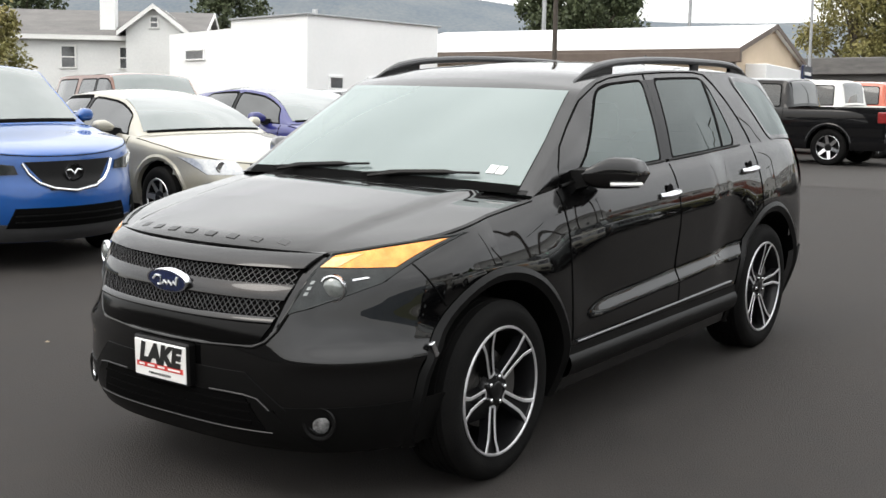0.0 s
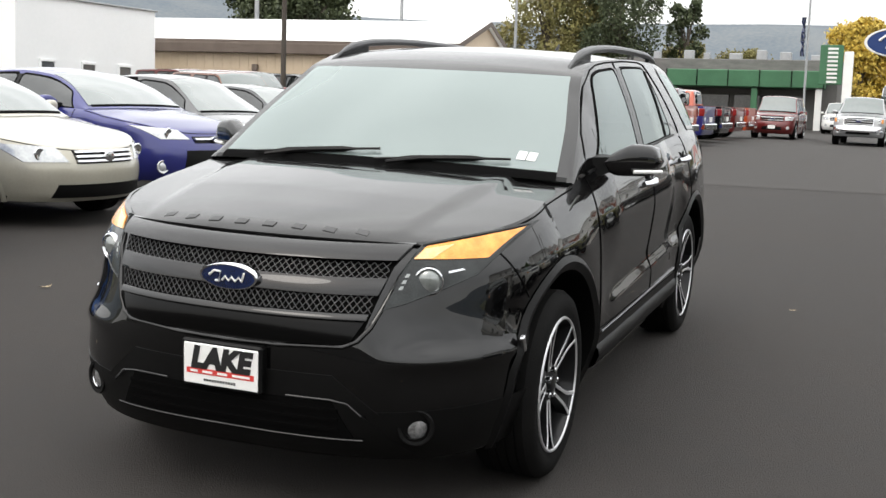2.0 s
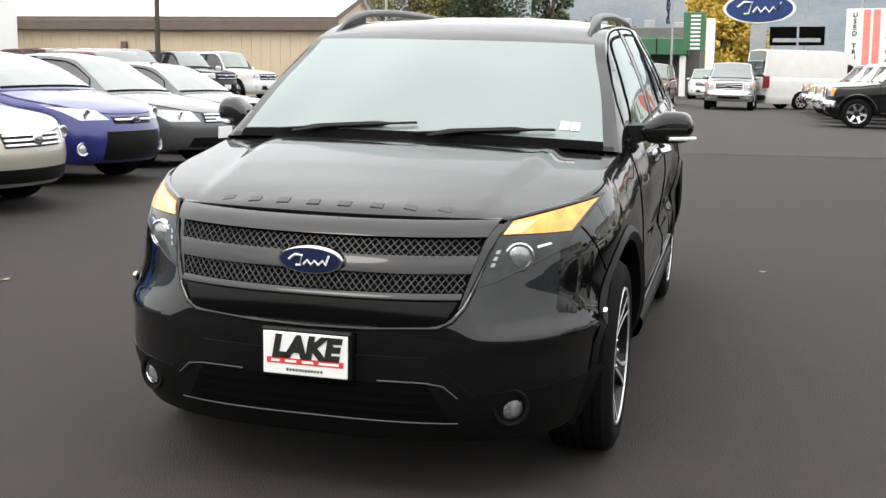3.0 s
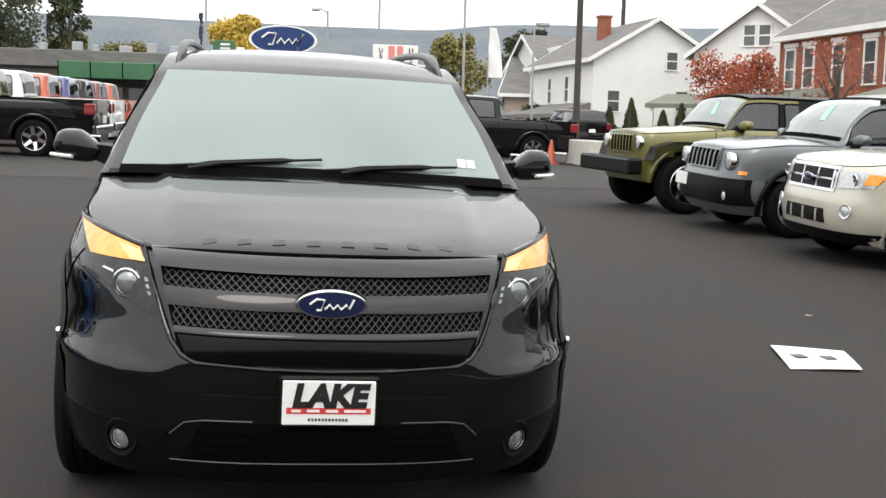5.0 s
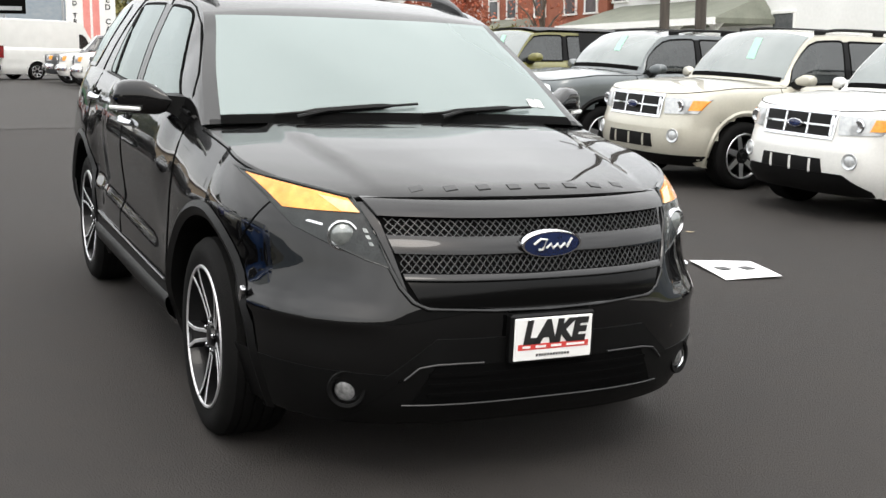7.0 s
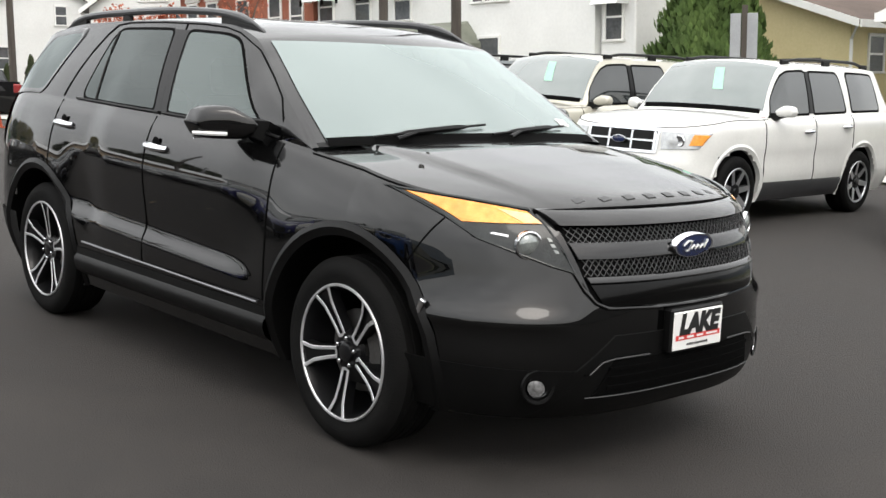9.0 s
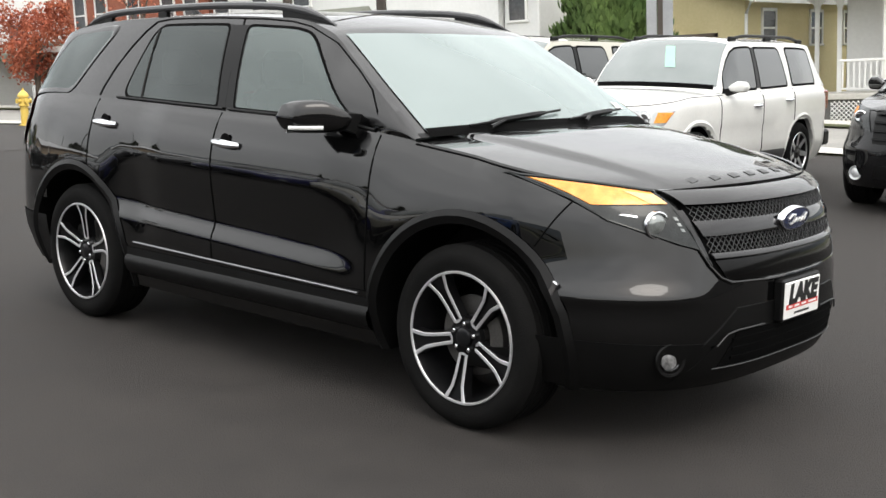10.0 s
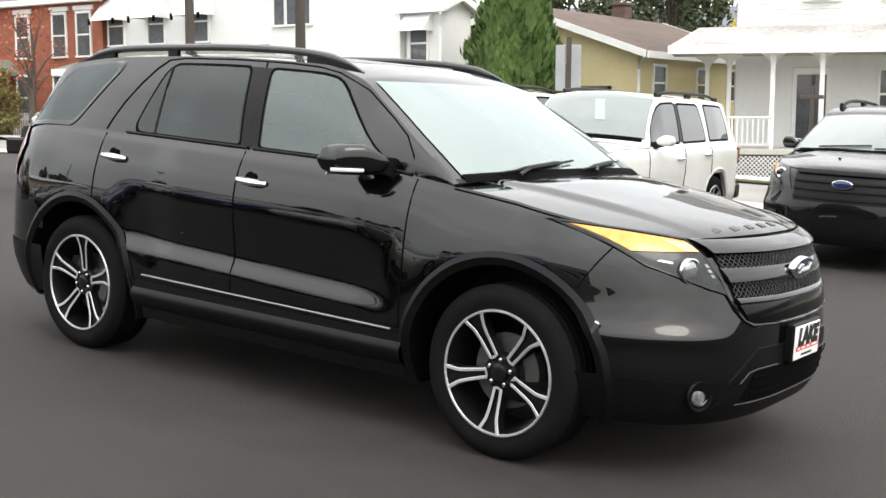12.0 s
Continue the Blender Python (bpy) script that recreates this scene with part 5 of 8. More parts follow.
def hero_rest(root, sh):
    for sgn in (1, -1):
        rows = []
        for t in np.linspace(0, 1, 31):
            y = 1.06 + 2.28 * t
            x = 0.628 - 0.035 * t
            base = sh.T(y, min(x / sh.ex(y), 0.97)).z
            e = min(1.0, t / 0.22, (1 - t) / 0.14)
            lift = 0.046 * math.sin(e * math.pi / 2) ** 0.9
            th = 0.020
            k_ = 0.12 + 0.88 * min(1.0, e * 2.2)
            rows.append([(sgn * (x + 0.021 * k_ * math.cos(a)), y, base + lift - 0.002 + th * k_ * math.sin(a)) for a in np.linspace(0, 2 * math.pi, 10, False)])
        rl = part("roof_rail", Geo().grid(rows, wrap=True), SATIN_GREY, root)
        for y0_, y1_ in ((1.07, 1.46), (2.46, 2.54), (3.02, 3.30)):
            rr = []
            for y in np.linspace(y0_, y1_, 5):
                x = 0.628 - 0.035 * (y - 1.06) / 2.28
                base = sh.T(y, min(x / sh.ex(y), 0.97)).z
                t = (y - 1.06) / 2.28
                lift = 0.046 * math.sin(min(1.0, t / 0.22, (1 - t) / 0.14) * math.pi / 2) ** 0.9
                rr.append([(sgn * (x - 0.012), y, base - 0.01), (sgn * (x - 0.012), y, base + lift), (sgn * (x + 0.012), y, base + lift), (sgn * (x + 0.012), y, base - 0.01)])
            part("rail_foot", Geo().grid(rr), BLACK_PLASTIC, rl)
    for sgn in (1, -1):
        seam = Geo()
        pts = [sh.G(y, v, 0.001) for y, v in ((2.735, 0.02), (2.72, 0.12), (2.66, 0.38), (2.58, 0.64), (2.50, 0.84), (2.43, 0.95), (2.3, 0.975), (1.9, 0.975), (1.5, 0.975), (1.3, 0.965), (1.16, 0.958), (0.95, 0.955), (0.75, 0.95), (0.64, 0.90), (0.57, 0.6), (0.535, 0.03))]
        seam.tube([(sgn * p.x, p.y, p.z) for p in pts], 0.0045, 5)
        pts = [sh.G(1.585 + 0.09 * v, v, 0.001) for v in np.linspace(0.0, 0.97, 8)]
        seam.tube([(sgn * p.x, p.y, p.z) for p in pts], 0.004, 5)
        part("door_seam", seam, SEAM, root)
        for y0_, y1_ in ((0.56, 1.56), (1.60, 2.56)):
            pts = [sh.G(y, 0.018, 0.004) for y in np.linspace(y0_, y1_, 10)]
            part("belt_moulding", Geo().tube([(sgn * p.x, p.y, p.z) for p in pts], 0.007, 6), BLACK_PLASTIC, root)
        pts = [sh.G(2.325 + 0.05 * v, v, 0.006) for v in np.linspace(0.04, 0.86, 8)]
        part("window_divider", Geo().tube([(sgn * p.x, p.y, p.z) for p in pts], 0.006, 6), BLACK_PLASTIC, root)
    for sgn in (1, -1):
        part("sill_strip", Geo().tube([(sgn * (sh.X(y, 0.50) + 0.004), y, 0.485 + 0.018 * (y - 0.58) / 1.7) for y in np.linspace(0.56, 2.28, 14)], 0.0055, 6), SILL_METAL, root, "thin bright metal sill strip")
        rows = []
        for y in np.linspace(0.50, 2.36, 16):
            rows.append([(sgn * (sh.X(y, z) + dx), y, z) for z, dx in ((0.26, -0.08), (0.30, -0.03), (0.325, 0.022), (0.345, 0.038), (0.385, 0.040), (0.41, 0.030), (0.43, 0.010), (0.47, 0.002))])
        part("sill_moulding", Geo().grid(rows), BLACK_PLASTIC, root)
        tl = []
        for j in range(7):
            z = 0.93 + 0.30 * j / 6
            tl.append([(sgn * (sh.sx(yy, z) + 0.012), yy, z) for yy in np.linspace(3.46 + 0.10 * abs(j - 4) / 4, 3.86, 10)])
        part("tail_light", Geo().grid(tl), LAMP_RED, root)
    # wipers
    for x0, x1 in ((-0.60, 0.02), (0.02, 0.60)):
        pts = []
        for t in np.linspace(0, 1, 12):
            x = x0 + (x1 - x0) * t
            y = 0.345 + 0.05 * t
            p = sh.T(y, x / sh.ex(y), 0.02)
            pts.append(tuple(p))
        w = part("wiper", Geo().tube(pts, [0.006 + 0.008 * (0.25 < t < 0.8) for t in np.linspace(0, 1, 12)], 6), BLACK_PLASTIC, root)
        part("wiper_arm", Geo().tube([(pts[1][0] + 0.02, pts[1][1] - 0.05, pts[1][2] - 0.01), pts[4], pts[7]], 0.009, 6), BLACK_PLASTIC, w)
    part("cowl_panel", Geo().grid([[tuple(sh.T(y, s, 0.001)) for s in np.linspace(-0.98, 0.98, 20)] for y in (0.32, 0.345)] ), BLACK_PLASTIC, root)
    # inspection stickers behind the screen
    for k, (w0, w1) in enumerate(((0.615, 0.652), (0.658, 0.695))):
        rows = [[tuple(sh.T(y, x / sh.ex(y), 0.008)) for x in np.linspace(w0, w1, 3)] for y in (0.41, 0.455)]
        part("inspection_sticker", Geo().grid(rows), WHITE_PLASTIC, root, "small pale inspection sticker on the windscreen")
    part("roof_aerial", Geo().tube([(0, 3.0, 1.70), (0, 3.08, 1.76)], [0.02, 0.006], 8), BLACK_PLASTIC, root)
    part("rear_spoiler", Geo().grid([[(x, y, z) for x in np.linspace(-0.58, 0.58, 13)] for y, z in ((3.24, 1.648), (3.34, 1.638), (3.42, 1.618), (3.41, 1.600), (3.32, 1.596))]), sh_paint, root)
    sts = [("s", y) for y in np.linspace(3.34, sh.ycr + 0.3, 4) if y < sh.ycr] + [("r", math.radians(90 - 90 * i / 10)) for i in range(11)]
    rb = []
    for z in (0.27, 0.34, 0.45, 0.53, 0.555):
        half = [sh.P(q, z) for q in sts]
        line = [(p[0] + 0.005, p[1] + 0.008, p[2]) for p in half] + [(-p[0] - 0.005, p[1] + 0.008, p[2]) for p in half[-2::-1]]
        rb.append(line)
    part("rear_bumper", Geo().grid(rb), BLACK_PLASTIC, root)
    # cabin
    cab = Geo()
    cab.box(-0.78, 0.78, 0.52, 0.95, 0.75, 1.10, 0.06)
    cab.box(-0.84, 0.84, 0.5, 3.5, 0.42, 0.50)
    part("dashboard", cab, DARK, root)
    part("headliner", Geo().grid([[(sh.ex(y) * 0.96 * s, y, min(sh.ez(y), sh.cz(y)) - 0.02 + 0.03 * (1 - s * s)) for s in np.linspace(-1, 1, 9)] for y in np.linspace(1.12, 3.3, 12)]), SEATS, root)
    for x in (-0.38, 0.38):
        for y in (1.45, 2.35):
            s_ = Geo().box(x - 0.25, x + 0.25, y - 0.25, y + 0.28, 0.55, 0.80, 0.06)
            s_.box(x - 0.24, x + 0.24, y + 0.22, y + 0.38, 0.75, 1.30, 0.06, Matrix.Translation((0, 0.0, 0)))
            s_.box(x - 0.13, x + 0.13, y + 0.27, y + 0.37, 1.31, 1.50, 0.04)
            part("seat", s_, SEATS, root)
    st_ = Geo()
    st_.lathe([(0.0, 0.19), (0.015, 0.175), (0.0, 0.16), (-0.015, 0.175)], 28, close=True)
    st_.box(-0.02, 0.02, -0.16, 0.16, -0.03, 0.03, 0.01)
    st_.box(-0.03, 0.03, -0.07, 0.07, -0.06, 0.06, 0.02)
    part("steering_wheel", st_.moved(Matrix.Translation((0.38, 1.02, 1.06)) @ Matrix.Rotation(math.pi / 2 , 4, "Z") @ Matrix.Rotation(radians(25), 4, "Y")), DARK, root)
    part("rear_view_mirror", Geo().box(-0.11, 0.11, 1.10, 1.13, 1.47, 1.53, 0.012), DARK, root)


sh_paint = HERO
suv = vehicle("sport_utility_vehicle", HS, CAR_TILT, HERO, "glossy black sport utility vehicle with machined wheels on asphalt", "car", wheels="sport", ds=0.03, hero=True, glass_mats=(GLASS_FRONT, GLASS_SIDE, GLASS_DARK))
hero_front(suv, HS)
hero_rest(suv, HS)


# ---- ground, street ----
def sheet(name, x0, x1, y0, y1, dz, material, label, category, nx=60, ny=60, skew=0.0):
    xs, ys = np.linspace(x0, x1, nx), np.linspace(y0, y1, ny)
    g = Geo().grid([[(x - skew * y, y, ground_z(x - skew * y, y) + dz) for x in xs] for y in ys])
    return tagged(part(name, g, material), label, category, kind="structure")


def far_ground():
    a = sorted(set([s * v for v in (0, 8, 15, 22, 30, 38, 45, 52, 60, 70, 80, 95, 110, 160, 250, 400, 700, 1200, 2600) for s in (1, -1)]))
    g = Geo().grid([[(x, y, ground_z(x, y) - 0.10) for x in a] for y in a])
    return tagged(part("ground", g, GRASS_GROUND), "dull autumn grass and soil round the lot", "ground", kind="structure")


far_ground()
sheet("parking_lot", -60, 13.2, -60, 96, 0.0, ASPHALT, "dark freshly sealed asphalt parking lot", "parking lot", 150, 330, 0.05)
sheet("older_paving", -58, 12.9, 15.5, 62, 0.005, OLD_ASPHALT, "paler older asphalt at the back of the lot", "parking lot", 148, 98, 0.05)
sheet("street", 14.6, 21.0, -60, 140, -0.05, STREET, "pale worn street along the lot", "street", 14, 200, 0.06)
sheet("pavement", 21.0, 22.6, -60, 140, 0.05, CONCRETE, "pale concrete footpath before the houses", "footpath", 6, 200, 0.06)
sheet("kerb", 13.2, 13.45, -60, 140, 0.10, CONCRETE, "concrete kerb at the edge of the lot", "kerb", 3, 200, 0.05)
sheet("verge", 13.45, 14.6, -60, 140, 0.02, CONCRETE, "concrete strip between lot and street", "footpath", 4, 200, 0.055)

# ---- parked vehicles ----
P_BLUE = paint("bright_blue_paint", (0.004, 0.075, 0.30), 0.2)
P_GOLD = paint("pale_gold_paint", (0.42, 0.40, 0.33), 0.35)
P_INDIGO = paint("deep_blue_paint", (0.02, 0.024, 0.16), 0.2)
P_GREY = paint("mid_grey_paint", (0.075, 0.077, 0.08), 0.12)
P_SLATE = paint("slate_grey_paint", (0.045, 0.048, 0.053), 0.12)
P_OLIVE = paint("olive_green_paint", (0.16, 0.15, 0.035), 0.25)
P_STEEL = paint("steel_grey_paint", (0.12, 0.135, 0.14), 0.4)
P_CHAMP = paint("champagne_paint", (0.52, 0.50, 0.42), 0.3)
P_WHITE = paint("white_paint", (0.74, 0.74, 0.71))
P_BLACK = paint("black_truck_paint", (0.003, 0.003, 0.0035))
P_BLACK.node_tree.nodes["Principled BSDF"].inputs["Specular IOR Level"].default_value = 0.05
P_BLACK.node_tree.nodes["Principled BSDF"].inputs["Coat IOR"].default_value = 1.4
P_RED = paint("dark_red_paint", (0.12, 0.010, 0.010), 0.15)
P_ORANGE = paint("orange_red_paint", (0.42, 0.06, 0.015), 0.1)
P_SILVER = paint("silver_paint", (0.40, 0.41, 0.42), 0.5)
P_BROWN = paint("brown_red_paint", (0.16, 0.06, 0.03), 0.3)
LOT = "vehicles parked on the dealer lot"


def crossover(name, x, y, hd, mat_, label):
    s = shape(4.54, 0.92, 1.67, 2.70, 0.94, 0.345, "suv", clad=True, nose=2.1, ycf=0.0)
    v = vehicle(name, s, on_ground(x, y, hd), mat_, label, "car", LOT)
    gr_ = part("grille", s.fpatch([(-0.20, 0.665), (0.20, 0.665), (0.37, 0.895), (-0.37, 0.895)], 0.010, 16, 8), BLACK_PLASTIC, v, "black five-sided grille")
    lip = [(0.385, 0.885), (0.345, 0.80), (0.28, 0.725), (0.18, 0.68), (0.0, 0.655)]
    part("chrome_lip", Geo().tube([s.front(a, b, 0.014) for a, b in lip + [(-a, b) for a, b in lip[-2::-1]]], 0.014, 8), CHROME, gr_)
    p = s.front(0, 0.80, 0.03)
    m = Matrix.Translation(p) @ Matrix.Rotation(-math.pi / 2, 4, "Z")
    em = part("emblem", Geo().lathe([(-0.02, 0.082), (0.008, 0.080), (0.008, 0.064), (-0.01, 0.062)], 32).moved(m @ Matrix.Diagonal((1, 1, 0.86, 1))), CHROME, v, "chrome ring badge with a plain wing shape")
    part("badge_wing", Geo().tube([tuple(m @ Vector((0.0, a, b))) for a, b in ((-0.066, 0.016), (-0.03, 0.02), (0, -0.012), (0.03, 0.02), (0.066, 0.016))], 0.009, 6), CHROME, em)
    for sgn in (1, -1):
        hl = part("headlight", s.fpatch([(sgn * 0.42, 0.80), (sgn * 0.62, 0.79), (sgn * 0.80, 0.92), (sgn * 0.44, 0.87)], 0.008, 10, 6), LAMP_DARK, v)
        part("lamp_reflector", s.fpatch([(sgn * 0.60, 0.82), (sgn * 0.68, 0.83), (sgn * 0.76, 0.90), (sgn * 0.62, 0.875)], 0.014, 5, 4), LAMP_CLEAR, hl)
        part("fog_lamp", s.fpatch([(sgn * 0.62, 0.46), (sgn * 0.74, 0.46), (sgn * 0.76, 0.56), (sgn * 0.64, 0.54)], 0.008, 4, 4), SEAM, v)
    part("lower_cladding", s.fpatch([(-0.80, 0.25), (0.80, 0.25), (0.62, 0.40), (-0.62, 0.40)], 0.008, 20, 5), SATIN_GREY, v)
    part("lower_intake", s.fpatch([(-0.52, 0.37), (0.52, 0.37), (0.46, 0.53), (-0.46, 0.53)], 0.012, 18, 5), SEAM, v)
    for z in (0.42, 0.47):
        part("intake_slat", s.fpatch([(-0.46, z - 0.006), (0.46, z - 0.006), (0.46, z + 0.006), (-0.46, z + 0.006)], 0.018, 16, 2), BLACK_PLASTIC, v)
    tail_parts(v, s, 0.84, 0.85, 1.05, 0.3)
    return v


def sedan(name, x, y, hd, mat_, label, L=4.82, W=0.90, H=1.47, wb=2.776, fo=0.97, R=0.325, plate=False, style="alloy"):
    s = shape(L, W, H, wb, fo, R, "sedan", nose=2.25)
    v = vehicle(name, s, on_ground(x, y, hd), mat_, label, "car", LOT, wheels=style)
    nose_parts(v, s, (0.33, 0.585, 0.70), [(0.40, 0.60), (0.70, 0.60), (0.82, 0.76), (0.47, 0.73)], None, (0.52, 0.28, 0.40), bars=3, emblem=(0.645, 0.06, CHROME), plate=0.46 if plate else False)
    tail_parts(v, s, 0.82, 0.72, 0.92, 0.3)
    return v


def hatchback(name, x, y, hd, mat_, label):
    s = shape(4.36, 0.91, 1.47, 2.648, 0.90, 0.32, "hatch")
    v = vehicle(name, s, on_ground(x, y, hd), mat_, label, "car", LOT, wheels="dark")
    nose_parts(v, s, (0.30, 0.66, 0.73), [(0.36, 0.70), (0.66, 0.70), (0.82, 0.84), (0.46, 0.80)], (0.66, 0.40), (0.46, 0.28, 0.58), bars=1, emblem=(0.70, 0.07, BLUE_ENAMEL))
    tail_parts(v, s, 0.82, 0.85, 1.02, 0.25)
    return v


def boxy(name, x, y, hd, mat_, label, sheetv=True, rails=True, style="alloy", skirt=0.36):
    s = shape(4.44, 0.905, 1.72, 2.62, 0.87, 0.36, "box", handle_mat=CHROME)
    v = vehicle(name, s, on_ground(x, y, hd), mat_, label, "car", LOT, wheels=style)
    nose_parts(v, s, (0.40, 0.76, 0.95), [(0.47, 0.78), (0.78, 0.80), (0.83, 0.95), (0.46, 0.95)], (0.62, 0.56), (0.38, 0.42, 0.56), bars=1, emblem=(0.855, 0.085, BLUE_ENAMEL), amber=True, surround=CHROME)
    for gx in (-0.4, -0.14, 0.14, 0.4):
        part("grille_upright", s.fpatch([(gx - 0.012, 0.765), (gx + 0.012, 0.765), (gx + 0.012, 0.945), (gx - 0.012, 0.945)], 0.024, 2, 4), CHROME, v)
    for gx in (-0.24, 0.0, 0.24):
        part("intake_divider", s.fpatch([(gx - 0.012, 0.43), (gx + 0.012, 0.43), (gx + 0.012, 0.55), (gx - 0.012, 0.55)], 0.012, 2, 3), mat_, v)
    tail_parts(v, s, 0.85, 0.85, 1.1, 0.14)
    rocker_cladding(v, s, SATIN_GREY)
    part("bumper_skirt", s.fpatch([(-0.8, 0.25), (0.8, 0.25), (0.8 - (skirt - 0.36) * 3, skirt), (-0.8 + (skirt - 0.36) * 3, skirt)], 0.012, 18, 3), BLACK_PLASTIC, v)
    if rails:
        roof_rails(v, s, 1.15, 3.1, 0.6, 0.06, BLACK_PLASTIC, 0.018)
    if sheetv:
        price_sheet(v, s)
    return v


def rocker_cladding(v, s, material, z1=0.44):
    """Grey plastic along both sills and the lower doors."""
    for sgn in (1, -1):
        rows = [[(sgn * (s.X(y, z) + dx), y, z) for z, dx in ((s.zb, 0.004), (s.zb + 0.05, 0.014), (z1 - 0.03, 0.014), (z1, 0.002))] for y in np.linspace(s.ra + 0.03, s.wb - s.ra - 0.03, 9)]
        part("sill_cladding", Geo().grid(rows), material, v)


def slot_grille(v, s, x, z0, z1, n, chrome):
    part("grille_panel", s.fpatch([(-x, z0), (x, z0), (x, z1), (-x, z1)], 0.03, 14, 4, 0.05), chrome, v)
    for k in range(n):
        cx = -x * 0.86 + 2 * x * 0.86 * k / (n - 1)
        w = x * 0.86 / (n - 1) * 0.55
        part("grille_slot", s.fpatch([(cx - w, z0 + 0.02), (cx + w, z0 + 0.02), (cx + w, z1 - 0.02), (cx - w, z1 - 0.02)], 0.035, 2, 3, 0.01), SEAM, v)


def round_lamps(v, s, x, z, r):
    for sgn in (1, -1):
        p = s.front(sgn * x, z, 0.03)
        m = Matrix.Translation(p) @ Matrix.Rotation(-math.pi / 2, 4, "Z")
        hl = part("headlight", Geo().lathe([(-0.05, r), (0.01, r), (0.014, r * 0.86)], 24).moved(m), CHROME, v)
        part("lamp_lens", Geo().lathe([(0.008, r * 0.87), (0.02, r * 0.5), (0.024, 0)], 24).moved(m), LAMP_CLEAR, hl)


def compact_jeep(x, y, hd):
    s = shape(4.41, 0.88, 1.66, 2.635, 0.86, 0.35, "box", clad=True, lip=0.06, nose=4.0)
    v = vehicle("compact_jeep", s, on_ground(x, y, hd), P_STEEL, "steel grey boxy jeep with a slotted grille", "car", LOT)
    slot_grille(v, s, 0.40, 0.74, 0.98, 7, P_STEEL)
    round_lamps(v, s, 0.60, 0.86, 0.10)
    for sgn in (1, -1):
        part("indicator", s.fpatch([(sgn * 0.72, 0.71), (sgn * 0.77, 0.71), (sgn * 0.77, 0.755), (sgn * 0.72, 0.755)], 0.02, 3, 2), AMBER, v)
    part("bumper_cover", s.fpatch([(-0.78, 0.36), (0.78, 0.36), (0.78, 0.66), (-0.78, 0.66)], 0.03, 18, 4, 0.08), BLACK_PLASTIC, v)
    p = s.front(-0.42, 0.58, 0.05)
    part("dealer_plate", Geo().box(-0.57, -0.27, p[1] - 0.01, p[1] + 0.03, 0.51, 0.66, 0.004), WHITE_PLASTIC, v)
    for sgn in (1, -1):
        p = s.front(sgn * 0.62, 0.46, 0.035)
        part("fog_lamp", Geo().lathe([(0.0, 0.05), (0.01, 0.03), (0.012, 0)], 16).moved(Matrix.Translation(p) @ Matrix.Rotation(-math.pi / 2, 4, "Z")), LAMP_CLEAR, v)
    tail_parts(v, s, 0.84, 0.85, 1.1, 0.14)
    roof_rails(v, s, 1.15, 3.0, 0.58, 0.06, BLACK_PLASTIC, 0.018)
    price_sheet(v, s)


def open_jeep(x, y, hd):
    s = shape(4.50, 0.80, 1.80, 2.947, 0.62, 0.40, "box", nose=7.0, ra=0.46, lip=0.02, bow=0.0, zb=0.42, rocker=0.52, yc=0.62,
              zt=crv((-0.62, 1.08), (0, 1.12), (0.62, 1.16), (1.4, 1.17), (3.6, 1.18), (3.9, 1.18)),
              yf=crv((0.3, -0.50), (0.5, -0.58), (1.0, -0.58), (1.14, -0.53)),
              ex=crv((0.62, 0.70), (0.98, 0.64), (1.3, 0.63), (3.5, 0.62), (3.85, 0.66)), ez=crv((0.62, 1.18), (0.80, 1.42), (0.98, 1.58), (1.3, 1.60), (3.4, 1.59), (3.6, 1.53), (3.8, 1.22)),
              cz=crv((0.62, 1.2), (0.80, 1.46), (0.98, 1.63), (1.3, 1.65), (3.4, 1.64), (3.6, 1.57), (3.8, 1.24)), lead=crv((0.6, 0.03), (1.2, 0.0)),
              ws=(0.65, 0.94), rg=(3.55, 3.72), kw=crv((-0.1, 0.93), (0.4, 0.97), (1.0, 1.0), (3.9, 1.0)), track=0.90, mirror_y=0.82)
    v = vehicle("open_jeep", s, on_ground(x, y, hd), P_OLIVE, "olive green off-road jeep with a black soft top", "car", LOT, wheels="truck")
    slot_grille(v, s, 0.36, 0.80, 1.05, 7, P_OLIVE)
    round_lamps(v, s, 0.54, 0.95, 0.09)
    part("soft_top", Geo().grid([[(s.ex(y_) * 1.02 * q, y_, s.ez(y_) + 0.035 + (s.cz(y_) - s.ez(y_)) * (1 - abs(q) ** 2.3)) for q in np.linspace(-1, 1, 13)] for y_ in np.linspace(1.0, 3.66, 12)]), BLACK_PLASTIC, v, "black fabric soft top")
    for sgn in (1, -1):
        part("side_curtain", Geo().grid([[(sgn * p.x, p.y, p.z) for p in (s.G(y_, q, 0.010) for q in np.linspace(0.0, 1.0, 6))] for y_ in np.linspace(1.78, 3.62, 8)]), BLACK_PLASTIC, v, "black fabric side curtain")
    for sgn in (1, -1):
        f = Geo().grid([[(sgn * xx, y_, z) for xx in (0.60, 0.78, 0.93, 0.94)] for y_, z in ((-0.55, 0.72), (-0.50, 0.90), (-0.25, 0.98), (0.25, 0.98), (0.50, 0.86), (0.58, 0.62))])
        part("front_fender", f, BLACK_PLASTIC, v)
        r_ = Geo().grid([[(sgn * xx, y_ + s.wb, z) for xx in (0.78, 0.93, 0.94)] for y_, z in ((-0.55, 0.66), (-0.45, 0.88), (-0.2, 0.96), (0.25, 0.96), (0.50, 0.80))])
        part("rear_fender", r_, BLACK_PLASTIC, v)
    part("bumper_bar", Geo().box(-0.86, 0.86, -0.88, -0.66, 0.52, 0.74, 0.03), BLACK_PLASTIC, v)
    tail_parts(v, s, 0.78, 0.85, 1.0, 0.1)
    price_sheet(v, s)


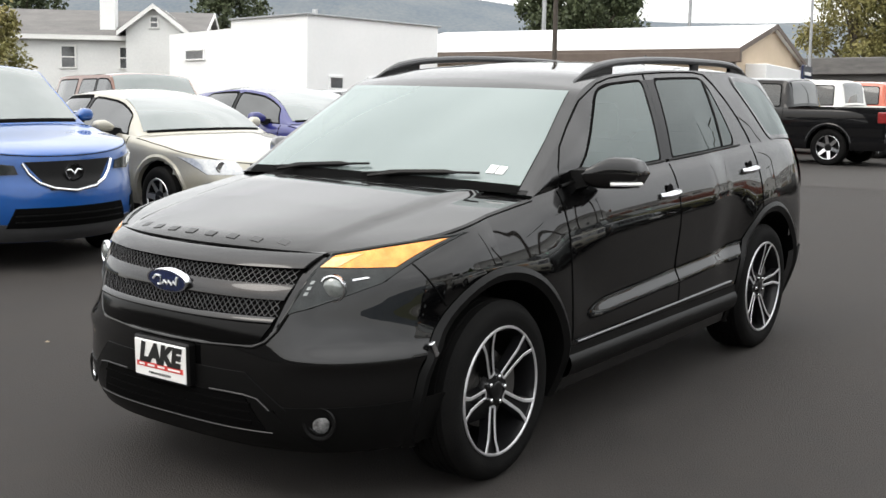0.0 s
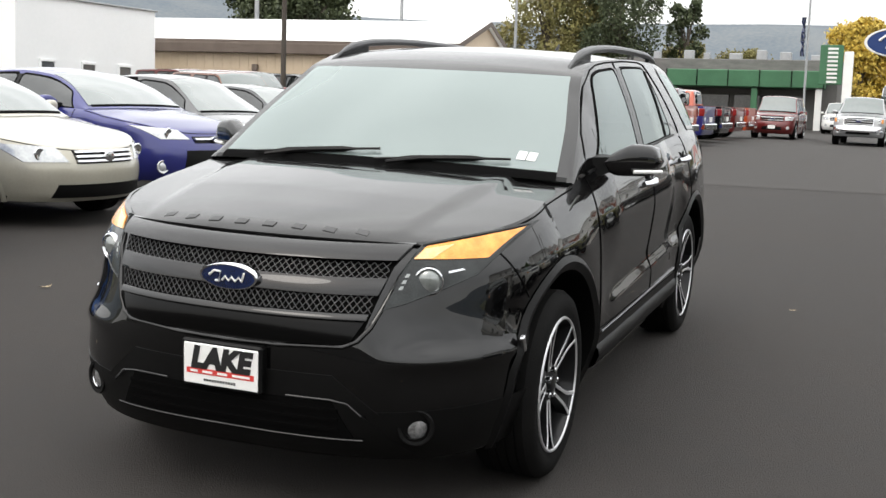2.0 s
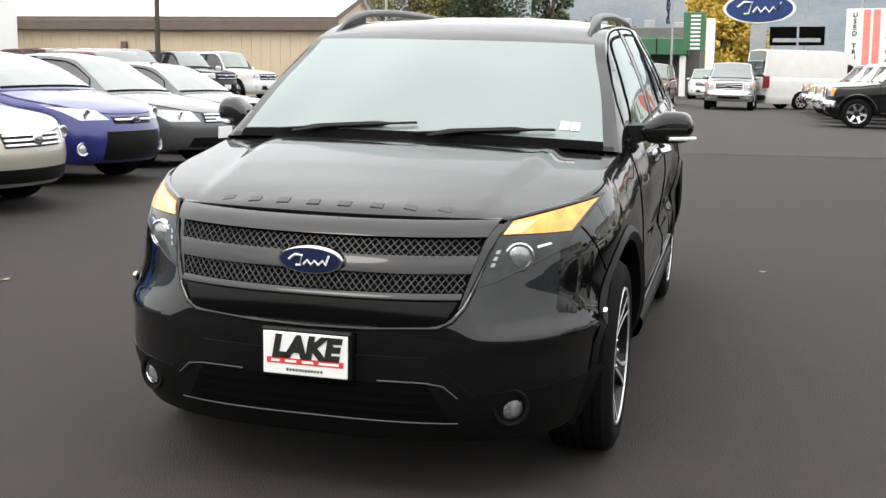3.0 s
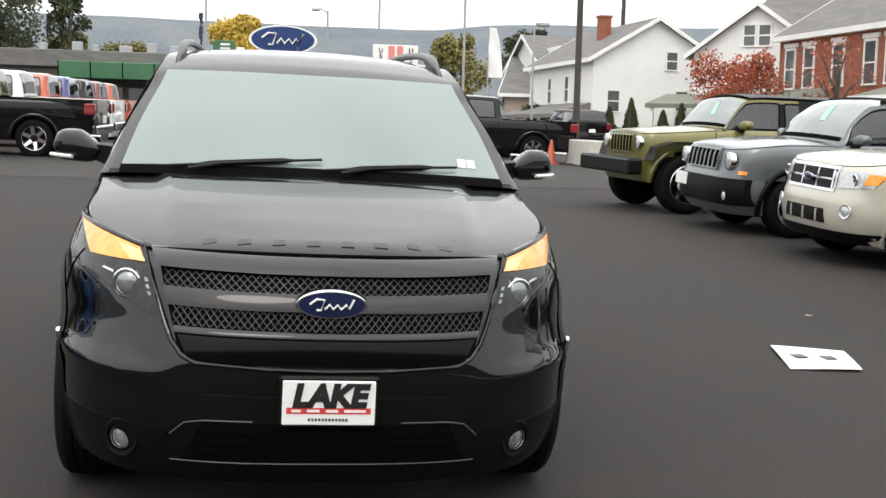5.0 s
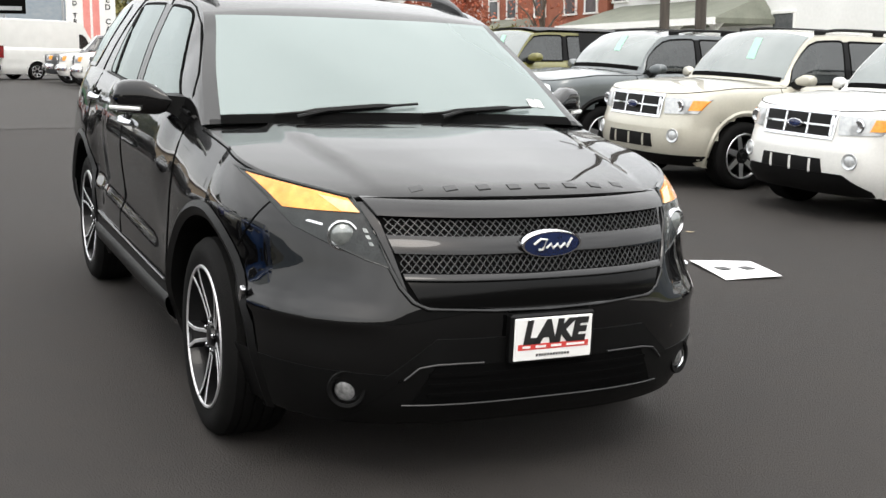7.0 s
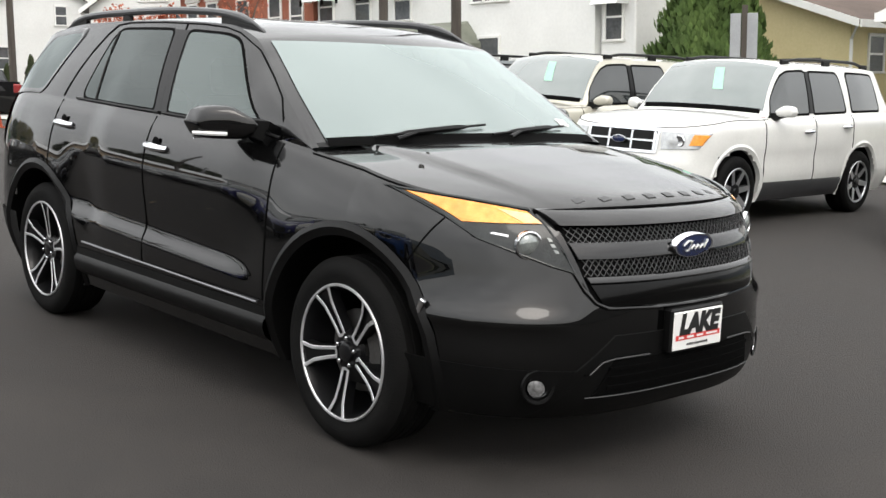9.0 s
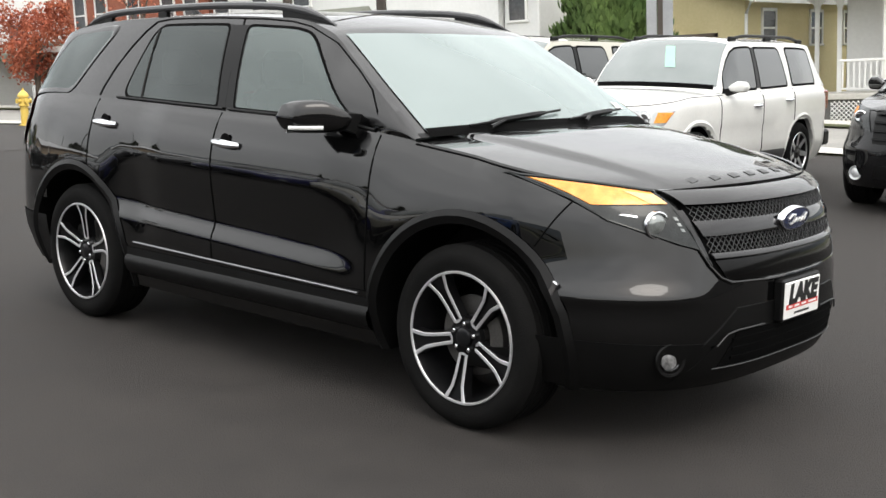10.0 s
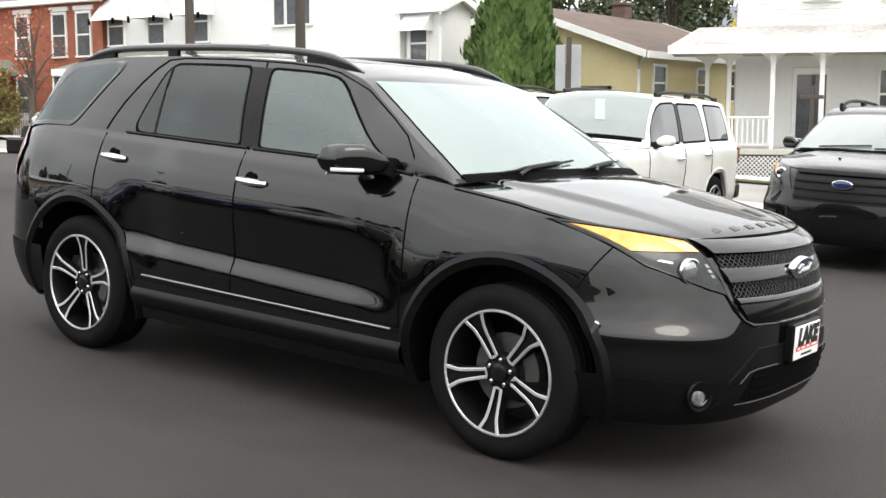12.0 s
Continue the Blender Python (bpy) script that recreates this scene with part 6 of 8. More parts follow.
def pickup(x, y, hd, mat_, label, style="truck", facing=True, cab=2.72):
    s = shape(5.89, 1.0, 1.93, 3.68, 0.93, 0.405, "pickup", ra=0.49, cab_end=cab, handle_mat=None)
    v = vehicle("pickup_truck", s, on_ground(x, y, hd), mat_, label, "truck", LOT, wheels=style, ds=0.10)
    nose_parts(v, s, (0.52, 0.82, 1.08), [(0.60, 0.86), (0.88, 0.86), (0.90, 1.08), (0.60, 1.08)], (0.72, 0.56), (0.45, 0.46, 0.56), bars=3, emblem=(0.96, 0.12, BLUE_ENAMEL), surround=CHROME, amber=True)
    tail_parts(v, s, 0.985, 0.96, 1.20, 0.09)
    for sgn in (1, -1):
        part("side_step", Geo().tube([(sgn * 0.97, yy, 0.42) for yy in (0.6, 1.0, 2.4, 2.7)], 0.035, 8), BLACK_PLASTIC, v)
    part("front_bumper_bar", s.fpatch([(-0.9, 0.56), (0.9, 0.56), (0.9, 0.74), (-0.9, 0.74)], 0.04, 18, 4, 0.08), CHROME, v)
    return v


def wagon(x, y, hd, mat_, label, L=4.9, W=0.97, H=1.80):
    s = shape(L, W, H, 2.9, 0.9, 0.38, "box")
    v = vehicle("estate_utility_vehicle", s, on_ground(x, y, hd), mat_, label, "car", LOT, ds=0.12)
    nose_parts(v, s, (0.45, 0.76, 0.98), [(0.52, 0.80), (0.82, 0.82), (0.87, 0.98), (0.52, 0.98)], (0.66, 0.5), (0.42, 0.40, 0.54), bars=2, emblem=(0.87, 0.11, BLUE_ENAMEL), plate=0.52)
    tail_parts(v, s, 0.9, 0.9, 1.2, 0.16)
    return v


# the row of cars that noses in from the -x side
crossover("compact_crossover", -5.43, 2.05, -8, P_BLUE, "bright blue compact crossover with a black grille")
sedan("saloon_car", -5.60, 4.62, -8, P_GOLD, "pale gold saloon car with a chrome barred grille", H=1.40)
hatchback("hatchback_car", -5.97, 7.12, -8, P_INDIGO, "deep blue hatchback with dark alloy wheels")
sedan("saloon_car", -6.16, 9.72, -8, P_GREY, "mid grey saloon car with a dealer plate", 4.45, 0.86, 1.49, 2.615, 0.90, 0.31, True)
sedan("saloon_car", -6.55, 12.53, -8, P_SLATE, "slate grey saloon car, its glass reflecting the sky", 4.75, 0.90, 1.45, 2.85, 0.93, 0.33)
# behind them
wagon(-14.8, 6.2, 150, P_SLATE, "slate grey utility vehicle behind the front row")
wagon(-14.5, 15.2, 150, P_SILVER, "silver utility vehicle behind the front row", 4.6, 0.92, 1.62)
wagon(-11.9, 9.3, -15, P_BROWN, "brownish red utility vehicle behind the front row", 4.7, 0.95, 1.78)
sedan("saloon_car", -13.5, 20.5, -25, P_SILVER, "silver saloon car by the white building")
wagon(-14.8, 24.5, -25, P_BROWN, "brownish red utility vehicle by the white building", 4.7, 0.95, 1.72)
wagon(-21.5, 32.5, -20, P_RED, "dark red utility vehicle before the tan building")
wagon(-17.6, 30.6, -15, P_RED, "red utility vehicle before the tan building", 4.6, 0.93, 1.74)
wagon(-17.2, 33.6, -15, P_BLACK, "black utility vehicle before the tan building", 4.6, 0.93, 1.74)
wagon(-16.9, 36.6, -15, P_WHITE, "white utility vehicle before the tan building", 4.8, 0.95, 1.80)
# the row on the +x side
boxy("boxy_utility_vehicle", 6.15, 6.45, 183, P_CHAMP, "champagne boxy utility vehicle with a chrome grille")
boxy("boxy_utility_vehicle", 6.35, 4.12, 183, P_WHITE, "white boxy utility vehicle with a green price sheet", skirt=0.44)
compact_jeep(5.95, 8.84, 183)
open_jeep(5.5, 11.3, 186)
es = HS
dark_suv = vehicle("sport_utility_vehicle", es, on_ground(7.68, 1.13, 184), P_BLACK, "black sport utility vehicle with a silver-rimmed oval badge", "car", LOT, ds=0.06, wheels="dark")
nose_parts(dark_suv, es, (0.50, 0.68, 1.0), [(0.535, 0.785), (0.775, 0.885), (0.86, 1.04), (0.615, 1.0)], (0.665, 0.385), (0.47, 0.345, 0.475), bars=4, bar_mat=GLOSS_BLACK, emblem=(0.872, 0.10, BLUE_ENAMEL), lamp_mat=LAMP_DARK, amber=True)
roof_rails(dark_suv, es, 1.15, 3.3, 0.6, 0.07, BLACK_PLASTIC, 0.02)
for _x in (-0.3, 0.3):
    part("wiper", Geo().tube([tuple(es.T(0.36 + 0.04 * t, (_x - 0.28 + 0.56 * t) / 0.86, 0.02)) for t in np.linspace(0, 1, 8)], 0.01, 6), BLACK_PLASTIC, dark_suv)
# trucks across the back of the lot
pickup(-8.55, 23.0, 176, P_BLACK, "black pickup truck with chrome wheels, seen broadside")
for _k, (_y, _m, _l) in enumerate(((26.7, P_WHITE, "white pickup truck in the back row"), (30.5, P_ORANGE, "orange-red pickup truck in the back row"), (34.2, P_INDIGO, "deep blue pickup truck in the back row"),
                                   (38.0, P_BLACK, "black pickup truck in the back row"), (41.8, P_RED, "dark red pickup truck in the back row"), (45.6, P_ORANGE, "orange-red pickup truck far in the back row"))):
    pickup(-8.6, _y, 177, _m, _l)
pickup(4.35, 30.2, 174, P_BLACK, "black extended-cab pickup truck with a paper in its window")
for _y, _m, _l in ((33.8, P_SILVER, "silver pickup truck behind the black one"), (37.2, P_WHITE, "white pickup truck in the far row"), (40.6, P_WHITE, "white pickup truck in the far row"), (44.0, P_SLATE, "slate grey pickup truck in the far row")):
    pickup(4.5 - 0.02 * (_y - 33), _y, 174, _m, _l)
wagon(-3.0, 48.0, 268, P_RED, "dark red utility vehicle facing down the lot", 5.0, 0.95, 1.86)
pickup(0.6, 44.5, 268, P_SILVER, "silver pickup truck facing down the lot")
wagon(3.1, 66.0, 268, P_RED, "red utility vehicle far down the lot")
wagon(-1.2, 66.0, 268, P_WHITE, "white utility vehicle far down the lot")
vs_ = shape(5.98, 1.03, 2.55, 3.30, 0.95, 0.36, "van")
van = vehicle("delivery_van", vs_, on_ground(6.1, 50.3, 25), P_WHITE, "white high-roofed delivery van", "van", LOT, ds=0.12)
tail_parts(van, vs_, 1.0, 0.9, 1.4, 0.14)
for _sg in (0.05, -0.75):
    part("rear_door_window", Geo().box(_sg, _sg + 0.7, vs_.yrear - 0.03, vs_.yrear + 0.02, 1.45, 2.05, 0.02), GLASS_FAR, van)
# across the street
sedan("saloon_car", 17.2, 55.0, 92, P_BLACK, "black saloon car parked on the street")
wagon(14.4, 50.0, 95, P_BLACK, "black utility vehicle parked on the street")

# the sheet of paper on the asphalt
_pc = [(3.10, 2.34), (2.96, 1.75), (3.41, 1.72), (3.57, 2.25)]
_g = Geo()
_rows = []
for _j in range(5):
    _b = _j / 4
    _rows.append([((_pc[0][0] * (1 - _a) + _pc[3][0] * _a) * (1 - _b) + (_pc[1][0] * (1 - _a) + _pc[2][0] * _a) * _b, (_pc[0][1] * (1 - _a) + _pc[3][1] * _a) * (1 - _b) + (_pc[1][1] * (1 - _a) + _pc[2][1] * _a) * _b) for _a in np.linspace(0, 1, 6)])
_g.grid([[(x, y, ground_z(x, y) + 0.006 + 0.012 * abs(math.sin(3.1 * x + 2 * y))) for x, y in r] for r in _rows])
paper = tagged(part("paper_sheet", _g, PAPER), "large white sheet of paper lying on the asphalt", "paper")
_pr = Geo()
for _cx, _cy in ((3.15, 2.03), (3.33, 2.0)):
    _pr.box(_cx - 0.04, _cx + 0.04, _cy - 0.05, _cy + 0.05, ground_z(_cx, _cy) + 0.020, ground_z(_cx, _cy) + 0.024)
part("paper_print", _pr, SATIN_GREY, paper)


# dry leaves and scraps on the asphalt
LITTER = surf("dry_leaf", (0.30, 0.22, 0.12), (0.45, 0.38, 0.26), 0.8, 30.0)
_rng = random.Random(4)
for _x, _y in ((-2.36, 4.55), (-2.62, 4.1), (-2.55, 0.25), (-2.95, -0.1), (-2.1, -1.55), (1.9, -2.4), (2.9, -0.9), (0.7, -2.6), (3.9, 3.4), (-3.2, 1.9), (1.55, 3.9)):
    _s, _a = _rng.uniform(0.02, 0.04), _rng.uniform(0, 6.28)
    _l = Geo()
    _pts = [(0, 0)] + [(_s * (1 + 0.35 * math.cos(5 * b)) * math.cos(b), 0.6 * _s * (1 + 0.35 * math.cos(5 * b)) * math.sin(b)) for b in np.linspace(0, 6.28319, 12, False)]
    _l.add([(_x + p * math.cos(_a) - q * math.sin(_a), _y + p * math.sin(_a) + q * math.cos(_a), ground_z(_x, _y) + 0.006 + 0.25 * abs(p) * (0.3 + _k % 2)) for _k, (p, q) in enumerate(_pts)], [(0, i, i % 12 + 1) for i in range(1, 13)])
    tagged(part("fallen_leaf", _l, LITTER), "small dry leaf lying on the asphalt", "leaf", "leaves on the asphalt")


# ---- buildings ----
W_SIDING = surf("white_siding", (0.74, 0.745, 0.73), (0.66, 0.665, 0.65), 0.6, 0.7, 0.15, 40)
W_BRICK = surf("white_painted_block", (0.86, 0.865, 0.86), (0.82, 0.83, 0.825), 0.7, 0.5, 0.3, 25)
TAN_WALL = surf("tan_metal_wall", (0.50, 0.40, 0.28), (0.56, 0.45, 0.33), 0.6, 0.6, 0.1, 30)
BROWN_TRIM = surf("brown_trim", (0.10, 0.075, 0.06), (0.13, 0.10, 0.08), 0.6, 2.0)
METAL_ROOF = surf("pale_metal_roof", (0.84, 0.85, 0.85), (0.78, 0.79, 0.79), 0.4, 0.4)
GREY_ROOF = surf("grey_shingles", (0.11, 0.107, 0.104), (0.175, 0.168, 0.16), 0.85, 1.2, 0.6, 12, stretch=(1, 1, 4))
BROWN_ROOF = surf("brown_shingles", (0.075, 0.05, 0.038), (0.115, 0.078, 0.06), 0.85, 1.2, 0.6, 12, stretch=(1, 1, 4))
PALE_ROOF = surf("weathered_white_roof", (0.56, 0.55, 0.53), (0.24, 0.22, 0.20), 0.7, 0.55)
GREEN_ROOF = surf("grey_green_shingles", (0.14, 0.15, 0.12), (0.20, 0.21, 0.17), 0.85, 1.5, 0.5, 14)
GREY_WALL = surf("dark_grey_wall", (0.11, 0.105, 0.10), (0.15, 0.145, 0.14), 0.8, 0.5, 0.2, 20)
GREEN_BAND = surf("green_fascia", (0.03, 0.11, 0.05), (0.045, 0.15, 0.07), 0.5, 0.8)
BRICK = surf("red_brick", (0.22, 0.07, 0.04), (0.31, 0.11, 0.065), 0.85, 3.0, 0.4, 30)
MORTAR = surf("mortar", (0.30, 0.24, 0.20), (0.36, 0.29, 0.25), 0.9, 3.0)
YELLOW = surf("yellow_siding", (0.58, 0.50, 0.27), (0.66, 0.57, 0.33), 0.65, 0.9, 0.1, 40)
OLIVE_WALL = surf("olive_siding", (0.22, 0.19, 0.09), (0.27, 0.23, 0.12), 0.7, 0.9)
WHITE_TRIM = surf("white_trim", (0.78, 0.78, 0.76), (0.70, 0.70, 0.68), 0.55, 2.0)
WOOD_DARK = surf("weathered_pole_wood", (0.045, 0.038, 0.032), (0.08, 0.068, 0.056), 0.9, 3.0, 0.6, 40, stretch=(6, 6, 0.6))
STEEL = surf("grey_steel", (0.30, 0.31, 0.32), (0.38, 0.39, 0.40), 0.5, 3.0, metal=0.4)
FADED_RED = surf("faded_red_print", (0.62, 0.20, 0.17), (0.68, 0.27, 0.24), 0.6, 3.0)
SIGN_BLUE = surf("dark_blue_sign", (0.012, 0.035, 0.13), (0.018, 0.045, 0.16), 0.5, 2.0, spec=0.3)
AWNING = surf("white_awning", (0.75, 0.76, 0.76), (0.68, 0.69, 0.69), 0.5, 4.0)


def frame_of(x, y, ang, z=None):
    m = pose(x, y, ground_z(x, y) - 0.05 if z is None else z, 0, 0, ang)
    return m


def wall_window(root, u, z, w, h, face="front", W=0, D=0, trim=WHITE_TRIM, sash=True):
    """A framed window that stands proud of a wall; the front wall lies along +x at y = 0 and looks to -y."""
    g, p = Geo(), Geo()
    t = 0.07
    g.box(-w / 2 - t, w / 2 + t, -0.075, 0.05, h, h + t * 1.4, 0.01)
    g.box(-w / 2 - t * 1.5, w / 2 + t * 1.5, -0.09, 0.05, -t, 0, 0.01)
    for s in (-1, 1):
        g.box(s * w / 2 - (t if s < 0 else 0), s * w / 2 + (t if s > 0 else 0), -0.07, 0.05, 0, h)
    if sash:
        g.box(-w / 2, w / 2, -0.052, 0.03, h * 0.5 - 0.03, h * 0.5 + 0.03)
    p.box(-w / 2, w / 2, -0.034, 0.02, 0, h)
    m = {"front": Matrix.Translation((u, 0, z)), "right": Matrix.Translation((W, u, z)) @ Matrix.Rotation(math.pi / 2, 4, "Z"), "left": Matrix.Translation((0, u, z)) @ Matrix.Rotation(-math.pi / 2, 4, "Z")}[face]
    ob = part("window", g.moved(m), trim, root)
    part("pane", p.moved(m), PANE, ob)
    return ob


def siding(g, W, D, z0, z1, faces, step=0.13, gable=None):
    """Overlapping boards round the chosen faces; gable(u) gives the wall top on the front face."""
    for f in faces:
        L = W if f == "front" else D
        z = z0
        while z < z1 + (0 if not gable or f != "front" else 9):
            a, b = 0.0, L
            if gable and f == "front":
                us = [u for u in np.linspace(0, L, 80) if gable(u) > z + step]
                if len(us) < 2:
                    break
                a, b = us[0], us[-1]
            q = [(a, -0.018, z), (b, -0.018, z), (b, -0.004, z + step), (a, -0.004, z + step), (a, 0.0, z), (b, 0.0, z)]
            m = {"front": Matrix.Identity(4), "right": Matrix.Translation((W, 0, 0)) @ Matrix.Rotation(math.pi / 2, 4, "Z"), "left": Matrix.Translation((0, D, 0)) @ Matrix.Rotation(-math.pi / 2, 4, "Z")}[f]
            g.add([tuple(m @ Vector(p)) for p in q], [(0, 1, 2, 3), (4, 5, 1, 0)])
            z += step


def building(name, m, W, D, eave, ridge, axis, wall, roof, label, category="house", over=0.35, boards=None, trim=WHITE_TRIM, flat=None):
    """A block with a pitched roof. axis u: the ridge runs along the front; v: the gable is the front."""
    root = thing(name, m, label, category)
    g = Geo()
    if axis == "u":
        pr = [(0, eave), (D / 2, ridge), (D, eave)]
        vs = [(x, y, z) for x in (0, W) for y, z in [(0, 0)] + pr + [(D, 0)]]
        g.add(vs, [(0, 1, 2, 3, 4), (9, 8, 7, 6, 5), (0, 5, 6, 1), (3, 8, 9, 4)])
    elif axis == "v":
        pr = [(0, eave), (W / 2, ridge), (W, eave)]
        vs = [(x, y, z) for y in (0, D) for x, z in [(0, 0)] + pr + [(W, 0)]]
        g.add(vs, [(0, 1, 2, 3, 4), (9, 8, 7, 6, 5), (0, 5, 6, 1), (3, 8, 9, 4)])
    else:
        tops = flat or [(0, eave), (W, eave)]
        for (a, za), (b, zb_) in zip(tops, tops[1:]):
            g.add([(a, 0, 0), (b, 0, 0), (b, 0, zb_), (a, 0, za), (a, D, 0), (b, D, 0), (b, D, zb_), (a, D, za)], [(0, 1, 2, 3), (5, 4, 7, 6), (3, 2, 6, 7)])
        g.add([(0, 0, 0), (0, D, 0), (0, D, tops[0][1]), (0, 0, tops[0][1])], [(0, 1, 2, 3)])
        g.add([(W, 0, 0), (W, D, 0), (W, D, tops[-1][1]), (W, 0, tops[-1][1])], [(0, 1, 2, 3)])
    part("wall", g, wall, root, smooth=0)
    if axis in "uv":
        o, th = over, 0.14
        half, L = (D / 2, W) if axis == "u" else (W / 2, D)
        sl = (ridge - eave) / half
        r = Geo()
        prof = [(-o, eave - o * sl), (half, ridge), (2 * half + o, eave - o * sl)]
        for (a, za), (b, zb_) in zip(prof, prof[1:]):
            for q in (0,):
                vs = [(t, s, z) for t in (-o, L + o) for s, z in ((a, za + 0.02), (b, zb_ + 0.02), (b, zb_ + th), (a, za + th))]
                if axis == "v":
                    vs = [(s, t, z) for t, s, z in vs]
                r.add(vs, [(0, 1, 2, 3), (7, 6, 5, 4), (0, 4, 5, 1), (3, 2, 6, 7), (0, 3, 7, 4), (1, 5, 6, 2)])
        part("roof", r, roof, root, smooth=0)
        tr = Geo()
        for s in (0, 1):
            yy = -o - 0.03 if s == 0 else 2 * half + o + 0.03
            z = eave - o * sl
            b = (-o, L + o, min(yy, yy + 0.03), max(yy, yy + 0.03) + 0.02, z - 0.06, z + 0.15)
            tr.box(*b) if axis == "u" else tr.box(b[2], b[3], b[0], b[1], b[4], b[5])
        for e in (-o - 0.025, L + o - 0.015):
            for (a, za), (b, zb_) in zip(prof, prof[1:]):
                vs = [(t, s, z) for t in (e, e + 0.04) for s, z in ((a, za - 0.06), (b, zb_ - 0.06), (b, zb_ + 0.16), (a, za + 0.16))]
                if axis == "v":
                    vs = [(s, t, z) for t, s, z in vs]
                tr.add(vs, [(0, 1, 2, 3), (7, 6, 5, 4), (0, 4, 5, 1), (3, 2, 6, 7), (0, 3, 7, 4), (1, 5, 6, 2)])
        part("eaves_trim", tr, trim, root, smooth=0)
    if boards:
        b = Geo()
        gf = (lambda u: eave + (ridge - eave) * (1 - abs(u - W / 2) / (W / 2))) if axis == "v" else None
        siding(b, W, D, 0.3, eave, boards, 0.14, gf)
        tagged(part("siding", b, wall, root, smooth=0), "", "", "", "stuff")
    return root


def chimney(root, x, y, z0, z1, s, mat_):
    g = Geo().box(x - s, x + s, y - s, y + s, z0, z1, 0.02)
    g.box(x - s - 0.06, x + s + 0.06, y - s - 0.06, y + s + 0.06, z1, z1 + 0.12, 0.02)
    part("chimney", g, mat_, root)


def porch(root, u0, u1, v0, v1, floor_z, eave, top, roof_mat, posts, post_mat=WHITE_TRIM, rail=False, lattice=False):
    """A porch before the front wall, from v0 (outer edge, negative) to v1."""
    o = 0.25
    r = Geo()
    r.add([(u0 - o, v0 - o, eave), (u1 + o, v0 - o, eave), (u1 - 0.4, v1, top), (u0 + 0.4, v1, top), (u0 - o, v0 - o, eave - 0.16), (u1 + o, v0 - o, eave - 0.16), (u1 + o, v1, eave), (u0 - o, v1, eave), (u1 + o, v1, eave - 0.16), (u0 - o, v1, eave - 0.16)],
          [(0, 1, 2, 3), (0, 4, 5, 1), (1, 6, 2), (0, 3, 7), (1, 5, 8, 6), (0, 7, 9, 4), (4, 9, 8, 5)])
    po = part("porch_roof", r, roof_mat, root, smooth=0)
    part("porch_fascia", Geo().box(u0 - o - 0.02, u1 + o + 0.02, v0 - o - 0.03, v0 - o + 0.05, eave - 0.20, eave + 0.01), WHITE_TRIM, root)
    part("porch_floor", Geo().box(u0, u1, v0, v1, floor_z - 0.14, floor_z, 0.01), CONCRETE, root)
    part("porch_skirt", Geo().box(u0 + 0.05, u1 - 0.05, v0 + 0.08, v1, -0.5, floor_z - 0.13), GREY_WALL, root)
    for u, v in posts:
        g = Geo().box(u - 0.06, u + 0.06, v - 0.06, v + 0.06, floor_z, eave - 0.14, 0.012)
        for s in (-1, 1):
            g.add([(u + s * 0.06, v - 0.03, eave - 0.16), (u + s * 0.36, v - 0.03, eave - 0.16), (u + s * 0.10, v - 0.03, eave - 0.34), (u + s * 0.06, v - 0.03, eave - 0.50), (u + s * 0.06, v + 0.03, eave - 0.16), (u + s * 0.36, v + 0.03, eave - 0.16), (u + s * 0.10, v + 0.03, eave - 0.34), (u + s * 0.06, v + 0.03, eave - 0.50)], [(0, 1, 2, 3), (7, 6, 5, 4), (1, 5, 6, 2), (2, 6, 7, 3)])
        part("porch_post", g, post_mat, root)
    if rail:
        for a, b in rail:
            part("porch_rail", Geo().box(a, b, v0 + 0.02, v0 + 0.08, floor_z + 0.78, floor_z + 0.84, 0.01), WHITE_TRIM, root)
            part("porch_rail", Geo().box(a, b, v0 + 0.03, v0 + 0.07, floor_z + 0.10, floor_z + 0.14), WHITE_TRIM, root)
            k = a + 0.06
            while k < b:
                part("baluster", Geo().box(k, k + 0.035, v0 + 0.03, v0 + 0.065, floor_z + 0.13, floor_z + 0.79), WHITE_TRIM, root)
                k += 0.13
    if lattice:
        g = Geo()
        a, b, z0, z1 = lattice
        k = a - (z1 - z0)
        while k < b:
            for s in (1, -1):
                p0 = (max(k, a), z0 + (max(k, a) - k)) if k < a else (k, z0)
                p1 = (min(k + z1 - z0, b), z0 + min(z1 - z0, b - k))
                if p1[0] > p0[0]:
                    (x0, za), (x1, zb_) = p0, p1
                    if s < 0:
                        x0, x1 = a + b - x0, a + b - x1
                    g.tube([(x0, v0 + 0.04 + 0.01 * s, za), (x1, v0 + 0.04 + 0.01 * s, zb_)], 0.014, 4)
            k += 0.11
        part("lattice", g, WHITE_TRIM, root)


# an unseen wall added behind the walk, to darken what the car's nose reflects
_sw = Geo().box(-60, 40, -30, -21, -3, 3.0, 0.05)
tagged(part("unseen_south_wall", _sw, GREY_WALL), "plain dark wall added out of view to darken reflections", "wall", kind="structure")

# white block-walled shop
wb = building("white_building", frame_of(-37.88, 31.25, -7, 0.3), 9.6, 7.4, 5.15, 5.15, "flat", W_BRICK, METAL_ROOF, "white block-walled commercial building with small windows", "building", flat=[(0, 4.72), (4.6, 4.82), (4.62, 5.15), (9.6, 5.15)])
_cap = Geo().box(4.55, 9.70, -0.10, 0.20, 5.15, 5.22, 0.01)
_cap.box(9.48, 9.70, 0.20, 7.5, 5.15, 5.22, 0.01)
part("parapet_cap", _cap, STEEL, wb, smooth=0)
for _v_ in (1.5, 3.6, 5.6):
    wall_window(wb, _v_, 1.9, 0.65, 0.85, "right", 9.6, 7.4, W_BRICK)
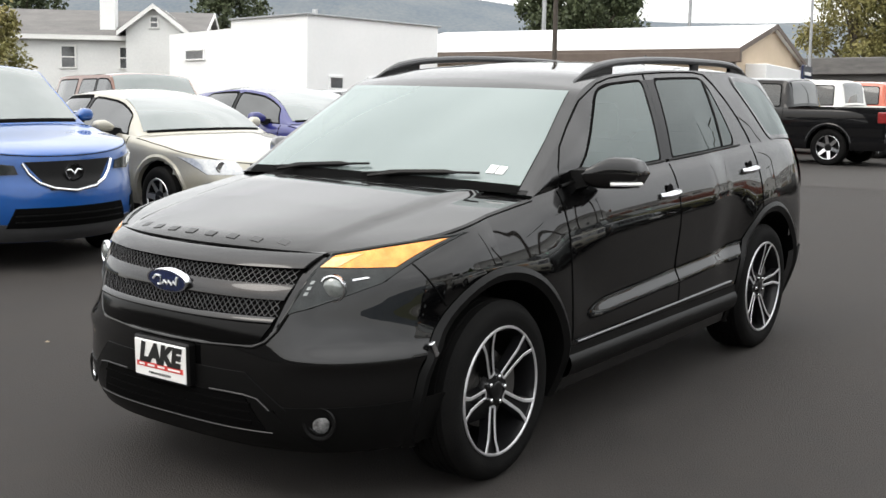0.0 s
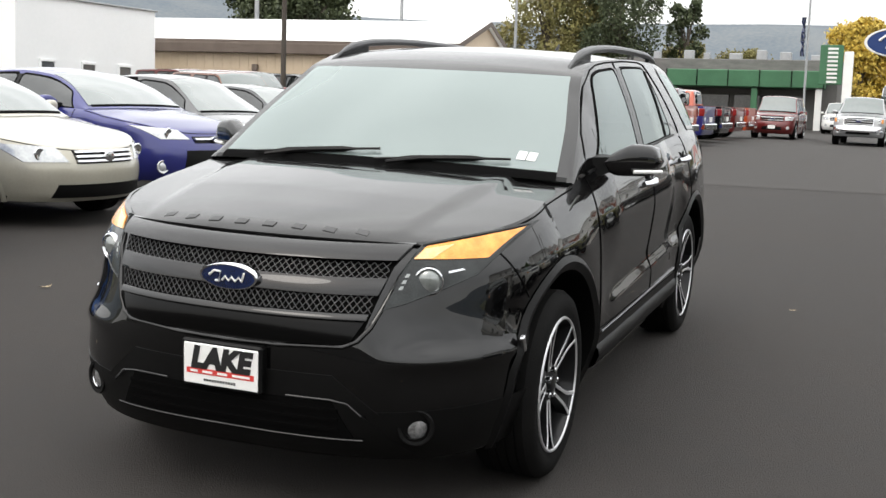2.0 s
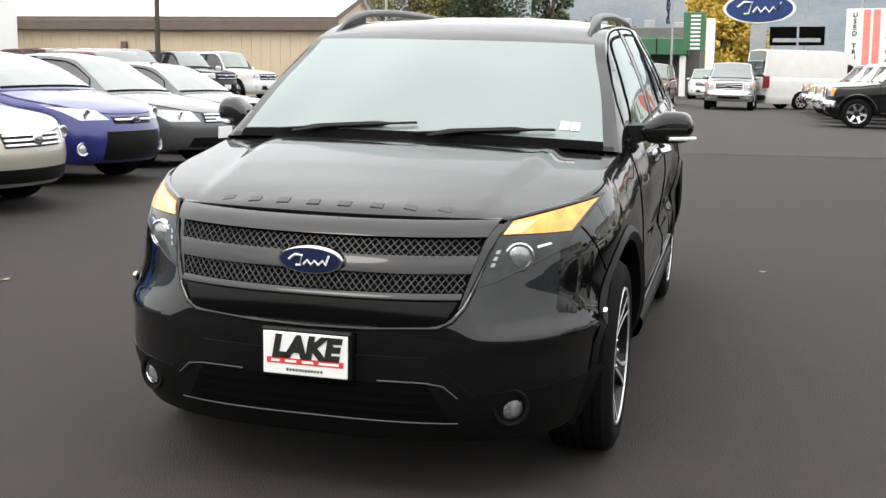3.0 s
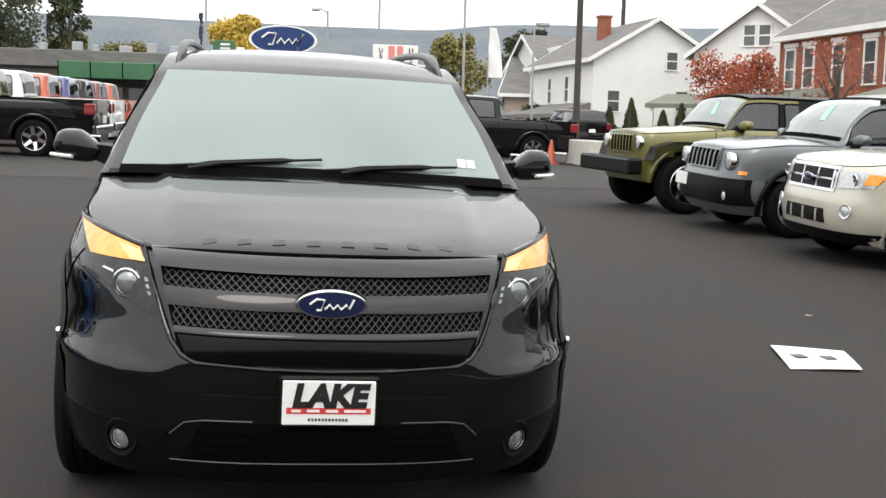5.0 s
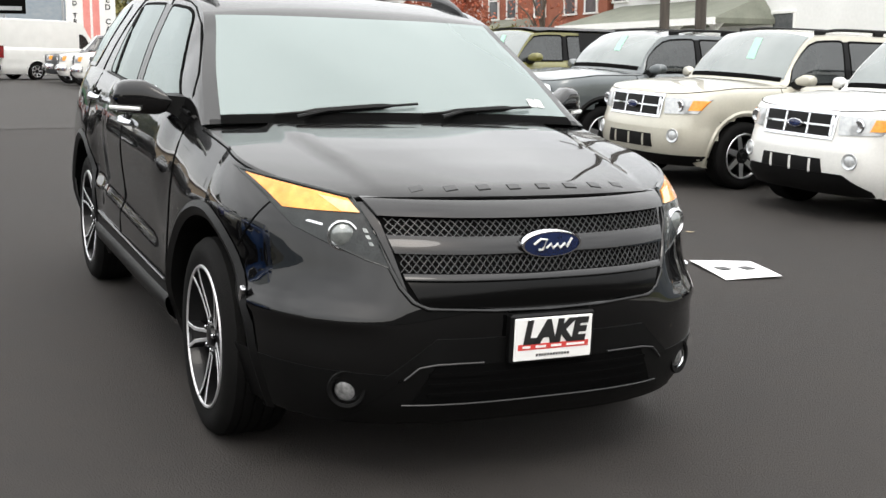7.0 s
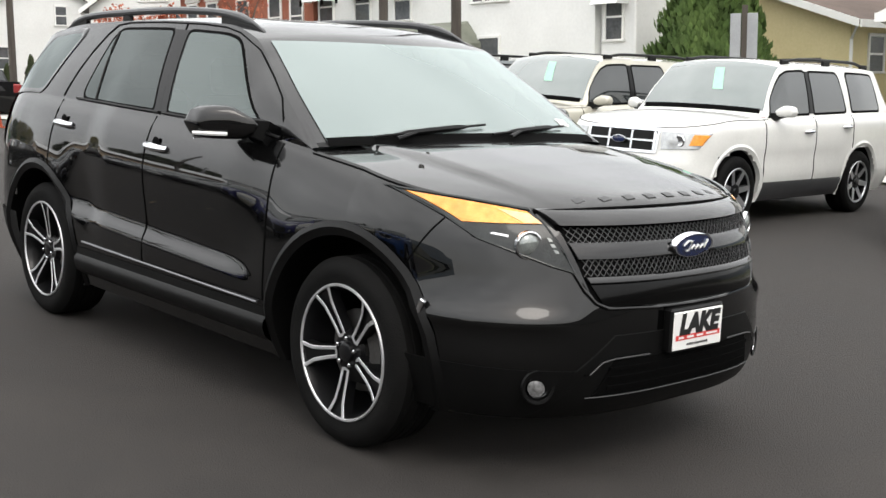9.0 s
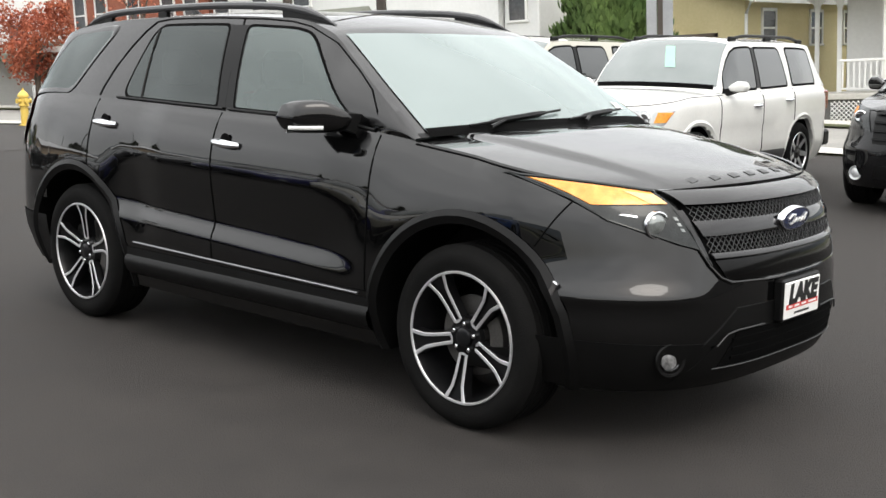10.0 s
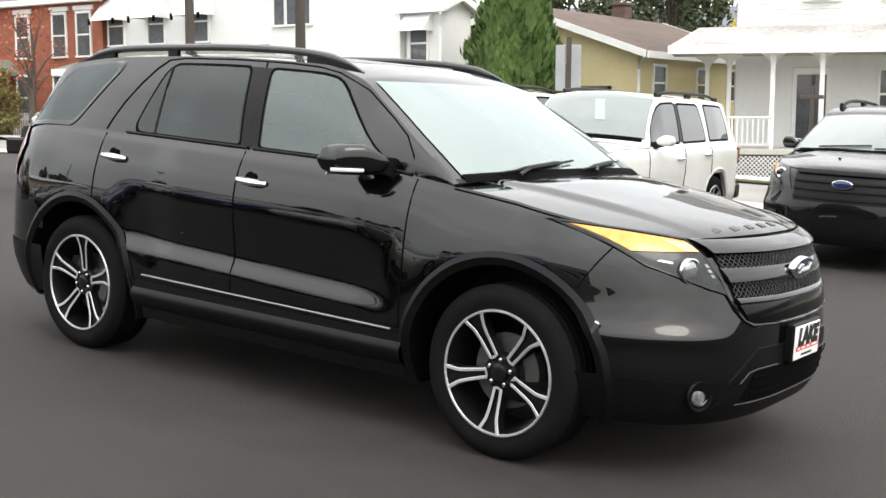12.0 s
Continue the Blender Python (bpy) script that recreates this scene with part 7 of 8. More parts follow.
wall_window(wb, 2.0, 3.6, 1.3, 0.35, trim=W_BRICK, sash=False)
part("roof_vent", Geo().tube([(6.5, 3.0, 5.1), (6.5, 3.0, 5.75)], 0.12, 10), STEEL, wb)
wh = building("white_gabled_house", frame_of(-47.5, 26.6, 41, 0.3), 11.2, 8, 4.75, 6.15, "u", W_SIDING, GREY_ROOF, "white boarded house with a grey roof", boards=["front", "right"])
chimney(wh, 6.9, 1.0, 3.0, 6.65, 0.36, W_BRICK)
for _u in (5.2, 7.9):
    wall_window(wh, _u, 3.3, 0.6, 0.95)
gab = building("house_gable_wing", frame_of(-41.1, 31.4, 41, 0.3), 2.6, 3, 5.1, 6.1, "v", W_SIDING, GREY_ROOF, "white gabled wing of the grey-roofed house", boards=["front"])
wall_window(gab, 1.3, 5.2, 0.3, 0.45)

# tan metal building
tb = building("tan_building", frame_of(-32.05, 39.6, 7.1, 0.75), 16.7, 11.6, 3.70, 5.05, "u", TAN_WALL, METAL_ROOF, "tan metal-walled building with a pale metal roof", "building", over=0.25, trim=BROWN_TRIM)
part("eaves_band", Geo().box(-0.3, 17.0, -0.34, -0.05, 3.22, 3.66, 0.02), BROWN_TRIM, tb)
part("corner_trim", Geo().box(16.62, 16.74, -0.04, 0.12, 0, 3.3), BROWN_TRIM, tb)
_r = Geo()
for _k in range(40):
    _r.box(0.2 + _k * 0.42, 0.23 + _k * 0.42, -0.022, 0.0, 0.05, 3.2)
part("wall_ribs", _r, TAN_WALL, tb)
part("wall_lamp", Geo().box(7.6, 7.85, -0.25, 0, 2.45, 2.75, 0.04), BROWN_TRIM, tb)
_cn = part("entrance_canopy", Geo().box(16.7, 17.6, 1.6, 10.0, 2.35, 3.25, 0.03), METAL_ROOF, tb, "white boxed canopy over the entrance")
part("blue_sign", Geo().box(17.6, 17.72, 7.9, 9.8, 2.5, 3.5, 0.02), BLUE_ENAMEL, tb)
for _z in (2.75, 3.05):
    part("sign_bar", Geo().box(17.72, 17.74, 8.2, 9.5, _z, _z + 0.15), WHITE_TRIM, tb)
for _u in (2.4, 4.8, 7.2):
    wall_window(tb, _u, 0.9, 1.6, 1.3, "right", 16.7, 11.6, BROWN_TRIM, False)

# green-fasciaed showroom
gr = building("showroom", frame_of(-46, 76.5, 1, 1.0), 44, 14, 4.9, 4.9, "flat", GREY_WALL, GREY_ROOF, "dark grey showroom with a green fascia", "building")
part("roof_band", Geo().box(-0.4, 44.3, -0.5, 0.2, 3.95, 5.1, 0.05), GREY_ROOF, gr)
part("green_canopy", Geo().box(33.3, 43.3, -3.4, 0.0, 3.15, 4.25, 0.05), GREEN_BAND, gr, "green metal fascia")
_v = Geo()
for _k in range(6):
    _v.box(33.3 + 2 * _k - 0.03, 33.3 + 2 * _k + 0.03, -3.44, -3.40, 3.15, 4.25)
part("fascia_joint", _v, SEAM, gr)
for _u in (33.8, 39.0, 43.0):
    part("canopy_column", Geo().box(_u - 0.2, _u + 0.2, -3.2, -2.8, 0, 3.15, 0.03), GREEN_BAND if _u < 43 else WHITE_TRIM, gr)
for _u in (36.0, 38.4, 40.8):
    wall_window(gr, _u, 0.5, 2.0, 2.2, trim=GREY_WALL, sash=False)
for _u, _w, _h in ((31.0, 0.5, 0.8), (33.2, 0.7, 1.0), (34.6, 0.4, 0.7), (36.4, 0.9, 0.7), (38.3, 0.7, 1.1), (39.9, 0.8, 0.9), (42.0, 0.9, 0.6)):
    part("roof_unit", Geo().box(_u, _u + _w, 4.0, 4.6, 4.9, 5.35 + _h * 0.6, 0.04), STEEL, gr)
part("loading_door", Geo().box(24.0, 28.0, -0.06, 0.02, 0, 3.0, 0.02), GREY_ROOF, gr)

# long grey-roofed building on the far side
gb = building("long_roofed_building", frame_of(15.0, 66, -20, 1.0), 20, 12, 2.8, 5.6, "u", MORTAR, GREY_ROOF, "long building with a wide grey roof", "building")

# houses along the street
hs = building("white_house", frame_of(16.4, 51.8, 3, 0.5), 6.6, 11, 4.75, 6.7, "v", W_SIDING, GREY_ROOF, "white gabled house with boarded walls", boards=["front"])
for _u, _z, _w, _h in ((4.15, 4.25, 0.55, 0.85), (4.75, 2.2, 0.6, 0.95), (1.1, 2.1, 0.6, 1.0)):
    wall_window(hs, _u, _z, _w, _h)
chimney(hs, 2.0, 4.2, 5.0, 7.1, 0.3, BRICK)
for _v_ in (2.0, 4.0, 7.0):
    wall_window(hs, _v_, 2.6, 0.6, 1.3, "left")
_p = Geo().add([(-2.0, 0.2, 1.9), (0, 0.2, 2.5), (0, 10.5, 2.5), (-2.0, 10.5, 1.9), (-2.0, 0.2, 1.7), (-2.0, 10.5, 1.7), (0, 0.2, 1.7), (0, 10.5, 1.7)], [(0, 1, 2, 3), (0, 3, 5, 4), (0, 4, 6, 1), (4, 5, 7, 6)])
part("porch_roof", _p, GREY_ROOF, hs, smooth=0)
for _v_ in (0.4, 2.9, 5.4, 7.9, 10.3):
    part("porch_post", Geo().box(-1.9, -1.76, _v_, _v_ + 0.14, 0, 1.75, 0.01), WHITE_TRIM, hs)
far = building("dark_roofed_house", frame_of(17.2, 64.5, 3, 0.6), 6.5, 9, 4.6, 6.9, "u", W_SIDING, GREY_ROOF, "white house with a dark dormered roof")
part("dormer", Geo().box(0.8, 2.2, -0.1, 3.0, 5.0, 6.1, 0.02), W_SIDING, far)
h2 = building("grey_gabled_house", frame_of(20.0, 47.6, -42, 0.4), 6.0, 8, 4.9, 7.0, "v", W_SIDING, GREY_ROOF, "pale house with a steep grey gable", boards=["front"])
wall_window(h2, 2.6, 5.2, 0.5, 0.9)
wall_window(h2, 3.3, 5.2, 0.5, 0.9)
wall_window(h2, 2.0, 2.6, 0.7, 1.2)
h2b = building("grey_roofed_house", frame_of(22.2, 49.6, -60, 0.4), 7.5, 8, 4.9, 8.0, "u", W_SIDING, GREY_ROOF, "pale house with a broad grey roof")
chimney(h2b, 5.0, 4.0, 7.0, 9.4, 0.35, BRICK)
part("porch_roof", Geo().add([(-1.5, -2.0, 2.5), (5.2, -2.0, 2.5), (5.0, 0.0, 3.0), (-1.3, 0.0, 3.0), (-1.5, -2.0, 2.3), (5.2, -2.0, 2.3)], [(0, 1, 2, 3), (0, 4, 5, 1)]), GREEN_ROOF, h2, smooth=0)
for _u in (-1.3, 0.8, 2.9, 5.0):
    part("porch_post", Geo().box(_u, _u + 0.16, -1.9, -1.74, 0, 2.35, 0.01), WHITE_TRIM, h2)

br = building("brick_house", frame_of(21.9, 42.6, -87, 0.3), 9.3, 9, 5.45, 8.2, "u", BRICK, GREY_ROOF, "red brick house with tall white windows", over=0.3)
for _u in (1.0, 2.5, 4.7, 6.9, 8.3):
    wall_window(br, _u, 3.25, 0.72, 1.55)
    wall_window(br, _u, 0.9, 0.8, 1.6)
for _u in (1.0, 2.5, 4.7, 6.9, 8.3):
    part("window_lintel", Geo().box(_u - 0.55, _u + 0.55, -0.08, 0.04, 4.92, 5.1, 0.02), WHITE_TRIM, br)
part("cornice", Geo().box(-0.1, 9.4, -0.2, 0.0, 5.2, 5.45, 0.03), WHITE_TRIM, br)
porch(br, 0.2, 4.2, -2.2, 0, 0.6, 2.7, 3.2, GREEN_ROOF, [(0.4, -2.0), (2.2, -2.0), (4.0, -2.0)])

aw = building("white_awning_house", frame_of(22.6, 33.2, -88, 0.2), 13.4, 3.0, 7.6, 8.6, "u", W_SIDING, GREY_ROOF, "large white house with striped metal awnings")
for _u in (0.45, 2.6, 4.8):
    w_ = wall_window(aw, _u, 3.7, 0.8, 1.35)
    part("awning", Geo().add([(_u - 0.65, -0.75, 4.55), (_u + 0.65, -0.75, 4.55), (_u + 0.65, 0, 5.35), (_u - 0.65, 0, 5.35), (_u - 0.65, 0, 4.55), (_u + 0.65, 0, 4.55)], [(0, 1, 2, 3), (0, 3, 4), (1, 5, 2)]), AWNING, aw, smooth=0)
    for _s in (-0.65, 0.65):
        part("awning_stripe", Geo().box(_u + _s - 0.03, _u + _s + 0.03, -0.78, -0.70, 4.40, 4.62), SEAM, aw)
for _u in (8.5, 9.05, 9.6):
    wall_window(aw, _u, 4.1, 0.45, 0.95, sash=False)
wall_window(aw, 9.0, 1.7, 0.9, 1.2)
porch(aw, 0.1, 8.4, -2.2, 0, 0.7, 2.75, 3.5, GREEN_ROOF, [(0.3, -2.0), (2.3, -2.0), (4.3, -2.0), (6.3, -2.0), (8.2, -2.0)], rail=[(0.3, 8.2)])
ex = building("white_house_extension", frame_of(23.3, 19.75, -88, 0.2), 1.3, 1.6, 4.4, 4.7, "u", W_SIDING, METAL_ROOF, "white extension with a gutter and awning", over=0.25)
wall_window(ex, 0.5, 2.7, 0.6, 1.3)
part("awning", Geo().add([(0.0, -0.6, 3.7), (1.0, -0.6, 3.7), (1.0, 0, 4.3), (0.0, 0, 4.3), (0.0, 0, 3.7), (1.0, 0, 3.7)], [(0, 1, 2, 3), (0, 3, 4), (1, 5, 2)]), AWNING, ex, smooth=0)
part("downpipe", Geo().tube([(1.34, -0.1, 0), (1.34, -0.1, 3.8), (1.48, -0.3, 4.2)], 0.05, 8), WHITE_TRIM, ex)

ye_ = building("yellow_house", frame_of(27.35, 22.75, -90, 0.0), 8.8, 10, 3.35, 4.85, "v", YELLOW, BROWN_ROOF, "yellow boarded bungalow with a brown roof", over=0.55, boards=["front", "right"])
_gd = part("garage_door", Geo().box(6.0, 7.8, -0.05, 0.02, 0.0, 2.2, 0.02), OLIVE_WALL, ye_, "dull brown garage door")
part("door_frame", Geo().box(5.9, 6.0, -0.07, 0.02, 0, 2.3).box(7.8, 7.9, -0.07, 0.02, 0, 2.3).box(5.9, 7.9, -0.07, 0.02, 2.2, 2.3), BROWN_TRIM, ye_)
for _v_, _w in ((1.4, 0.8), (4.6, 0.8), (7.0, 0.6)):
    wall_window(ye_, _v_, 1.9, _w, 1.0, "right", 8.8, 10)
part("downpipe", Geo().tube([(8.86, -0.06, 0.2), (8.86, -0.06, 2.8), (9.2, -0.35, 3.2)], 0.05, 8), WHITE_TRIM, ye_)
chimney(ye_, 4.2, 7.5, 4.2, 5.45, 0.28, BROWN_ROOF)

pm = frame_of(23.0, 10.65, -68, -0.25)
ph = building("porch_house", pm @ Matrix.Translation((1.5, 2.3, 0)), 8.5, 8, 6.4, 8.4, "u", W_SIDING, GREY_ROOF, "white boarded house with a wide front porch", boards=["front", "left"])
porch(ph, -1.4, 8.4, -2.3, 0, 0.80, 3.42, 4.05, PALE_ROOF, [(-0.75, 0.0), (-0.15, -1.0), (0.95, -2.15), (2.15, -2.15), (4.3, -2.15), (6.6, -2.15)], rail=[(-0.1, 0.95)], lattice=(-0.3, 2.2, -0.05, 0.62))
_d = part("front_door", Geo().box(1.5, 2.5, -0.06, 0.02, 0.8, 2.95, 0.02), WHITE_TRIM, ph)
part("door_glass", Geo().box(1.62, 2.38, -0.075, -0.05, 1.0, 2.75), PANE, _d)
wall_window(ph, 4.2, 1.6, 0.9, 1.25)
for _u in (2.2, 4.2):
    wall_window(ph, _u, 4.75, 0.8, 1.3)
part("window_cooler", Geo().box(1.95, 2.45, -0.35, 0.05, 4.75, 5.15, 0.02), STEEL, ph)
cr_ = thing("wooden_signpost", frame_of(21.6, 6.55, -68), "weathered wooden post with a crossbar", "post")
part("post", Geo().box(-0.045, 0.045, -0.04, 0.04, 0, 2.3, 0.01), WOOD_DARK, cr_)
part("crossbar", Geo().box(-0.26, 0.26, -0.045, 0.045, 2.0, 2.09, 0.01), WOOD_DARK, cr_)

# ---- poles, signs, small things of the lot ----
def pole(x, y, h, r, label, lamp=None, mat_=WOOD_DARK, arms=0, name="utility_pole"):
    root = thing(name, pose(x, y, ground_z(x, y) - 0.1), label, "pole", "poles")
    part("shaft", Geo().tube([(0, 0, 0), (0, 0, h)], [r, r * 0.72], 12), mat_, root)
    for k in range(arms):
        part("crossarm", Geo().box(-1.1, 1.1, -0.06, 0.06, h - 0.6 - 0.8 * k, h - 0.48 - 0.8 * k, 0.01), WOOD_DARK, root)
    if lamp:
        part("lamp_arm", Geo().tube([(0, 0, h - 0.1), (lamp * 0.5, 0, h + 0.15), (lamp, 0, h + 0.1)], 0.04, 8), STEEL, root)
        part("lamp_head", Geo().box(lamp - 0.1, lamp + 0.45, -0.18, 0.18, h - 0.02, h + 0.16, 0.05), STEEL, root)
    return root


pole(10.4, 11.9, 9.5, 0.10, "dark wooden utility pole behind the parked cars")
pole(17.9, 23.4, 10.5, 0.15, "dark wooden utility pole beside the street", arms=1)
pole(9.5, 30.0, 9.5, 0.11, "dark wooden utility pole at the lot edge")
pole(19.5, 57.0, 11, 0.14, "dark wooden utility pole far down the street", arms=1)
pole(-18.8, 33.0, 9.0, 0.10, "dark wooden utility pole before the tan building")
pole(-33.5, 56.0, 9.0, 0.16, "pale wooden utility pole behind the tan building", arms=1, mat_=STEEL)
pole(-26, 60, 10, 0.12, "tall pole behind the tan building", lamp=1.2, mat_=STEEL, name="street_lamp")
pole(-19.5, 62, 9, 0.10, "slim steel lamp post behind the tan building", lamp=1.0, mat_=STEEL, name="street_lamp")
pole(8.0, 74, 9.2, 0.09, "slim steel lamp post over the far lot", lamp=-1.2, mat_=STEEL, name="street_lamp")
pole(4.8, 78, 8.2, 0.09, "slim steel lamp post over the far lot", lamp=-1.0, mat_=STEEL, name="street_lamp")
pole(10.6, 56, 9.6, 0.08, "slim steel lamp post by the used car sign", mat_=STEEL, name="street_lamp")
pole(12.3, 47.5, 5.6, 0.06, "slim steel lamp post at the lot edge", lamp=0.25, mat_=STEEL, name="street_lamp")
pole(-2.9, 62, 8.5, 0.07, "pale steel flagpole on the lot", mat_=STEEL, name="flagpole")
fl_ = thing("flag", pose(-2.95, 62, ground_z(-2.9, 62) + 6.0), "dark limp flag hanging on its pole", "flag")
part("cloth", Geo().grid([[(-0.08 - 0.28 * abs(math.sin(2.4 * j + 0.8 * i)) * (0.3 + 0.7 * j / 7), 0.1 * math.sin(1.7 * i + j), -0.26 * i + 0.25) for j in range(8)] for i in range(9)]), BLUE_ENAMEL, fl_)
wf = thing("pennant_banner", pose(12.0, 56.5, ground_z(12, 56) + 3.4), "white feather banner on a pole", "banner")
part("cloth", Geo().grid([[(0.8 * j / 5 * (1 - 0.5 * (i / 8) ** 2), 0.06 * math.sin(i + j), 2.6 * i / 8) for j in range(6)] for i in range(9)]), PAPER, wf)
part("pole", Geo().tube([(0, 0, -3.4), (0, 0, 2.7)], 0.04, 8), STEEL, wf)

# oval brand sign: plain shapes only
ov = thing("oval_sign", pose(1.8, 81, ground_z(1.8, 81) - 0.75), "large blue oval sign with a white rim", "sign")
_mt = Matrix.Translation((0, 0, 6.85)) @ Matrix.Rotation(-math.pi / 2, 4, "Z")
part("rim", Geo().lathe([(-0.25, 2.45), (0.25, 2.45), (0.27, 2.3), (0.25, 2.25)], 64).moved(_mt @ Matrix.Diagonal((1, 1, 0.42, 1))), WHITE_TRIM, ov)
part("field", Geo().lathe([(0.24, 2.27), (0.255, 1.0), (0.26, 0)], 64).moved(_mt @ Matrix.Diagonal((1, 1, 0.40, 1))), SIGN_BLUE, ov)
part("field_back", Geo().lathe([(-0.24, 2.27), (-0.26, 0)], 48).moved(_mt @ Matrix.Diagonal((1, 1, 0.40, 1))), SIGN_BLUE, ov)
_f2 = Geo()
for _pts in ([(-1.5, 0.1), (-1.05, 0.46), (-0.5, 0.42), (-0.75, -0.36), (-1.05, -0.36)], [(-0.45, -0.25), (-0.15, 0.1), (0.1, -0.25), (0.4, 0.08), (0.65, -0.25), (0.95, 0.1), (1.15, -0.2), (1.45, 0.46)]):
    _f2.tube([tuple(_mt @ Vector((0.29, a, b))) for a, b in _pts], 0.085, 6)
part("flourish", _f2, WHITE_TRIM, ov)
part("sign_pole", Geo().box(-0.55, 0.55, -0.2, 0.2, 0, 5.9, 0.03), STEEL, ov)
us = thing("used_vehicle_sign", pose(6.85, 54.8, ground_z(6.8, 54.8)), "white sign with red stripes and vertical black words", "sign")
part("panel", Geo().box(-1.15, 1.15, -0.12, 0.12, 1.3, 4.7, 0.02), WHITE_TRIM, us)
for _x in (-0.38, 0.06):
    part("red_stripe", Geo().box(_x, _x + 0.32, -0.14, -0.12, 1.3, 4.65), FADED_RED, us)
for _w, _x, _s in (("USED TRUCKS", -0.76, 0.30), ("USED CARS", 0.78, 0.36)):
    for _k, _c in enumerate(_w):
        if _c != " ":
            lettering("letter", _c, _s, (_x, -0.135, 4.3 - _k * _s * 0.96), BLACK_PRINT, us, bold=0.01)
for _x in (-0.8, 0.8):
    part("sign_leg", Geo().box(_x - 0.08, _x + 0.08, -0.08, 0.08, 0, 1.3), STEEL, us)
ls = thing("dark_box_sign", pose(4.2, 76, ground_z(4.2, 76)), "dark box sign on a frame", "sign")
part("panel", Geo().box(-1.7, 0.0, -0.2, 0.2, 3.5, 4.7, 0.03).box(0.15, 1.75, -0.2, 0.2, 3.5, 4.7, 0.03), SEAM, ls)
part("sign_bar", Geo().box(-1.5, 1.5, -0.23, -0.2, 3.7, 3.95), STEEL, ls)
part("sign_leg", Geo().box(-0.1, 0.25, -0.15, 0.15, 0, 3.5), STEEL, ls)
tw = thing("slatted_sign_tower", pose(-1.6, 71, ground_z(-1.6, 71)), "white and green slatted sign tower", "sign")
part("tower_leg", Geo().box(0.2, 0.75, -0.2, 0.2, 0, 4.9, 0.03), WHITE_TRIM, tw)
part("tower_panel", Geo().box(-1.2, 0.15, -0.1, 0.1, 2.9, 5.3, 0.03), GREEN_BAND, tw)
for _k in range(9):
    part("slat", Geo().box(-0.75, -0.15, -0.14, -0.1, 3.0 + 0.25 * _k, 3.13 + 0.25 * _k), WHITE_TRIM, tw)
sg = thing("road_sign_pair", frame_of(15.2, 9.2, -62), "two grey sign boards on a steel post", "sign")
part("post", Geo().box(-0.05, 0.05, -0.04, 0.04, 0, 2.9), WOOD_DARK, sg)
part("board", Geo().box(-0.26, -0.06, -0.03, 0.0, 1.85, 2.75, 0.01), STEEL, sg)
part("board", Geo().box(0.0, 0.24, -0.03, 0.0, 1.85, 2.75, 0.01), STEEL, sg)
co = thing("traffic_cone", on_ground(8.3, 28.3, 180), "orange traffic cone beside the truck", "cone")
part("cone_body", Geo().tube([(0, 0, 0.03), (0, 0, 0.72)], [0.17, 0.03], 18), P_ORANGE, co)
part("cone_base", Geo().box(-0.2, 0.2, -0.2, 0.2, 0, 0.035, 0.01), P_ORANGE, co)
lw = thing("concrete_barrier", on_ground(9.2, 27.8, 180), "pale low concrete barrier at the lot edge", "barrier")
part("barrier_block", Geo().box(-1.2, 1.2, -0.25, 0.25, 0, 0.75, 0.04), CONCRETE, lw)
HYDRANT = surf("yellow_hydrant_paint", (0.62, 0.42, 0.07), (0.72, 0.52, 0.12), 0.45, 8.0, 0.2, 60)
fh = thing("fire_hydrant", pose(11.0, 26.2, ground_z(11.0, 26.2)), "yellow cast iron fire hydrant by the kerb", "hydrant")
_up = Matrix.Rotation(-math.pi / 2, 4, "Y")
part("barrel", Geo().lathe([(0.0, 0.16), (0.04, 0.16), (0.05, 0.11), (0.50, 0.10), (0.52, 0.14), (0.56, 0.14), (0.58, 0.115), (0.76, 0.115)], 20).moved(_up), HYDRANT, fh)
part("bonnet_cap", Geo().lathe([(0.76, 0.15), (0.80, 0.15), (0.86, 0.12), (0.92, 0.06), (0.94, 0.03), (1.0, 0.03), (1.0, 0.0)], 20).moved(_up), HYDRANT, fh)
for _a in (0, 90, 180):
    part("outlet", Geo().lathe([(0.08, 0.055), (0.17, 0.055), (0.175, 0.07), (0.20, 0.07), (0.205, 0.0)], 14).moved(Matrix.Translation((0, 0, 0.66)) @ Matrix.Rotation(radians(-_a), 4, "Z")), HYDRANT, fh)
hy = thing("white_picket_fence", frame_of(21.6, 38.0, -88), "short white picket fence by the footpath", "fence")
for _k in range(10):
    part("picket", Geo().box(0.14 * _k, 0.14 * _k + 0.05, 0, 0.03, 0, 0.9), WHITE_TRIM, hy)
part("fence_rail", Geo().box(0, 1.4, 0.03, 0.06, 0.7, 0.76), WHITE_TRIM, hy)
bn = thing("blue_bin", frame_of(21.7, 36.0, -88), "blue rubbish bin on the footpath", "bin")
part("bin_body", Geo().box(-0.3, 0.3, -0.3, 0.3, 0, 0.95, 0.05), P_BLUE, bn)


# ---- trees, shrubs, hills ----
BARK = surf("bark", (0.06, 0.048, 0.038), (0.11, 0.09, 0.07), 0.9, 3.0, 0.7, 30, stretch=(4, 4, 1))
LEAF_DARK = surf("dark_green_leaves", (0.035, 0.05, 0.02), (0.065, 0.08, 0.032), 0.7, 0.8, island=True)
LEAF_MIX = surf("turning_leaves", (0.16, 0.16, 0.05), (0.25, 0.21, 0.075), 0.7, 0.5, island=True)
LEAF_YELLOW = surf("yellow_leaves", (0.48, 0.34, 0.05), (0.60, 0.45, 0.09), 0.7, 0.5, island=True)
LEAF_RED = surf("red_leaves", (0.28, 0.055, 0.028), (0.42, 0.13, 0.06), 0.7, 0.8, island=True)
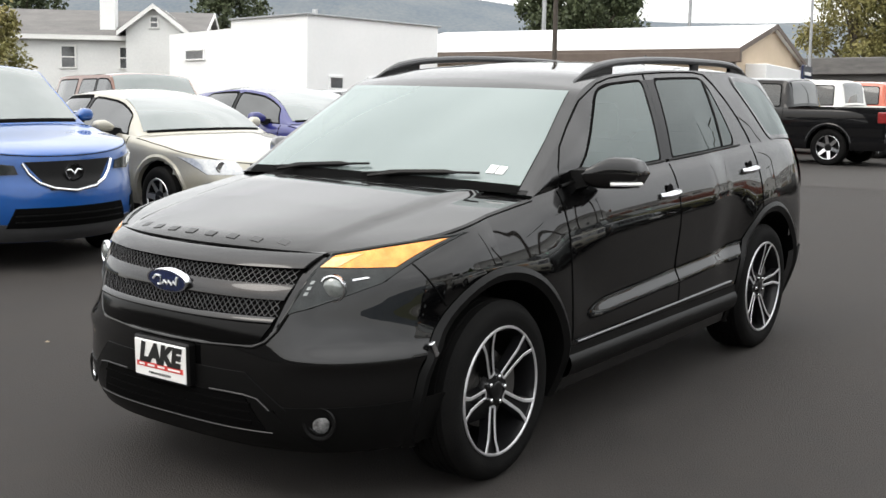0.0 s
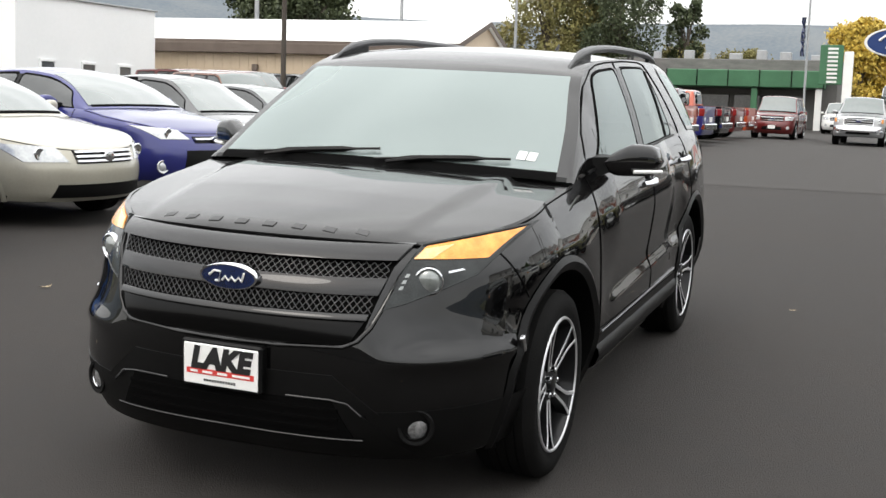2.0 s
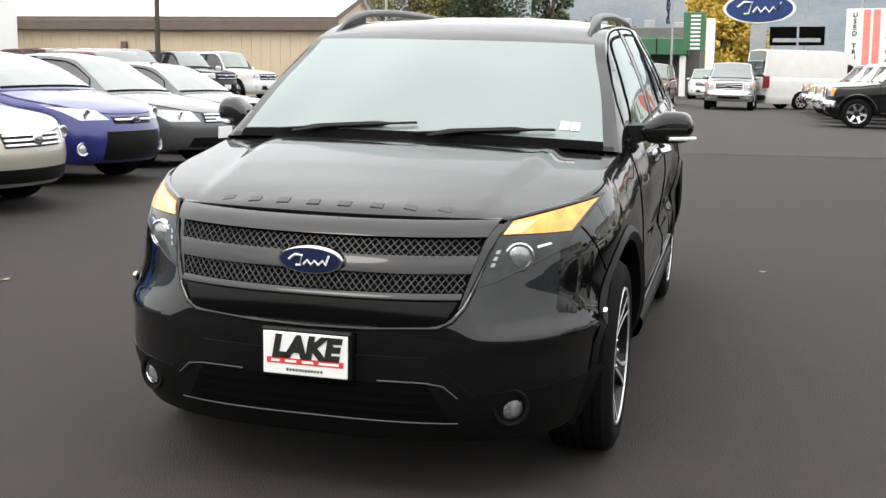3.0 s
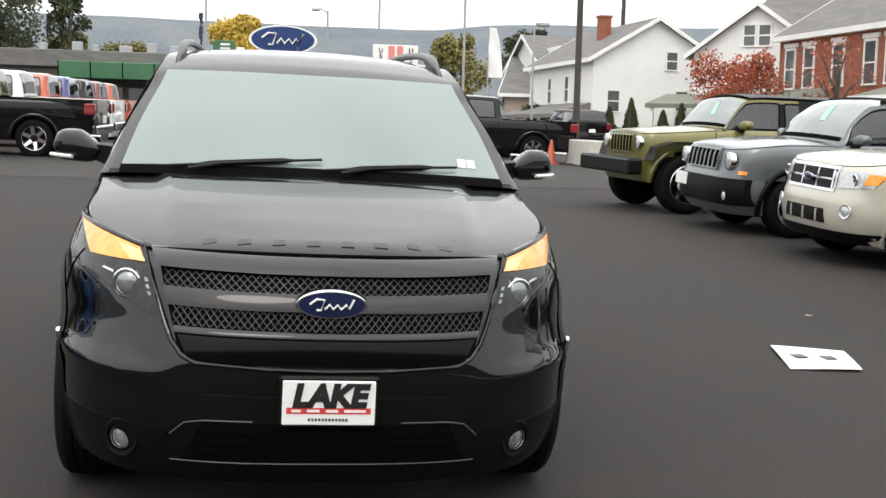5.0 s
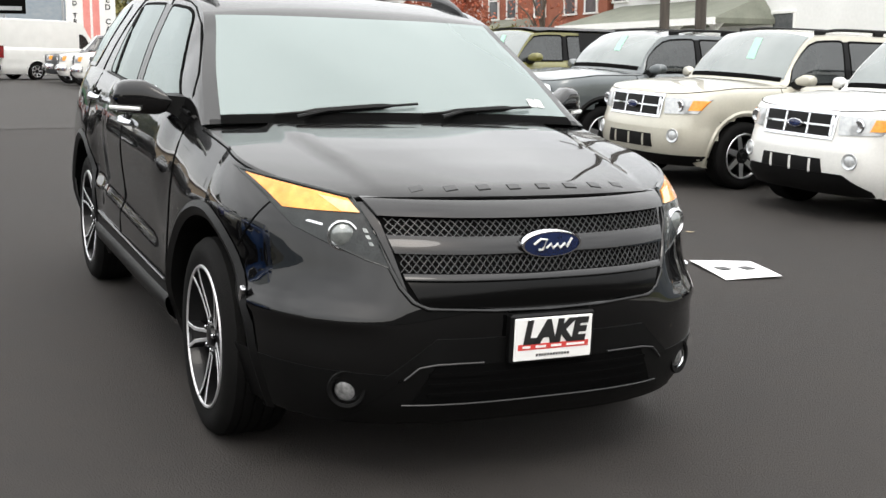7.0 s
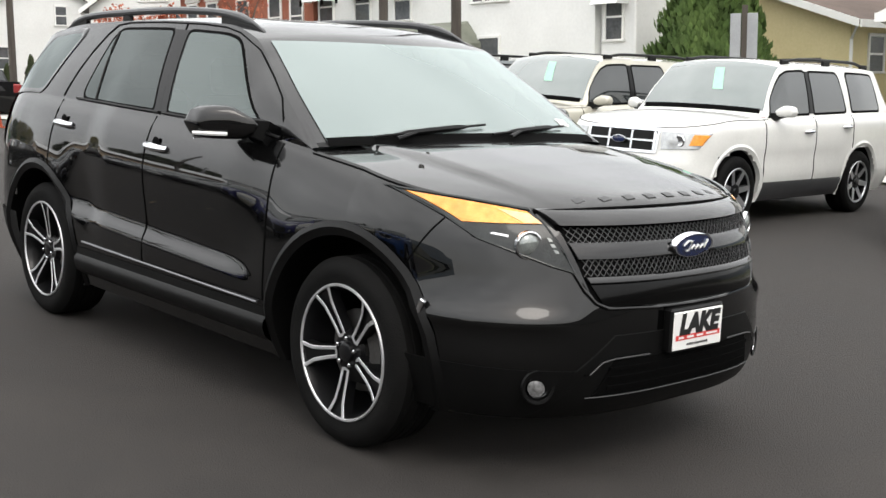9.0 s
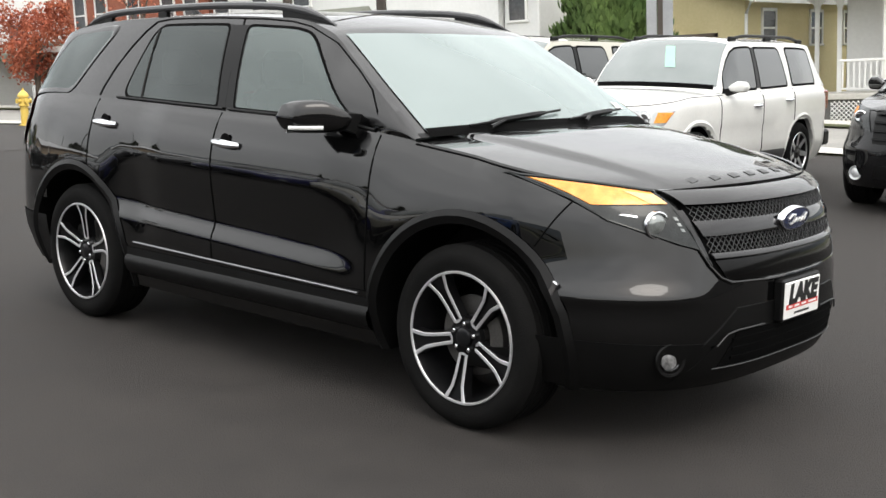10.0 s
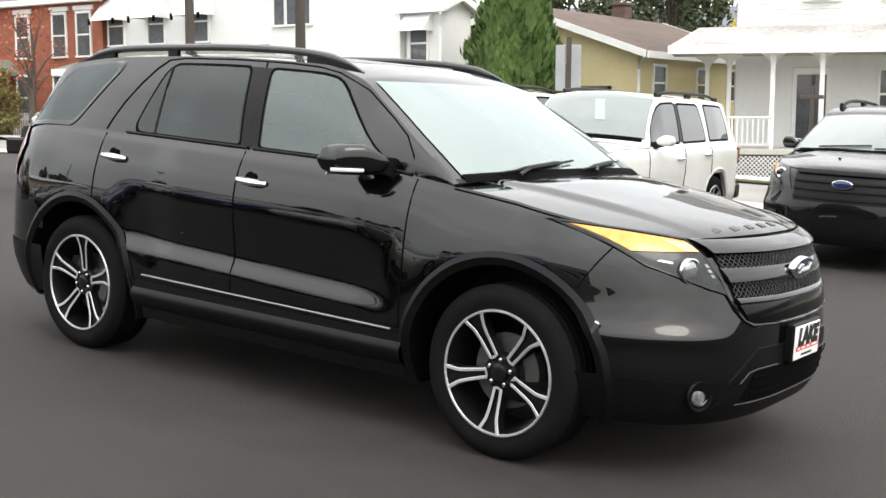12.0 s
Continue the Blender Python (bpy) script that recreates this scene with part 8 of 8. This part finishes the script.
LEAF_CEDAR = surf("cedar_foliage", (0.05, 0.10, 0.02), (0.11, 0.17, 0.042), 0.75, 1.0, island=True)


def leaf_cloud(g, c, r, n, size, rng, shell=0.55, flat=0.8):
    """Many small leaves round a centre, thinner inside, in uneven clumps."""
    for _ in range(n):
        d = Vector((rng.gauss(0, 1), rng.gauss(0, 1), rng.gauss(0, 1) * flat))
        d = d.normalized() * r * (shell + (1 - shell) * rng.random()) * (0.8 + 0.4 * noise.noise(Vector(c) + d * 1.3 if True else d))
        p = Vector(c) + d
        a = Vector((rng.gauss(0, 1), rng.gauss(0, 1), rng.gauss(0, 1))).normalized()
        b = a.cross(Vector((rng.gauss(0, 1), rng.gauss(0, 1), rng.gauss(0, 1)))).normalized()
        s = size * (0.6 + 0.8 * rng.random())
        g.add([p + a * s, p + b * s * 0.55, p - a * s * 0.8, p - b * s * 0.55], [(0, 1, 2, 3)])


def raw_mesh(name, g, material):
    me = bpy.data.meshes.new(name)
    me.from_pydata([tuple(p) for p in g.v], [], g.f)
    me.materials.append(material)
    return me


def tree(x, y, h, crown_r, leaf, label, seed, bare=0.3, n=5200, size=0.16, spread=0.8, name="tree"):
    rng = random.Random(seed)
    root = thing(name, pose(x, y, ground_z(x, y) - 0.1), label, "tree", "trees")
    t, cr = Geo(), Geo()
    top = Vector((rng.uniform(-0.3, 0.3), rng.uniform(-0.3, 0.3), h * 0.82))
    t.tube([(0, 0, 0), tuple(top * 0.35), tuple(top * 0.7 + Vector((0.1, 0, 0))), tuple(top)], [h * 0.032, h * 0.024, h * 0.014, h * 0.004], 8)
    blobs = []
    for k in range(11):
        zz = h * (bare + (0.92 - bare) * (k + 0.5) / 11)
        a = k * 2.4 + rng.random()
        q = 1 - abs((zz / h - bare) / (1 - bare) * 2 - 0.85) ** 2 * 0.6
        rr = crown_r * spread * q * rng.uniform(0.35, 0.8)
        c = (rr * math.cos(a), rr * math.sin(a), zz)
        st_ = (top * (zz / h * 0.75)).to_tuple()
        t.tube([st_, ((st_[0] + c[0]) / 2, (st_[1] + c[1]) / 2, (st_[2] + c[2]) / 2 + 0.2), c], [h * 0.011, h * 0.007, h * 0.002], 5)
        blobs.append((c, crown_r * rng.uniform(0.38, 0.62) * max(q, 0.4)))
    blobs.append((tuple(top), crown_r * 0.4))
    for c, r in blobs:
        leaf_cloud(cr, c, r, int(n * 1.7) // len(blobs), size * 0.72, rng)
    part("trunk", t, BARK, root)
    part("crown", raw_mesh("crown", cr, leaf), None, root)
    return root


def conifer(x, y, h, r, leaf, label, seed, n=14000, size=0.09, name="conifer", power=1.0, category="tree"):
    rng = random.Random(seed)
    root = thing(name, pose(x, y, ground_z(x, y) - 0.1), label, category, "trees")
    part("trunk", Geo().tube([(0, 0, 0), (0, 0, h * 0.8)], [r * 0.12, r * 0.03], 8), BARK, root)
    g = Geo()
    for _ in range(n):
        zz = rng.random() ** 1.35
        a = rng.random() * 6.28319
        lump = 1 + 0.16 * math.sin(5 * a + 9 * zz) + 0.34 * noise.noise(Vector((3.6 * math.cos(a), 3.6 * math.sin(a), zz * 11 + seed)))
        prof = min(1.0, zz * 6 + 0.55) * (1 - zz) ** (0.75 * power)
        rr = r * prof * lump * (0.72 + 0.3 * rng.random())
        p = Vector((rr * math.cos(a), rr * math.sin(a), 0.12 + zz * h))
        up = Vector((0.35 * math.cos(a), 0.35 * math.sin(a), 1)).normalized()
        sd = Vector((-math.sin(a), math.cos(a), 0)) + Vector((rng.gauss(0, 0.5), rng.gauss(0, 0.5), rng.gauss(0, 0.4)))
        s = size * (0.6 + 0.9 * rng.random())
        g.add([p + up * s * 1.3, p + sd * s * 0.5, p - up * s, p - sd * s * 0.5], [(0, 1, 2, 3)])
    part("foliage", raw_mesh("foliage", g, leaf), None, root)
    return root


conifer(23.15, 15.65, 6.2, 1.95, LEAF_CEDAR, "dense green cone-shaped cedar before the yellow house", 3, 42000, 0.10)
for _k, (_x, _y, _h) in enumerate(((15.7, 46.6, 1.9), (16.6, 46.2, 2.3), (17.9, 45.6, 1.8), (18.6, 45.2, 2.1), (14.6, 47.2, 1.6))):
    conifer(_x, _y, _h, 0.5, LEAF_DARK, "small dark conical shrub before a house", 20 + _k, 2600, 0.07, "conical_shrub", 1.0, "shrub")
tree(19.2, 40.6, 4.4, 2.2, LEAF_RED, "small maple tree with red autumn leaves", 5, 0.32, 5200, 0.10, 1.0)
tree(20.6, 35.2, 5.2, 1.6, LEAF_RED, "thin tree that has lost most leaves", 6, 0.35, 350, 0.09, 1.0)
tree(-34.5, 64, 10.5, 4.2, LEAF_DARK, "dark green evergreen tree behind the tan building", 7, 0.12, 9000, 0.22)
tree(-39.5, 66, 9.5, 3.6, LEAF_DARK, "dark green tree behind the tan building", 8, 0.15, 7000, 0.22)
tree(-37, 69, 10.0, 3.8, LEAF_DARK, "dark green tree behind the tan building", 9, 0.12, 7000, 0.22)
tree(-15.5, 98, 7.0, 3.6, LEAF_MIX, "tree turning yellow behind the showroom", 10, 0.2, 8000, 0.18)
tree(-11.0, 99, 6.5, 3.8, LEAF_MIX, "tree turning yellow behind the showroom", 11, 0.2, 8000, 0.18)
tree(-26.5, 92, 13.5, 5.0, LEAF_MIX, "tall turning tree behind the showroom", 12, 0.2, 9000, 0.21)
tree(-20.5, 93, 13.0, 5.0, LEAF_DARK, "tall dark tree behind the showroom", 13, 0.2, 9000, 0.21)
tree(-23.5, 95, 12.0, 4.5, LEAF_MIX, "tall yellowish tree behind the showroom", 14, 0.2, 9000, 0.21)
tree(-15.5, 96, 11.0, 2.2, LEAF_DARK, "thin leaning tree behind the showroom", 15, 0.45, 1300, 0.28)
tree(-1.3, 99, 9.5, 4.2, LEAF_YELLOW, "bright yellow autumn tree behind the sign", 16, 0.08, 15000, 0.24)
tree(-37.2, 21.2, 5.4, 2.4, LEAF_MIX, "small turning tree by the white house", 18, 0.25, 7000, 0.13)
tree(-56, 36, 9.0, 3.6, LEAF_DARK, "dark tree behind the white house", 19, 0.15, 5000, 0.2)
tree(-50, 46, 9.0, 3.4, LEAF_DARK, "dark tree behind the white house", 30, 0.15, 5000, 0.2)
tree(16, 92, 8.5, 3.6, LEAF_MIX, "brownish tree beyond the used vehicle sign", 31, 0.2, 5000, 0.24)
tree(20.5, 84, 8.4, 3.4, LEAF_DARK, "round green tree beyond the street", 32, 0.2, 6000, 0.2)
for _k, (_x, _y, _h, _l) in enumerate(((38, 30, 8.0, LEAF_DARK), (41, 25, 8.5, LEAF_DARK), (46, 22, 9.5, LEAF_DARK), (44, 16, 7.5, LEAF_YELLOW), (50, 18, 9.0, LEAF_MIX), (52, 25, 11, LEAF_DARK), (40, 12.5, 5.8, LEAF_YELLOW))):
    tree(_x, _y, _h, _h * 0.4, _l, "tree behind the yellow house", 40 + _k, 0.12, 5000, 0.2)
tree(19.8, 36.8, 2.6, 1.5, LEAF_MIX, "rounded shrub turning yellow by the footpath", 60, 0.1, 5000, 0.09, name="shrub")
tree(15.4, 60.0, 2.2, 1.4, LEAF_DARK, "dark shrub by the street", 61, 0.1, 3000, 0.1, name="shrub")

# blue-grey haze of distance is mixed into the hill colours
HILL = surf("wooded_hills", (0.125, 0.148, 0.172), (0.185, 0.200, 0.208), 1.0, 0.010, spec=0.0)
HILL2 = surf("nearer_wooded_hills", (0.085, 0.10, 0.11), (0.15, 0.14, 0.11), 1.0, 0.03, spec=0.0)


def hills(name, dist, base, amp, seed, a0, a1, material, label, shape_=None):
    rows = []
    for j in range(7):
        q = j / 6
        row = []
        for k in range(181):
            a = math.radians(a0 + (a1 - a0) * k / 180)
            el = base + amp * noise.noise(Vector((a * 3.0, seed, 0))) + 0.25 * amp * noise.noise(Vector((a * 13, seed, 4)))
            if shape_:
                el += shape_(math.degrees(a))
            d = dist * (1 + 0.25 * q) + 60 * noise.noise(Vector((a * 9, q * 3, seed)))
            z = 1.5 + d * math.tan(math.radians(max(el, 0.3))) * math.sin(q * math.pi / 2) ** 0.9
            row.append((d * math.sin(a), d * math.cos(a), z if j else -30))
        rows.append(row)
    g = Geo().grid(rows)
    return tagged(part(name, g, material), label, "hills", kind="structure")


hills("backdrop", 1800, 4.9, 0.35, 2.0, -100, 125, HILL, "long wooded ridge beyond the town, coloured blue-grey with haze", crv((-100, 0.5), (-60, 0.7), (-53, 1.0), (-46, 1.65), (-40, 1.5), (-36, 0.95), (-31, 0.25), (-25, -0.2), (-12, -0.1), (0, 0.0), (8, -0.05), (12, 0.35), (30, 0.1), (125, 0)))
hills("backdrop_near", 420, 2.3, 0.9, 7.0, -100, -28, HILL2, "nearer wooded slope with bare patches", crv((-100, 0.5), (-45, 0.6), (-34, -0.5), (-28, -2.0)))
